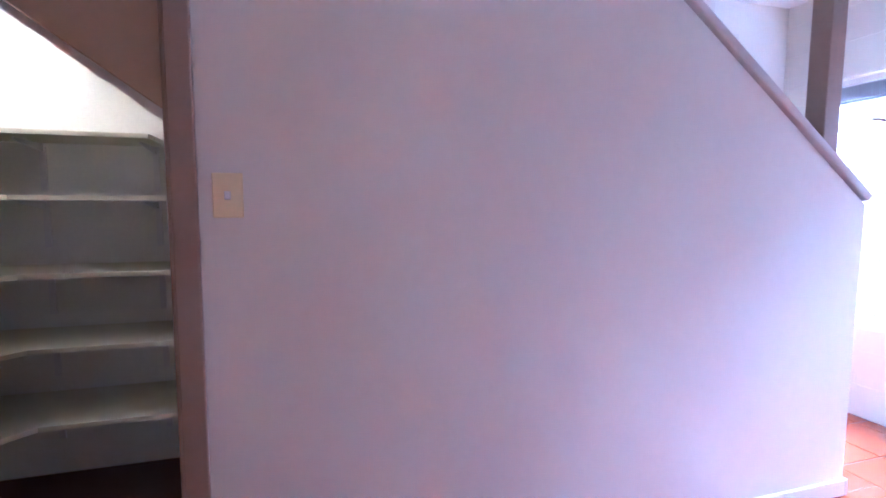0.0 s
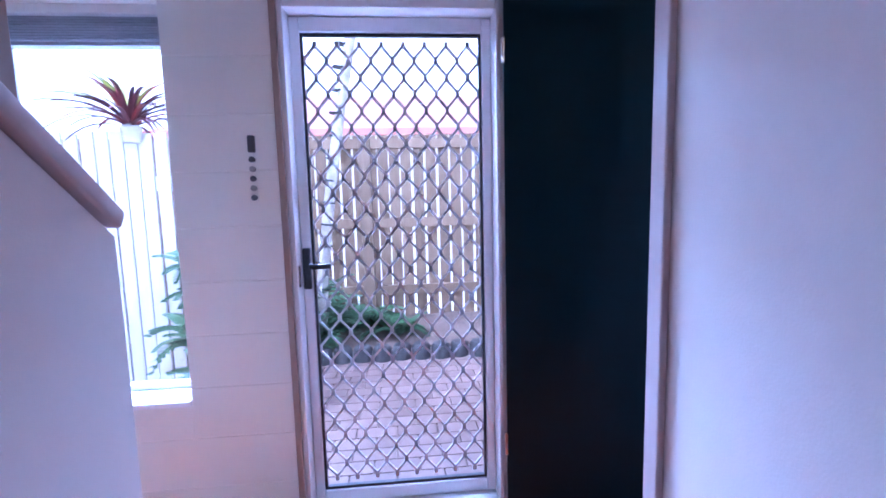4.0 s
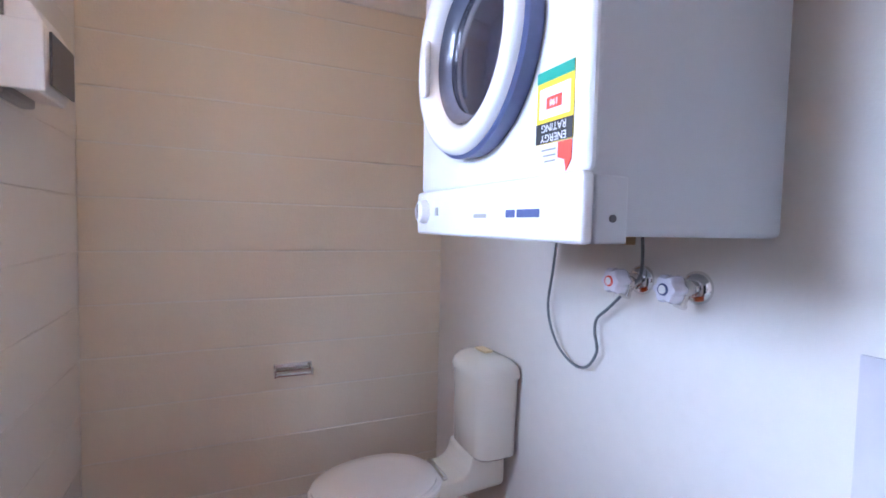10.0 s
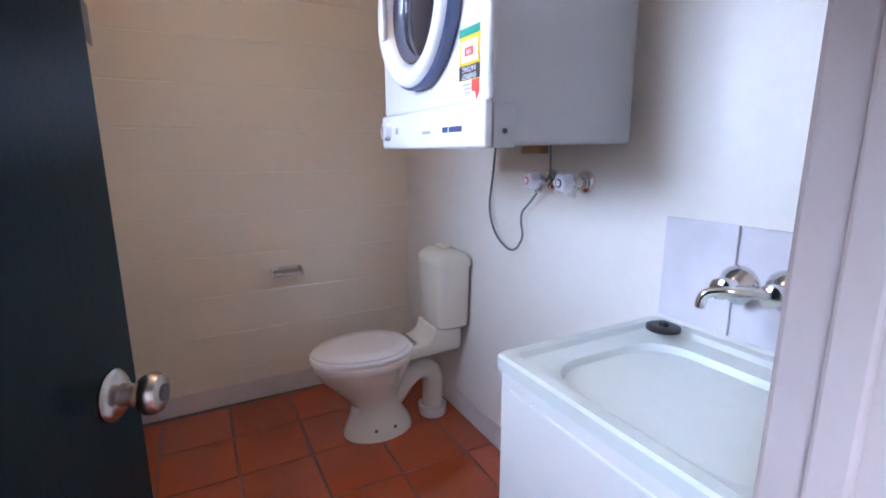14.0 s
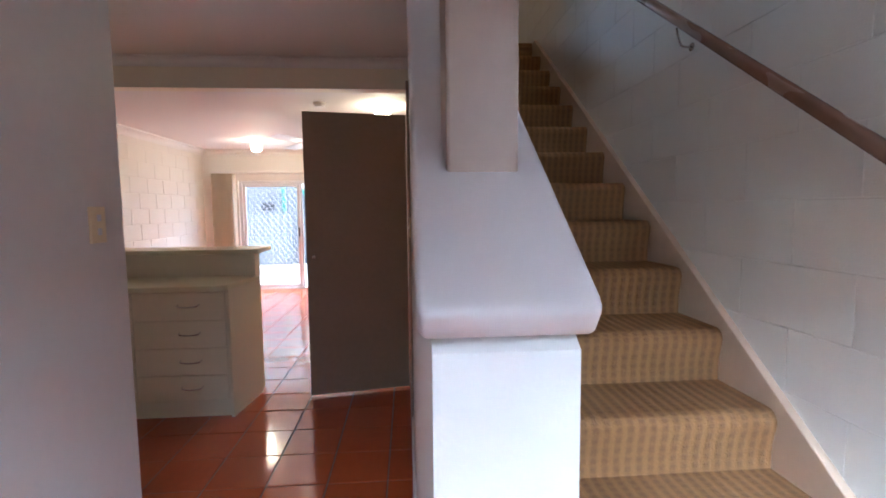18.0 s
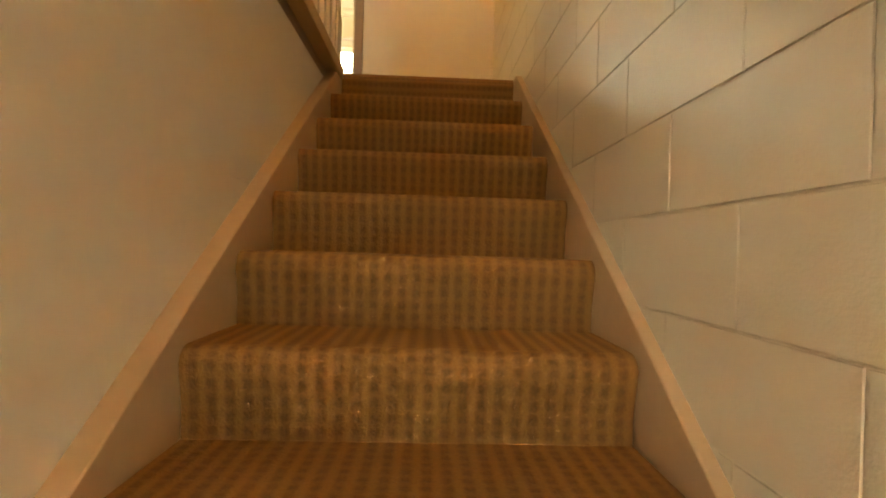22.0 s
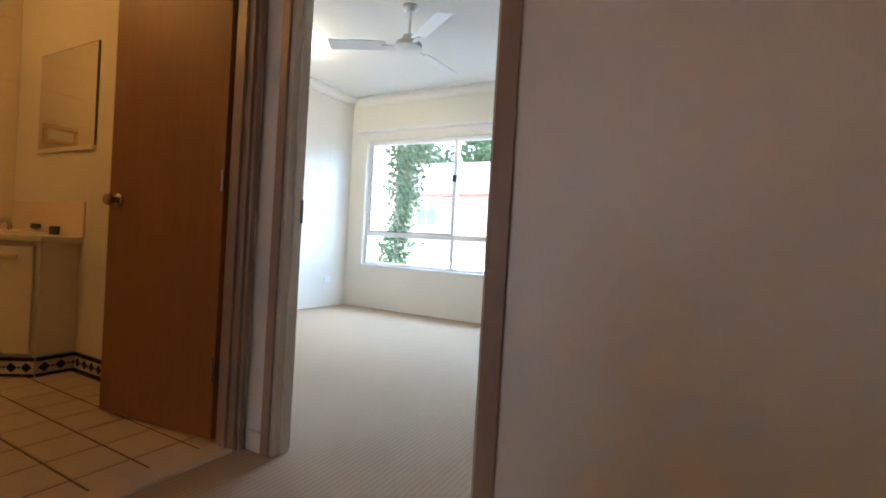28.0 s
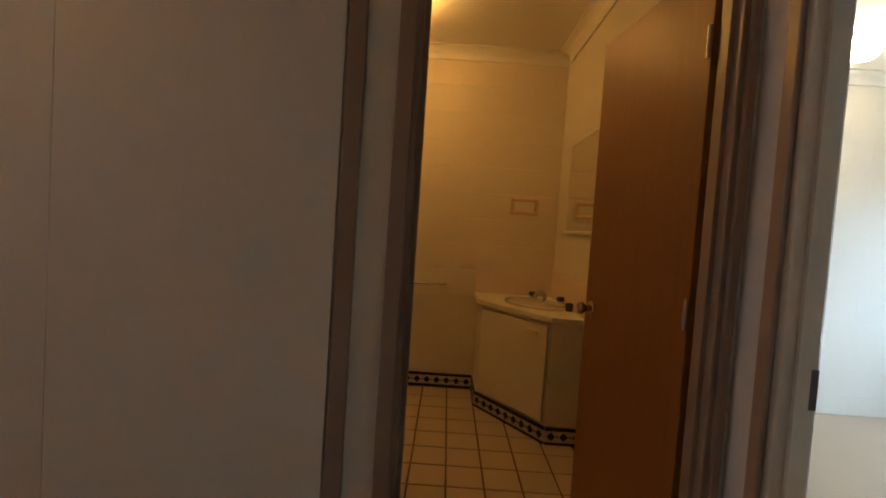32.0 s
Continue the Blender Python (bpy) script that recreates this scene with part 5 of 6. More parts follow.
for x, z in ((-2.62, 0.982), (-2.52, 0.992)):
    part("flange", lathe([(0.046, 0), (0.046, 0.004), (0.040, 0.014), (0.028, 0.026), (0.020, 0.032), (0.017, 0.05)], 32, pose(x, YD - 0.0095, z, 90, 0, 0)), CHROME, mixer, smooth=True)
    part("handle", lathe([(0.018, 0.05), (0.024, 0.055), (0.024, 0.072), (0.012, 0.078)], 24, pose(x, YD - 0.0095, z, 90, 0, 0)), CHROME, mixer, smooth=True)
part("spout", tube(curve_points([(-2.52, 1.76, 0.992), (-2.530, 1.73, 0.998), (-2.55, 1.70, 1.0), (-2.585, 1.68, 0.996), (-2.605, 1.67, 0.984), (-2.61, 1.668, 0.958)], 6), 0.011, 14), CHROME, mixer, smooth=True)
for nm, b in (("baseboard", (XL + 0.001, XL + 0.010, YLF + 0.011, YD - 0.011, 0, 0.105)), ("baseboard", (XL + 0.001, XWL - 0.001, YLF + 0.0005, YLF + 0.010, 0, 0.105)), ("baseboard", (XL + 0.011, UX0 + 0.01, YD - 0.010, YD - 0.0005, 0, 0.105)),
              ("baseboard", (XWL - 0.010, XWL - 0.0005, YJ + 0.05, UY0 + 0.0, 0, 0.105))):
    structure(part(nm, cut_box(*b, bevel=0.002), SKIRT_TILE), "pale marbled tile skirting along the laundry walls", "skirting")


# ---- upper floor: doors and trims ----
JAMB_UP = mat("pale_jamb_upper", (0.56, 0.49, 0.40), 0.38, tone=0.04, grain=25)
x0, x1 = BED_DOOR[:2]
zt = Z2 + 2.04
frame_thing("bedroom_door_frame", "brown painted timber frame of the bedroom doorway with a strike plate", [
    ("jamb", (x0 + 0.0005, x0 + 0.022, YBW - 0.002, YBW + 0.085, Z2 - 0.005, zt)), ("jamb", (x1 - 0.022, x1 - 0.0005, YBW - 0.002, YBW + 0.085, Z2 - 0.005, zt)), ("head", (x0 + 0.023, x1 - 0.023, YBW - 0.002, YBW + 0.085, zt - 0.001, zt + 0.018)),
    ("architrave", (x0 - 0.034, x0 + 0.006, YBW - 0.018, YBW - 0.003, Z2 - 0.005, zt + 0.06)), ("architrave", (x1 - 0.008, x1 + 0.055, YBW - 0.018, YBW - 0.003, Z2 - 0.005, zt + 0.06)), ("architrave", (x0 + 0.009, x1 - 0.009, YBW - 0.018, YBW - 0.003, zt, zt + 0.06)),
    ("architrave", (x0 - 0.055, x0 + 0.008, YBW + 0.0855, YBW + 0.098, Z2 - 0.005, zt + 0.06)), ("architrave", (x1 - 0.008, x1 + 0.055, YBW + 0.0855, YBW + 0.098, Z2 - 0.005, zt + 0.06))], TRIM)
bf = bpy.data.objects["bedroom_door_frame"]
for ob in bf.children:
    if ob.name.startswith("jamb"):
        ob.data.materials[0] = JAMB_UP
part("stop", cut_box(x0 + 0.0225, x0 + 0.033, YBW + 0.03, YBW + 0.06, Z2 - 0.004, zt - 0.002), JAMB_UP, bf)
part("strike_plate", cut_box(x0 + 0.0221, x0 + 0.026, YBW + 0.045, YBW + 0.083, Z2 + 0.895, Z2 + 0.985), DARK, bf, "dark metal strike plate")
y0, y1 = BATH_DOOR[:2]
frame_thing("bathroom_door_frame", "brown painted timber frame of the bathroom doorway", [
    ("jamb", (XBI - 0.002, XBH + 0.002, y0 + 0.0005, y0 + 0.022, Z2 - 0.005, zt)), ("jamb", (XBI - 0.002, XBH + 0.002, y1 - 0.022, y1 - 0.0005, Z2 - 0.005, zt)), ("head", (XBI - 0.002, XBH + 0.002, y0 + 0.023, y1 - 0.023, zt - 0.001, zt + 0.018)),
    ("architrave", (XBH + 0.003, XBH + 0.018, y0 - 0.035, y0 + 0.008, Z2 - 0.005, zt + 0.06)), ("architrave", (XBH + 0.003, XBH + 0.018, y1 - 0.008, YBW - 0.019, Z2 - 0.005, zt + 0.06)), ("architrave", (XBH + 0.003, XBH + 0.018, y0 + 0.009, y1 - 0.009, zt, zt + 0.06))], TRIM)
bt = bpy.data.objects["bathroom_door_frame"]
part("stop", cut_box(XBI + 0.035, XBI + 0.07, y0 + 0.0225, y0 + 0.035, Z2 - 0.004, zt - 0.002), TRIM, bt)
part("stop", cut_box(XBI + 0.035, XBI + 0.07, y1 - 0.035, y1 - 0.0225, Z2 - 0.004, zt - 0.002), TRIM, bt)
part("threshold", cut_box(XBI, XBH + 0.004, y0 + 0.023, y1 - 0.023, Z2 - 0.005, Z2 + 0.004), BATH_TILE, bt)
bd, w = leaf("bathroom_door", "golden brown timber veneer door standing open into the bathroom", (XBI - 0.02, y1 - 0.030), (-2.845, 5.905), Z2 + 0.012, zt - 0.004, DOOR_BROWN, side=-1)
knob(bd, (w - 0.06, 0.0005, Z2 + 0.955), (0, 1, 0), 0.85, False)
for z in (0.25, 1.0, 1.75):
    part("hinge", lathe([(0.007, 0), (0.007, 0.09)], 10, pose(0.0, 0.008, Z2 + z)), BRASS, bd, smooth=True)
lin = thing("linen_cupboard", "cream painted flush linen cupboard doors in a brown frame", "cupboard")
part("door", cut_box(XBH + 0.001, XBH + 0.012, 4.2965, 5.022, Z2 + 0.01, Z2 + 2.2, 0.001), PLASTER, lin)
part("architrave", cut_box(XBH + 0.001, XBH + 0.02, 5.03, 5.075, Z2 - 0.005, Z2 + 2.25, 0.004), TRIM, lin)
part("door", cut_box(XBH + 0.001, XBH + 0.012, 3.55, 4.295, Z2 + 0.01, Z2 + 2.2, 0.001), PLASTER, lin)
for nm, b in (("baseboard", (XBH + 0.001, XBH + 0.013, 5.077, y0 - 0.037, Z2 - 0.005, Z2 + 0.065)), ("baseboard", (XBH + 0.02, BED_DOOR[0] - 0.036, YBW - 0.013, YBW - 0.0005, Z2 - 0.005, Z2 + 0.075)),
              ("baseboard", (BED_DOOR[1] + 0.057, XR - 0.002, YBW - 0.013, YBW - 0.0005, Z2 - 0.005, Z2 + 0.075))):
    structure(part(nm, cut_box(*b, bevel=0.003), TRIM_PALE), "cream painted timber skirting on the landing", "skirting")
cornice("x", YBW - 0.001, -1, XBH + 0.09, XR - 0.09, ZC2 - 0.001)
cornice("y", XBH + 0.001, 1, 2.6, YBW, ZC2 - 0.001)
cornice("y", XR - 0.001, -1, 2.6, YBW, ZC2 - 0.001)
ceiling_lamp((-0.24, 2.88, ZC2), r=0.085, material=LAMP_LANDING)

# ---- bathroom ----
cornice("y", XL + 0.002, 1, 4.2, YBR, ZC2 - 0.001)
cornice("x", YBR - 0.001, -1, XL + 0.09, XBI, ZC2 - 0.001)
ceiling_lamp((-3.75, 4.95, ZC2), r=0.085, material=LAMP_BATH)
bm = cut_box(XL + 0.001, XBI - 0.001, 4.201, YBR - 0.001, Z2 - 0.0055, Z2 - 0.001)
structure(part("floor_bathroom", bm, BATH_GROUT), "brown grout bed of the bathroom floor", "floor")
FLOOR_BATH = bpy.data.objects["floor_bathroom"]


def border(name, p, q, normal, n):
    """Patterned border tile strip from p to q in plan, facing normal: black bands and black diamonds on cream."""
    t = thing(name, "black and cream diamond-patterned border tiles along the floor", "border tile", "bathroom border tiles")
    p, q, nn = Vector((*p, 0)), Vector((*q, 0)), Vector((*normal, 0))
    d = (q - p)
    length = d.length
    ang = math.atan2(d.y, d.x)
    flip = 1 if Vector((-d.y, d.x, 0)).dot(nn) > 0 else -1
    m = Matrix.Translation((p.x, p.y, Z2)) @ Matrix.Rotation(ang, 4, "Z")

    def strip(u0, u1, z0, z1, depth):
        own = cut_box(u0, u1, 0, flip * depth, z0, z1)
        own.transform(m)
        return own
    part("field", strip(0, length, 0.001, 0.108, 0.008), BORDER_W, t)
    part("lower_band", strip(0, length, 0.001, 0.020, 0.0095), BORDER, t)
    part("upper_band", strip(0, length, 0.088, 0.108, 0.0095), BORDER, t)
    step = length / n
    for i in range(n):
        u = step * (i + 0.5)
        own = prism([(u - 0.027, 0.054), (u, 0.027), (u + 0.027, 0.054), (u, 0.081)], "y", 0.0, flip * 0.0095)
        own.transform(m)
        part("diamond", own, BORDER, t)
    for i in range(n - 1):
        u = step * (i + 1)
        own = prism([(u - 0.008, 0.054), (u, 0.046), (u + 0.008, 0.054), (u, 0.062)], "y", 0.0, flip * 0.0095)
        own.transform(m)
        part("small_diamond", own, BORDER, t)
    return t


VA, VB, VC, VD = (-4.505, 5.565), (-4.15, 5.57), (-3.61, 5.955), (-3.61, 6.185)
border("wall_border", (XL + 0.002, 4.25), (XL + 0.002, 5.56), (1, 0), 17)
border("vanity_border", VB, VC, (0.58, -0.81), 9)
border("vanity_border", VC, (VD[0], 6.18), (1, 0), 3)
border("vanity_border", (VA[0] + 0.012, VA[1]), VB, (0, -1), 4)
border("wall_border", (-3.60, YBR - 0.001), (XBI - 0.002, YBR - 0.001), (0, -1), 19)
van = thing("corner_vanity", "cream corner vanity cabinet with an angled door", "vanity")
ZV = Z2 + 0.765


def inset(k):
    return [(VA[0], VA[1] + k), (VB[0] - k * 0.3, VB[1] + k), (VC[0] - k, VC[1] + k * 0.4), (VD[0] - k, VD[1]), (VA[0], VD[1])]


part("plinth", prism(inset(0.002), "z", Z2, Z2 + 0.109), VANITY, van)
part("body", prism(inset(0.010), "z", Z2 + 0.11, ZV - 0.037), VANITY, van)
d = Vector((VC[0] - VB[0], VC[1] - VB[1], 0))
m = Matrix.Translation((VB[0], VB[1], 0)) @ Matrix.Rotation(math.atan2(d.y, d.x), 4, "Z")
own = cut_box(0.03, d.length - 0.03, -0.012, 0.003, Z2 + 0.13, ZV - 0.06, 0.003)
own.transform(m)
vd = part("door", own, VANITY, van)
own = cut_box(d.length - 0.20, d.length - 0.10, -0.030, -0.0125, ZV - 0.125, ZV - 0.108, 0.005)
own.transform(m)
part("handle", own, SWITCH, vd, "cream plastic handle")
top = thing("bathroom_benchtop", "cream laminate vanity benchtop with an inset oval basin", "benchtop")
k = -0.028
part("top", prism([(VA[0], VA[1] + k), (VB[0] - k * 0.3, VB[1] + k), (VC[0] - k, VC[1] + k * 0.4), (VD[0] - k, VD[1] - 0.002), (VA[0], VD[1] - 0.002)], "z", ZV - 0.036, ZV, bevel=0.005), VANITY, top)
BX, BY = -4.05, 5.93
rings = []
for dz, s in ((0.001, 1.0), (0.014, 0.99), (0.018, 0.94), (0.014, 0.87), (-0.0, 0.84), (0.0015, 0.4)):
    rings.append([(BX + s * (0.25 * math.cos(q) * 0.87 - 0.18 * math.sin(q) * 0.5), BY + s * (0.25 * math.cos(q) * 0.5 + 0.18 * math.sin(q) * 0.87), ZV + max(dz, 0.001)) for q in [2 * math.pi * i / 36 for i in range(36)]])
part("basin", loft(rings), CERAMIC, top, "oval cream basin", smooth=True)
btap = thing("basin_tap", "chrome basin spout with two dark-topped taps", "tap")
TXB, TYB = -4.20, 6.02
part("spout", tube(curve_points([(TXB, TYB, ZV + 0.001), (TXB, TYB, ZV + 0.05), (TXB + 0.03, TYB - 0.03, ZV + 0.075), (TXB + 0.075, TYB - 0.075, ZV + 0.06), (TXB + 0.085, TYB - 0.085, ZV + 0.04)], 5), [0.014] * 21, 12), CHROME, btap, smooth=True)
for dx, dy in ((-0.09, -0.07), (0.10, 0.09)):
    part("tap", lathe([(0.022, 0.001), (0.018, 0.02), (0.016, 0.03)], 20, pose(TXB + dx, TYB + dy, ZV)), CHROME, btap, smooth=True)
    part("tap_head", lathe([(0.024, 0.031), (0.027, 0.035), (0.026, 0.055), (0.02, 0.06)], 20, pose(TXB + dx, TYB + dy, ZV)), DARK, btap, smooth=True)
cup = thing("tumbler", "small dark tumbler on the vanity top", "tumbler", at=(-3.86, 6.11, ZV + 0.001))
part("tumbler", lathe([(0.022, 0), (0.026, 0.05), (0.024, 0.05), (0.02, 0.004)], 20), DARK, cup, smooth=True)
for nm, b in (("splashback_tile", (XL + 0.001, XL + 0.009, 5.54, YBR - 0.011, ZV + 0.001, ZV + 0.20)), ("splashback_tile", (XL + 0.010, -3.57, YBR - 0.009, YBR - 0.001, ZV + 0.001, ZV + 0.20))):
    t = thing(nm, "cream glazed splashback tile above the vanity", "tile", "vanity splashback")
    part("tile", cut_box(*b, bevel=0.002), UPSTAND, t)
mir = thing("wall_mirror", "rectangular mirror with a thin dark edge and a cream ledge", "mirror")
MX0, MX1, MZ0, MZ1 = -4.17, -3.50, Z2 + 1.285, Z2 + 1.86
part("backing", cut_box(MX0 - 0.006, MX1 + 0.006, YBR - 0.008, YBR - 0.0008, MZ0 - 0.002, MZ1 + 0.006), DARK, mir)
part("glass", cut_box(MX0, MX1, YBR - 0.012, YBR - 0.0085, MZ0, MZ1), MIRROR, mir)
part("ledge", cut_box(MX0 - 0.01, MX1 + 0.01, YBR - 0.025, YBR - 0.0008, MZ0 - 0.028, MZ0 - 0.003, 0.003), VANITY, mir, "cream ledge")
soap = thing("soap_holder", "peach ceramic soap holder fixed to the block wall", "soap holder")
SY0, SY1, SZ0, SZ1 = 5.775, 5.985, Z2 + 1.385, Z2 + 1.515
for b in ((SY0, SY1, SZ0, SZ0 + 0.028), (SY0, SY1, SZ1 - 0.028, SZ1), (SY0, SY0 + 0.028, SZ0 + 0.029, SZ1 - 0.029), (SY1 - 0.028, SY1, SZ0 + 0.029, SZ1 - 0.029)):
    part("rim", cut_box(XL + 0.001, XL + 0.020, *b, bevel=0.008), SOAP, soap)
part("back", cut_box(XL + 0.001, XL + 0.008, SY0 + 0.02, SY1 - 0.02, SZ0 + 0.02, SZ1 - 0.02), BLOCK, soap)
rail_t = thing("towel_rail", "chrome towel rail on the bathroom block wall", "towel rail")
part("bar", tube([(XL + 0.07, 4.72, Z2 + 0.815), (XL + 0.07, 5.32, Z2 + 0.815)], 0.009, 12), CHROME, rail_t, smooth=True)
for y in (4.73, 5.31):
    part("mount", tube([(XL + 0.001, y, Z2 + 0.815), (XL + 0.07, y, Z2 + 0.815)], 0.012, 12), CHROME, rail_t, smooth=True)

# ---- bedroom ----
wx0, wx1, wz0, wz1 = BED_WINDOW
XM, ZT = -3.01, Z2 + 0.92
bw = thing("window_3", "white aluminium bedroom window with sliding sash over fixed lower panes", "window", kind="structure")
for nm, b in (("window_sill", (wx0 - 0.002, wx1 + 0.002, YWIN - 0.012, YWIN + 0.10, wz0 - 0.02, wz0 + 0.002)), ("window_frame", (wx0, wx0 + 0.04, YWIN + 0.05, YWIN + 0.11, wz0 + 0.003, wz1)), ("window_frame", (wx1 - 0.04, wx1, YWIN + 0.05, YWIN + 0.11, wz0 + 0.003, wz1)),
              ("window_frame", (wx0 + 0.041, wx1 - 0.041, YWIN + 0.05, YWIN + 0.11, wz1 - 0.045, wz1)), ("window_frame", (wx0 + 0.041, wx1 - 0.041, YWIN + 0.05, YWIN + 0.11, wz0 + 0.003, wz0 + 0.04)),
              ("transom", (wx0 + 0.041, wx1 - 0.041, YWIN + 0.05, YWIN + 0.11, ZT - 0.03, ZT + 0.03)), ("mullion", (XM - 0.02, XM + 0.02, YWIN + 0.055, YWIN + 0.105, wz0 + 0.041, ZT - 0.031)), ("mullion", (XM - 0.022, XM + 0.022, YWIN + 0.035, YWIN + 0.105, ZT + 0.031, wz1 - 0.046))):
    part(nm, cut_box(*b, bevel=0.003), ALU, bw)
part("sash_seal", cut_box(wx0 + 0.042, XM - 0.023, YWIN + 0.06, YWIN + 0.075, ZT + 0.031, ZT + 0.042), BLACK, bw)
part("sash_seal", cut_box(wx0 + 0.042, wx0 + 0.050, YWIN + 0.06, YWIN + 0.075, ZT + 0.043, wz1 - 0.046), BLACK, bw)
part("latch", cut_box(XM - 0.028, XM + 0.028, YWIN + 0.024, YWIN + 0.0345, Z2 + 1.56, Z2 + 1.64, 0.003), BLACK, bw, "black latch")
for a, b, c, e in ((wx0 + 0.041, XM - 0.023, ZT + 0.031, wz1 - 0.046), (XM + 0.023, wx1 - 0.041, ZT + 0.031, wz1 - 0.046), (wx0 + 0.041, XM - 0.021, wz0 + 0.041, ZT - 0.031), (XM + 0.021, wx1 - 0.041, wz0 + 0.041, ZT - 0.031)):
    p = part("pane", cut_box(a, b, YWIN + 0.078, YWIN + 0.082, c, e), CLEAR, bw)
    p.visible_shadow = False
tagged(part("security_grille", diamond_grille(wx0 + 0.045, XM - 0.025, ZT + 0.034, wz1 - 0.05, YWIN + 0.13, 0.075, 0.055, 0.0016, 0.003), GREY, bw, "fine diamond security grille"), kind="stuff")
tr = thing("curtain_track", "white curtain track above the bedroom window", "curtain track")
part("track", cut_box(-4.40, -1.45, YWIN - 0.05, YWIN - 0.012, Z2 + 2.185, Z2 + 2.215, 0.003), ALU, tr)
part("pelmet_board", cut_box(-4.40, -1.45, YWIN - 0.011, YWIN - 0.001, Z2 + 2.10, Z2 + 2.20, 0.002), TRIM_PALE, tr)
ceiling_fan((-2.53, 7.74, ZC2), 0.26, 85, 0.60)
ceiling_lamp((-3.90, 7.82, ZC2), r=0.10)
cornice("y", XL + 0.002, 1, YBR + 0.1, YWIN, ZC2 - 0.001)
cornice("x", YWIN - 0.001, -1, XL + 0.09, XR, ZC2 - 0.001)
gpo = thing("power_point", "white double power point low on the bedroom wall", "power point", at=(XL + 0.001, 9.17, Z2 + 0.33))
part("plate", cut_box(0, 0.009, -0.058, 0.058, -0.037, 0.037, 0.003), WHITE, gpo)
for y in (-0.03, 0.03):
    part("rocker", cut_box(0.0092, 0.013, y - 0.006, y + 0.006, 0.012, 0.026, 0.001), WHITE, gpo)

# ---- outside, front ----
bm = bmesh.new()
bmesh.ops.create_grid(bm, x_segments=2, y_segments=2, size=400, matrix=Matrix.Translation((0, 0, -0.16)))
structure(part("ground", bm, CONCRETE), "pale ground reaching to the horizon", "ground")
bm = bmesh.new()
bmesh.ops.create_cone(bm, cap_ends=False, segments=64, radius1=90, radius2=90, depth=80, matrix=Matrix.Translation((0, 0, 39)))
CLOUD = glow("overcast_cloud", (0.96, 0.98, 1.0), 0.34)
structure(part("backdrop", bm, CLOUD), "pale overcast sky all round the horizon", "sky")
bm = cut_box(-6.0, 1.5, -1.72, 0.09, -0.16, -0.068)
structure(part("pavement", bm, SOIL), "sand bed under the clay pavers outside the front door", "pavement")
PAVE = bpy.data.objects["pavement"]
bm = bmesh.new()
bmesh.ops.create_grid(bm, x_segments=60, y_segments=10, size=0.5, matrix=Matrix.Translation((-2.25, -2.1, 0.0)) @ Matrix.Diagonal((7.5, 0.74, 1, 1)))
for v in bm.verts:
    v.co.z = 0.02 + 0.10 * (-1.73 - v.co.y) / 0.74 + 0.025 * noise.noise(v.co * 6)
structure(part("garden_bed", bm, SOIL, smooth=True), "mulched garden bed along the timber fence", "garden bed")
edge = thing("garden_edging", "dark scalloped stone edging along the garden bed", "edging")
for i in range(46):
    part("edging_stone", lathe([(0.075, -0.12), (0.075, 0.045), (0.06, 0.065), (0.02, 0.07)], 12, pose(-5.9 + i * 0.16, -1.70 + 0.012 * math.sin(i * 2.3), 0)), EDGING, edge, smooth=True)


def paling_fence(name, label, x0, x1, y, z0, z1, rails, material, gap=0.028, wide=0.092, posts=1.15, rail_side=1, seed=3):
    t = thing(name, label, "fence")
    rng = random.Random(seed)
    mesh = None
    x = x0
    while x < x1:
        lift = rng.uniform(-0.01, 0.01)
        if mesh is None:
            base = part("paling", cut_box(0, wide, -0.009, 0.009, z0, z1), material, t)
            mesh = base.data
            ob = base
        else:
            ob = new("paling", mesh)
            ob.parent = t
        ob.location = (x, y + rng.uniform(-0.003, 0.003), lift)
        x += wide + gap * rng.uniform(0.55, 1.5)
    for z in rails:
        part("rail", cut_box(x0, x1, y + rail_side * 0.011, y + rail_side * 0.05, z - 0.045, z + 0.045, 0.004), material, t)
    n = int((x1 - x0) / posts) + 1
    for i in range(n):
        xx = x0 + 0.3 + i * posts
        if xx < x1:
            part("post", cut_box(xx, xx + 0.11, y + rail_side * 0.012, y + rail_side * 0.12, z0 - 0.3, z1 - 0.04, 0.006), material, t)
    return t


paling_fence("timber_fence", "weathered timber paling fence with rails behind the garden bed", -6.0, 1.5, -2.46, 0.05, 1.85, (0.38, 1.03, 1.77), TIMBER_OLD, gap=0.016, wide=0.098, posts=1.45)
paling_fence("white_fence", "whitewashed timber paling fence beside the hall window", -0.70, 1.4, -1.12, 0.0, 1.72, (0.4, 1.4), TIMBER_WHITE, gap=0.016, wide=0.075, rail_side=-1, seed=5)


def frond(length, droop, width, n=14):
    """A fern frond: a curved stem with pairs of leaflets."""
    own = bmesh.new()
    for i in range(n):
        t = (i + 1) / n
        x, z = length * t * (1 - 0.25 * t * droop), length * (0.75 * t - droop * t * t)
        w = width * math.sin(math.pi * (0.12 + 0.86 * t)) + 0.006
        for s in (-1, 1):
            a = own.verts.new((x - 0.016, 0, z))
            b = own.verts.new((x + 0.016, 0, z + 0.004))
            c = own.verts.new((x + 0.03, s * w, z - 0.012))
            e = own.verts.new((x + 0.004, s * w * 0.8, z - 0.010))
            own.faces.new((a, b, c, e))
    pts = [(length * t * (1 - 0.25 * t * droop), 0, length * (0.75 * t - droop * t * t)) for t in [k / 6 for k in range(7)]]
    return tube(pts, 0.003, 5, own)


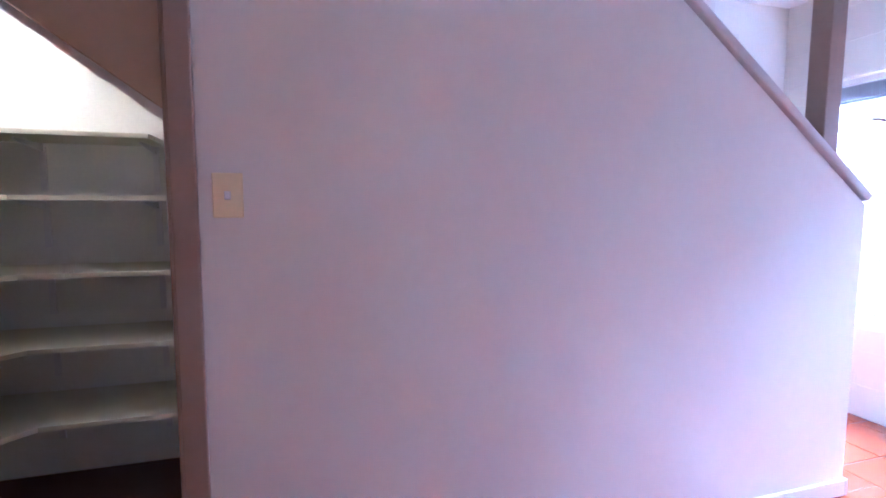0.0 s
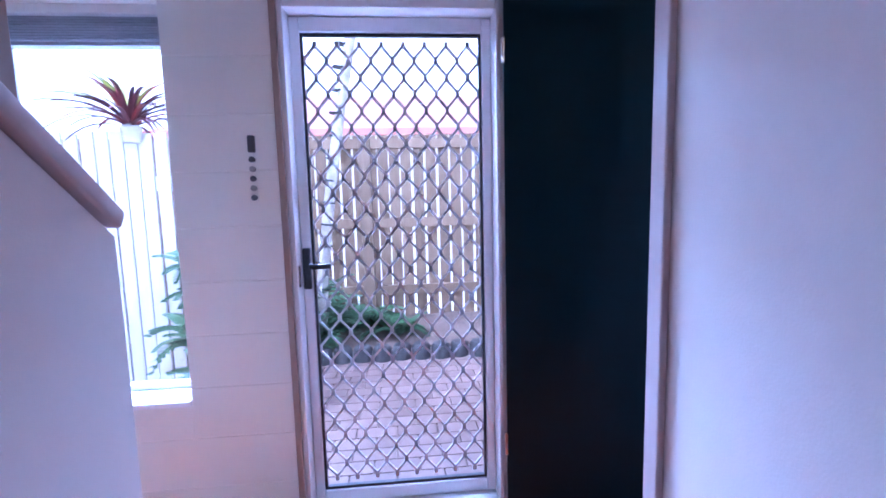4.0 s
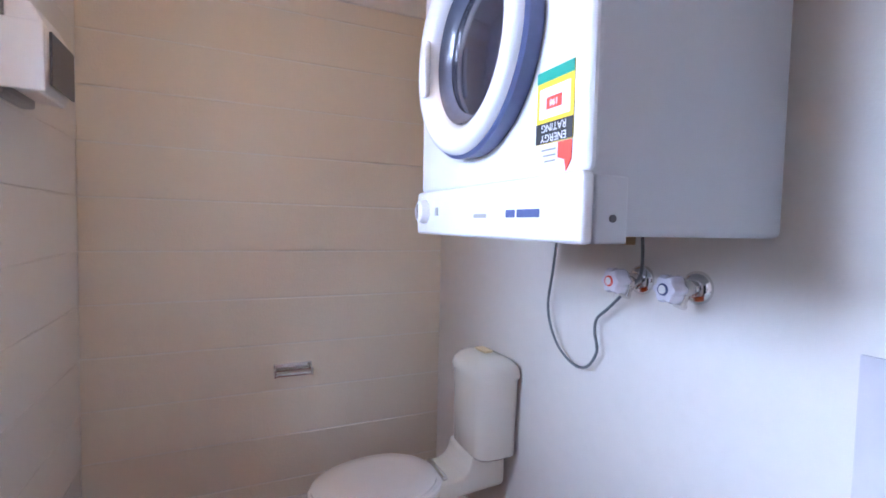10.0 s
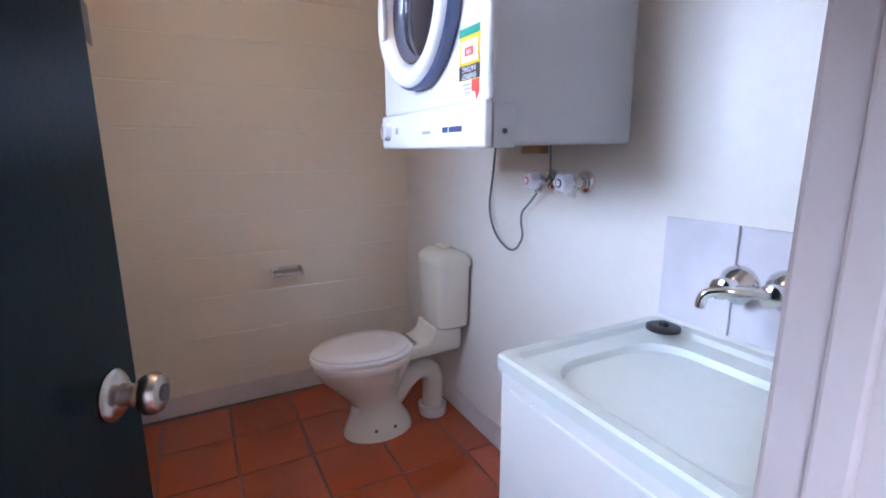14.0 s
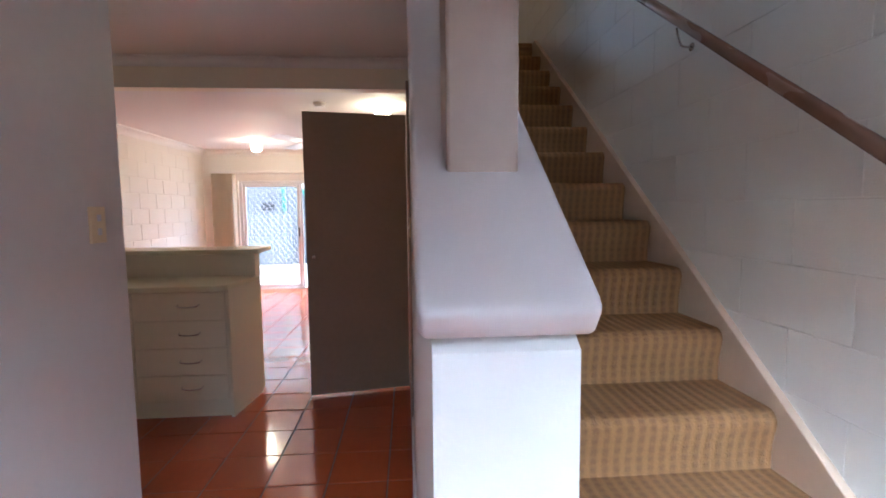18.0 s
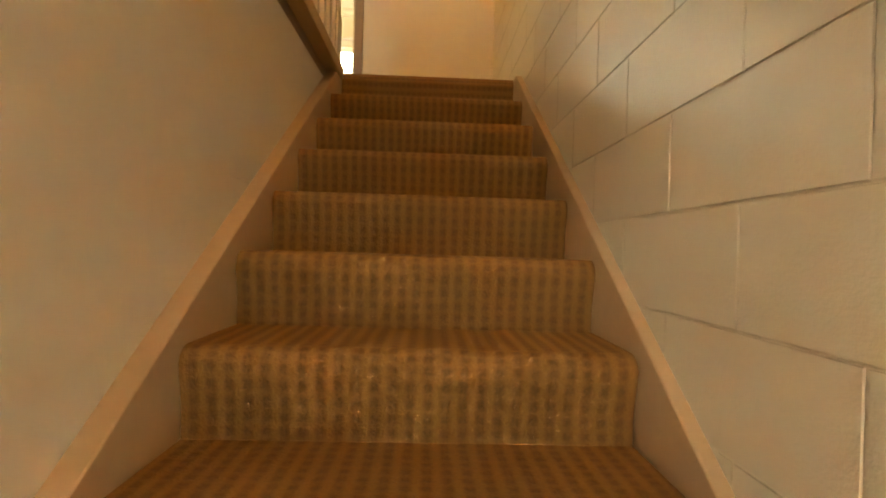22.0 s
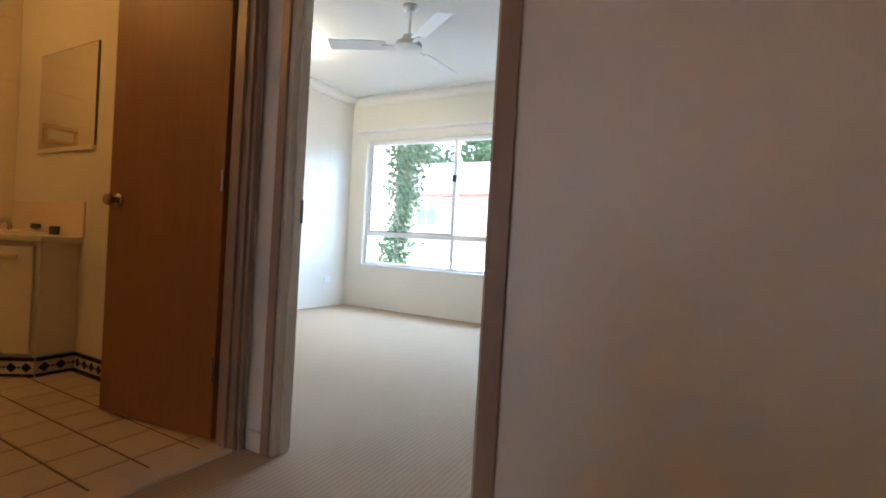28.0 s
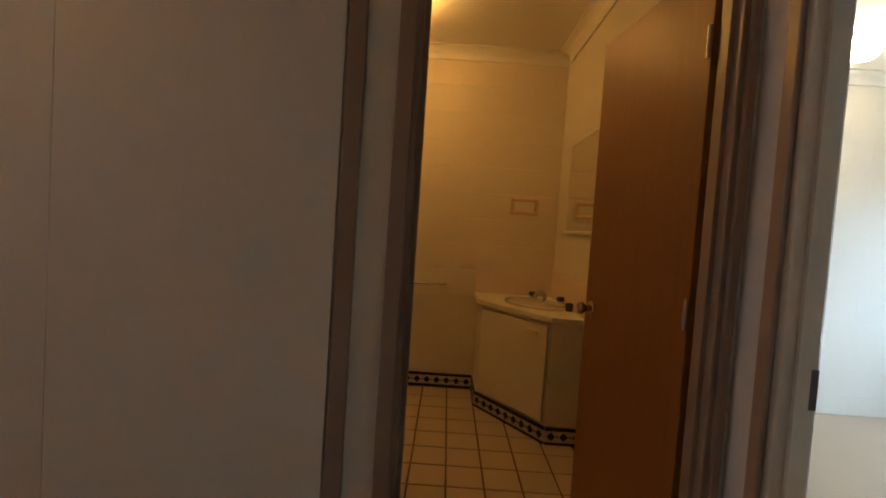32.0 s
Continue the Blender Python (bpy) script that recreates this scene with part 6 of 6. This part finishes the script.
def fern(at, size=0.45, count=16, seed=1, label="green fern with arching fronds in the garden bed"):
    t = thing("fern", label, "fern", "ferns", at=at)
    rng = random.Random(seed)
    for i in range(count):
        own = frond(size * rng.uniform(0.7, 1.1), rng.uniform(0.45, 0.95), size * 0.16)
        own.transform(pose(0, 0, 0, 0, rng.uniform(-35, 5), i * 360 / count + rng.uniform(-12, 12)))
        part("frond", own, FERN, t)


fern((-0.95, -2.0, 0.04), 0.5, 16, 1)
fern((-1.55, -2.05, 0.04), 0.42, 14, 2)
fern((-0.66, -2.12, 0.05), 0.85, 20, 3)
fern((-1.12, -2.18, 0.05), 0.7, 18, 4)
for i, (x, y, z, s) in enumerate(((-0.50, -0.82, 0.12, 0.46), (-0.40, -0.80, 0.40, 0.40), (-0.46, -0.86, 0.66, 0.34), (-0.38, -0.84, 0.86, 0.26), (-0.66, -0.86, 0.05, 0.38))):
    fern((x, y, z), s, 24, 10 + i, "bright green fern growing against the white fence")
shrub = thing("shrub_stem", "thin woody stem carrying the ferns by the white fence", "shrub")
part("stem", tube([(-0.50, -0.84, -0.1), (-0.43, -0.83, 0.4), (-0.44, -0.85, 0.66), (-0.38, -0.84, 0.88)], 0.014, 8), BARK, shrub, smooth=True)
bro = thing("bromeliad", "red and green spiky bromeliad on top of the white fence", "bromeliad", at=(0.03, -1.05, 1.74))
rng = random.Random(8)
for i in range(58):
    upright = i % 4 == 0
    ln = rng.uniform(0.28, 0.42) if upright else rng.uniform(0.32, 0.52)
    own = bmesh.new()
    n = 6
    prev = None
    for k in range(n + 1):
        t = k / n
        x, z = ln * t, ln * (0.62 * t - 0.62 * t * t)
        wd = 0.021 * (1 - t) ** 0.6 * (0.6 + 0.8 * t) + 0.001
        cur = (own.verts.new((x, -wd, z)), own.verts.new((x, 0, z - 0.006)), own.verts.new((x, wd, z)))
        if prev:
            own.faces.new((prev[0], prev[1], cur[1], cur[0]))
            own.faces.new((prev[1], prev[2], cur[2], cur[1]))
        prev = cur
    own.transform(pose(0, 0, 0, 0, rng.uniform(-62, -30) if upright else rng.uniform(-32, 12), rng.uniform(0, 360)))
    part("leaf", own, BROMELIAD_LIME if upright and i % 8 else (BROMELIAD_RED if i % 3 == 1 else BROMELIAD), bro)
part("core", lathe([(0.05, -0.09), (0.06, 0.0), (0.03, 0.03)], 12), BARK, bro, smooth=True)


def tree(name, at, height, lean, spread, leaves, seed, label, r=0.06, leaf_size=0.09, crown_from=0.55):
    t = thing(name, label, "tree", at=at)
    rng = random.Random(seed)
    top = Vector((lean[0], lean[1], height))
    own = tube(curve_points([(0, 0, -0.2), (lean[0] * 0.2, lean[1] * 0.2, height * 0.3), (lean[0] * 0.6, lean[1] * 0.6, height * 0.7), tuple(top)], 5), [r * (1 - 0.6 * i / 15) for i in range(16)], 10)
    ends = []
    for i in range(7):
        s = rng.uniform(crown_from, 1.0)
        base = Vector((lean[0] * s, lean[1] * s, height * s))
        a = rng.uniform(0, 6.28)
        e = base + Vector((math.cos(a) * spread * rng.uniform(0.5, 1), math.sin(a) * spread * rng.uniform(0.5, 1), rng.uniform(0.0, 0.5) * spread))
        own = tube([base, (base + e) / 2 + Vector((0, 0, 0.08)), e], [r * 0.4, r * 0.28, r * 0.12], 7, own)
        ends += [e, (base + e) / 2]
    part("trunk", own, BARK, t, smooth=True)
    if leaves:
        verts, faces = [], []
        for i in range(leaves):
            c = rng.choice(ends) + Vector((rng.gauss(0, 1), rng.gauss(0, 1), rng.gauss(0, 0.8))) * spread * 0.30
            q = Euler((rng.uniform(0, 6.28), rng.uniform(0, 6.28), rng.uniform(0, 6.28))).to_matrix()
            s = leaf_size * rng.uniform(0.6, 1.3)
            k = len(verts)
            for p in ((0, -1.0, 0), (0.4, 0, 0.1), (0, 1.0, 0), (-0.4, 0, 0.1)):
                verts.append(c + q @ (Vector(p) * s))
            faces.append((k, k + 1, k + 2, k + 3))
        me = bpy.data.meshes.new("crown")
        me.from_pydata([tuple(v) for v in verts], [], faces)
        me.materials.append(LEAF)
        ob = new("crown", me)
        ob.parent = t
        tagged(ob, kind="stuff")
    return t


palm = thing("palm_trunk", "slender grey leaning palm trunk in the front garden", "palm", at=(-0.92, -2.12, 0.03))
part("trunk", tube(curve_points([(0.34, 0.05, -0.2), (0.30, 0.05, 0.5), (0.22, 0.05, 1.5), (0.14, 0.05, 2.7), (0.02, 0.05, 4.2)], 6), [0.035 - 0.0004 * i for i in range(25)], 10), BARK, palm, smooth=True)
part("trunk", tube(curve_points([(0.06, 0, -0.2), (0.02, 0, 0.5), (-0.12, 0, 1.5), (-0.34, 0.0, 2.7), (-0.62, 0, 4.2)], 6), [0.055 - 0.0006 * i for i in range(25)], 12), BARK, palm, smooth=True)
for k in range(14):
    z = 0.25 + k * 0.19
    x = -0.05 - 0.112 * max(0, z - 0.5) ** 1.1
    part("ring", lathe([(0.054, 0), (0.057, 0.008), (0.054, 0.016)], 14, pose(x + 0.06, 0, z, 0, -8, 0)), EDGING, palm, smooth=True)


TINTED_PANE = mat("tinted_window_pane", (0.30, 0.46, 0.45), 0.25, tone=0.05)


def house(name, label, x0, x1, y0, y1, z1, roof_h, wall_m, roof_m, windows, over=0.5, side=1):
    """A plain house: walls, a hipped roof, and windows on the face towards side (-1: y0, 1: y1)."""
    t = thing(name, label, "house")
    part("wall", cut_box(x0, x1, y0, y1, -0.15, z1), wall_m, t)
    own = bmesh.new()
    c = [own.verts.new(p) for p in ((x0 - over, y0 - over, z1), (x1 + over, y0 - over, z1), (x1 + over, y1 + over, z1), (x0 - over, y1 + over, z1))]
    ym, dd = (y0 + y1) / 2, (y1 - y0) / 2
    r = [own.verts.new((x0 + dd, ym, z1 + roof_h)), own.verts.new((x1 - dd, ym, z1 + roof_h))]
    for f in ((c[0], c[1], r[1], r[0]), (c[1], c[2], r[1]), (c[2], c[3], r[0], r[1]), (c[3], c[0], r[0]), (c[3], c[2], c[1], c[0])):
        own.faces.new(f)
    rf = part("roof", own, roof_m, t)
    part("gutter", cut_box(x0 - over - 0.06, x1 + over + 0.06, (y0 - over - 0.1) if side < 0 else (y1 + over), (y0 - over) if side < 0 else (y1 + over + 0.1), z1 - 0.06, z1 + 0.06), ROOF_RED, rf)
    yf = y0 if side < 0 else y1
    for a, b, zc, zd in windows:
        wn_ = part("window", cut_box(a, b, yf - 0.03 if side < 0 else yf - 0.01, yf + 0.01 if side < 0 else yf + 0.03, zc, zd), ALU, t)
        o = -0.034 if side < 0 else 0.034
        part("pane", cut_box(a + 0.05, (a + b) / 2 - 0.03, yf + o - 0.002, yf + o + 0.002, zc + 0.05, zd - 0.05), TINTED_PANE, wn_)
        part("pane", cut_box((a + b) / 2 + 0.03, b - 0.05, yf + o - 0.002, yf + o + 0.002, zc + 0.05, zd - 0.05), TINTED_PANE, wn_)
    return t


house("neighbour_house", "single-storey neighbour house with a faded red roof beyond the fence", -9.0, 3.0, -13.0, -8.0, 2.55, 1.3, WALL_YELLOW, ROOF_RED, [], side=1)

# ---- outside, back ----
bm = cut_box(-9, 4, YB + 0.19, 13.2, -0.16, -0.03)
structure(part("patio", bm, CONCRETE), "pale concrete patio behind the sliding doors", "patio")
PICKET = mat("weathered_picket", (0.16, 0.13, 0.11), 0.7, tone=0.2, grain=20)
SHED = mat("shed_cladding", (0.22, 0.24, 0.26), 0.6, tone=0.1, grain=10)
STONE_EDGE = mat("garden_stone", (0.17, 0.15, 0.13), 0.85, tone=0.25, grain=25, bump=0.4)
picket = thing("picket_fence", "weathered brown picket fence at the edge of the patio", "fence")
for i in range(34):
    part("picket", cut_box(-2.95 + i * 0.12, -2.92 + i * 0.12, 12.60, 12.62, 0.12, 1.12, 0.003), PICKET, picket)
for z in (0.2, 1.02):
    part("rail", cut_box(-3.0, 1.2, 12.59, 12.63, z - 0.02, z + 0.02), PICKET, picket)
for x in (-3.02, -1.0, 1.18):
    part("post", cut_box(x - 0.03, x + 0.03, 12.58, 12.64, -0.03, 1.2, 0.004), PICKET, picket)
curb = thing("garden_kerb", "low curved stone garden edge on the patio", "kerb")
for i in range(18):
    a = radians(190 + i * 9)
    own = cut_box(-0.13, 0.13, -0.06, 0.06, 0, 0.14, 0.02)
    own.transform(pose(-2.3 + 1.0 * math.cos(a), 12.2 + 0.9 * math.sin(a) + 0.2, -0.03, 0, 0, math.degrees(a) + 90))
    part("kerb_stone", own, STONE_EDGE, curb)
shed = thing("garden_shed", "small grey garden shed with teal trim and window", "shed")
part("wall", prism([(-8.6, -0.15), (-3.75, -0.15), (-3.75, 1.66), (-4.2, 2.03), (-6.2, 2.2), (-8.6, 1.66)], "y", 13.6, 16.0), SHED, shed)
part("roof", prism([(-8.9, 1.7), (-6.2, 2.32), (-4.1, 2.14), (-3.6, 1.62), (-3.6, 1.68), (-4.08, 2.20), (-6.2, 2.38), (-8.9, 1.76)], "y", 13.45, 16.2), ROOF_PALE, shed)
part("corner_trim", cut_box(-4.42, -4.32, 13.54, 13.599, -0.15, 1.95), GREEN_TRIM, shed, "teal corner trim")
part("fascia", prism([(-4.08, 2.02), (-3.58, 1.52), (-3.58, 1.62), (-4.08, 2.14)], "y", 13.40, 13.449), GREEN_TRIM, shed, "teal fascia")
part("window", cut_box(-4.95, -4.62, 13.57, 13.599, 1.36, 1.56), DARK, shed, "dark shed window")
paling_fence("side_fence", "grey paling fence along the back yard", -9.0, -4.2, 13.05, -0.1, 1.30, (0.4, 1.1), SHED, gap=0.02, wide=0.14, posts=2.0, rail_side=1, seed=9)

# ---- outside the bedroom window ----
house("apartment_house", "cream rendered two-storey house with pale metal roof and red gutter", -22, 4, 22.0, 30.0, 5.55, 2.2, WALL_YELLOW, ROOF_PALE, [(-11.3, -10.3, 4.3, 5.1), (-7.45, -6.5, 4.1, 5.15), (-4.55, -3.5, 4.35, 5.25), (-14.0, -13.0, 4.35, 5.2)], over=0.7, side=-1)
paling_fence("yard_fence", "pale board fence with a gate below the bedroom window", -11, 2, 16.9, -0.15, 2.15, (0.4, 1.8), TIMBER_WHITE, gap=0.012, wide=0.15, posts=2.2, rail_side=-1, seed=11)
vine = thing("vine", "long leafy vine hanging beside the bedroom window view", "vine", at=(-6.08, 12.9, 0))
part("trunk", tube(curve_points([(0.05, 0, -0.2), (0.0, 0.02, 1.6), (0.04, 0, 3.2), (-0.05, 0.02, 4.8), (0.1, 0, 6.3)], 5), [0.05 - 0.0015 * k for k in range(21)], 8), BARK, vine, smooth=True)
rng = random.Random(31)
verts, faces = [], []
for k in range(3600):
    z = 1.7 + 4.6 * rng.random() ** 0.7
    wide = 0.09 + 0.08 * math.sin(z * 2.3) ** 2 + (0.55 * max(0, z - 4.9) / 1.4)
    c = Vector((0.04 + 0.12 * math.sin(z * 1.7) + rng.gauss(0, 1) * wide + 0.35 * max(0, z - 5.0), rng.gauss(0, 0.16), z))
    q = Euler((rng.uniform(0, 6.28), rng.uniform(0, 6.28), rng.uniform(0, 6.28))).to_matrix()
    sz = 0.065 * rng.uniform(0.6, 1.3)
    base = len(verts)
    for p in ((0, -1.0, 0), (0.45, 0, 0.12), (0, 1.0, 0), (-0.45, 0, 0.12)):
        verts.append(tuple(c + q @ (Vector(p) * sz)))
    faces.append((base, base + 1, base + 2, base + 3))
me = bpy.data.meshes.new("foliage")
me.from_pydata(verts, [], faces)
me.materials.append(LEAF)
ob = new("foliage", me)
ob.parent = vine
tagged(ob, kind="stuff")
car = thing("carport", "open carport with faded pink roof edge and white posts", "carport")
part("roof", cut_box(-7.7, -1.6, 17.8, 21.0, 2.86, 2.94, 0.01), ROOF_PALE, car)
part("fascia", cut_box(-7.7, -1.6, 17.77, 17.799, 2.84, 2.95), ROOF_RED, car, "faded pink fascia")
part("back_wall", cut_box(-7.6, -1.7, 20.9, 21.0, -0.15, 2.859), WALL_YELLOW, car)
for x in (-7.5, -6.35, -5.2, -4.0, -1.9):
    part("post", cut_box(x - 0.06, x + 0.06, 17.86, 17.98, -0.15, 2.859, 0.006), ALU, car)
for x in (-7.2, -6.75, -5.95, -5.5):
    part("window", cut_box(x, x + 0.38, 20.87, 20.899, 1.5, 2.7), DARK, car, "dark carport window")
tree("garden_tree", (-12.0, 33.0, 0), 8.5, (0.4, 0), 3.2, 5200, 22, "large green tree behind the cream house", 0.2, 0.28, 0.5)
tree("garden_tree", (-4.5, 34.0, 0), 9.2, (-0.4, 0), 3.4, 5200, 23, "large green tree behind the cream house", 0.2, 0.28, 0.5)
tree("garden_tree", (-19.0, 33.0, 0), 8.8, (0.4, 0), 3.4, 4200, 24, "large green tree behind the cream house", 0.2, 0.28, 0.5)
tree("street_shrub", (-6.2, 17.4, 0), 2.3, (0.1, 0), 0.6, 1600, 25, "green shrub behind the board fence", 0.03, 0.09, 0.3)
pillar = thing("neighbour_wing", "cream rendered brick wing of the next unit beside the window", "house wing")
part("wall", cut_box(-11.0, -8.05, 12.6, 15.6, -0.15, 6.4), WALL_YELLOW, pillar)
part("roof", cut_box(-11.4, -7.9, 12.3, 15.9, 6.4, 6.55), ROOF_PALE, pillar)


# ---- pieces of walls and floors ----
def minus(rect, holes):
    """Rectangles (u0, u1, z0, z1) left when the holes are taken out."""
    todo = [rect]
    for h in holes:
        left = []
        for a, b, c, d in todo:
            if h[0] >= b or h[1] <= a or h[2] >= d or h[3] <= c:
                left.append((a, b, c, d))
                continue
            if h[0] > a:
                left.append((a, h[0], c, d))
            if h[1] < b:
                left.append((h[1], b, c, d))
            u0, u1 = max(a, h[0]), min(b, h[1])
            if h[2] > c:
                left.append((u0, u1, c, h[2]))
            if h[3] < d:
                left.append((u0, u1, h[3], d))
        todo = left
    return [r for r in todo if r[1] - r[0] > 0.03 and r[3] - r[2] > 0.02]


def slab(w, h, deep, soft):
    """A flat piece w by h in local x and z, its face at y = 0 and rising `deep` from the bed, with soft edges."""
    own = bmesh.new()
    back = [own.verts.new(p) for p in ((0, deep, 0), (w, deep, 0), (w, deep, h), (0, deep, h))]
    mid = [own.verts.new(p) for p in ((0, soft, 0), (w, soft, 0), (w, soft, h), (0, soft, h))]
    s = soft
    face = [own.verts.new(p) for p in ((s, 0, s), (w - s, 0, s), (w - s, 0, h - s), (s, 0, h - s))]
    own.faces.new(face)
    for a, b in ((mid, face), (back, mid)):
        for i in range(4):
            own.faces.new((a[i], a[(i + 1) % 4], b[(i + 1) % 4], b[i]))
    bmesh.ops.recalc_face_normals(own, faces=own.faces)
    return own


PIECES = {}


def piece(name, parent, w, h, deep, soft, material, m):
    key = (name, round(w, 3), round(h, 3), deep, material.name)
    if key not in PIECES:
        me = bpy.data.meshes.new(name)
        own = slab(w, h, deep, soft)
        own.to_mesh(me)
        own.free()
        me.materials.append(material)
        PIECES[key] = me
    ob = new(name, PIECES[key])
    ob.parent = parent
    ob.matrix_basis = m
    return ob


def block_wall(parent, axis, face, toward, u0, u1, z0, z1, shift, holes=(), keep=None, joined=False, joint=0.005, z_line=-0.015, sx=0.4, sz=0.2, head=None, deep=0.003, material=None):
    """Concrete blocks 0.4 by 0.2 in running bond on a wall face; toward: +1 or -1, the side of the room along the other axis."""
    turn = {("y", 1): 90, ("y", -1): -90, ("x", 1): 180, ("x", -1): 0}[(axis, toward)]
    bag = bmesh.new() if joined else None
    head = joint if head is None else head
    material = material or BLOCK
    row = math.floor((z0 - z_line) / sz)
    while z_line + row * sz < z1:
        za, zb = max(z0, z_line + row * sz + joint / 2), min(z1, z_line + (row + 1) * sz - joint / 2)
        off = shift + (sx / 2 if row % 2 else 0.0)
        n = math.floor((u0 - off) / sx)
        while off + n * sx < u1:
            ua, ub = max(u0, off + n * sx + head / 2), min(u1, off + (n + 1) * sx - head / 2)
            n += 1
            if ub - ua < 0.03 or zb - za < 0.02 or (keep and not keep((ua + ub) / 2, (za + zb) / 2)):
                continue
            for a, b, c, d in minus((ua, ub, za, zb), holes):
                start = b if turn in (180, -90) else a
                at = (start, face, c) if axis == "x" else (face, start, c)
                m = pose(*at, 0, 0, turn)
                if joined:
                    own = slab(b - a, d - c, deep, deep * 0.66)
                    own.transform(m)
                    merge(bag, own)
                else:
                    piece("block", parent, b - a, d - c, deep, deep * 0.66, material, m)
        row += 1
    if joined:
        tagged(part("block", bag, material, parent), kind="stuff")


W = {n: bpy.data.objects[n] for n in ("wall_east", "wall_west", "wall_front", "wall_laundry_front")}
block_wall(W["wall_east"], "y", XR, -1, YF, YBW, 0.0, ZC2, 2.1237, keep=lambda u, z: slope_z(min(u, YT), -0.25) < z < slope_z(min(u, YT), 2.4), z_line=0.028, sx=0.4067, sz=0.1905, joint=0.0035, deep=0.0022)
block_wall(W["wall_front"], "x", YF, 1, XW + 0.0, XR - 0.01, 0.0, Z2 - 0.14, -0.96, (HALL_WINDOW, (FRONT_DOOR[0], FRONT_DOOR[1] + 0.0, -1, FRONT_DOOR[3])), head=-0.0030, deep=0.0026)
block_wall(W["wall_laundry_front"], "x", YLF, 1, XL, -2.22, 0.0, ZC, -4.3, (LAUNDRY_WINDOW,), head=-0.0030, deep=0.0026)
# laundry and bathroom stretches: warm light is painted into the block colour
block_wall(W["wall_west"], "y", XL, 1, YLF, YD, 0.0, ZC, 1.174 - 0.2, head=-0.0030, joint=0.006, deep=0.0026, material=BLOCK_WARM_LIT)
block_wall(W["wall_west"], "y", XL, 1, 4.2, YBR, Z2, ZC2, 5.3, z_line=-0.113, head=-0.0030, joint=0.005, deep=0.0026, material=BLOCK_WARM_LIT)
block_wall(W["wall_west"], "y", XL, 1, YBR + 0.1, YWIN, Z2, ZC2, 5.3, z_line=-0.113, head=0.0004, joint=0.0015, deep=0.0012)
block_wall(W["wall_west"], "y", XL, 1, YW + 0.1, YB, 0.0, ZC, 5.3, joined=True)


def lay(parent, name, x0, x1, y0, y1, ox, oy, sx, sy, z, gap, material, holes=(), deep=0.004, joined_from=None, bond=0.0):
    """Tiles or pavers laid flat; bond: how far each second row is shifted."""
    bag = bmesh.new()
    j = math.floor((y0 - oy) / sy)
    while oy + j * sy < y1:
        o = ox + (bond if j % 2 else 0)
        i = math.floor((x0 - o) / sx)
        while o + i * sx < x1:
            r = (max(x0, o + i * sx + gap / 2), min(x1, o + (i + 1) * sx - gap / 2), max(y0, oy + j * sy + gap / 2), min(y1, oy + (j + 1) * sy - gap / 2))
            i += 1
            if r[1] - r[0] < 0.02 or r[3] - r[2] < 0.02:
                continue
            for a, b, c, d in minus(r, holes):
                m = pose(a, c, z) @ Matrix(((1, 0, 0, 0), (0, 0, 1, 0), (0, -1, 0, 0), (0, 0, 0, 1)))
                if joined_from is not None and c > joined_from:
                    own = slab(b - a, d - c, deep, 0.0025)
                    own.transform(m)
                    merge(bag, own)
                else:
                    piece(name, parent, b - a, d - c, deep, 0.0025, material, m)
        j += 1
    if bag.verts:
        tagged(part(name, bag, material, parent), kind="stuff")
    else:
        bag.free()


lay(FLOOR, "tile", XL + 0.01, XR - 0.01, YF + 0.002, YB, -1.536, 0.405, 0.2975, 0.2975, 0.0, 0.007, TERRACOTTA, deep=0.0045, joined_from=5.2,
    holes=((XL, XWL - 0.0, YF, YD), (XH, XR, YE, 9.0), (XWL, XW, YJ, YW), (XL, XWL, YD, YW), (XL, -2.21, YF, YLF), (-3.6, -2.35, 3.95, 4.3)))
lay(FLOOR, "tile", XL + 0.01, XWL - 0.003, YLF, YD, -3.885, 0.803, 0.2945, 0.2945, 0.0, 0.007, TERRACOTTA, deep=0.0045)
lay(FLOOR_BATH, "tile", XL + 0.01, XBI - 0.001, 4.21, YBR - 0.01, -3.278, 5.374, 0.2, 0.187, Z2 + 0.003, 0.010, BATH_TILE, deep=0.004)
lay(PAVE, "paver", -4.0, 0.8, -1.70, 0.085, -2.0, -1.7, 0.23, 0.115, -0.055, 0.006, PAVER, deep=0.013, bond=0.115)
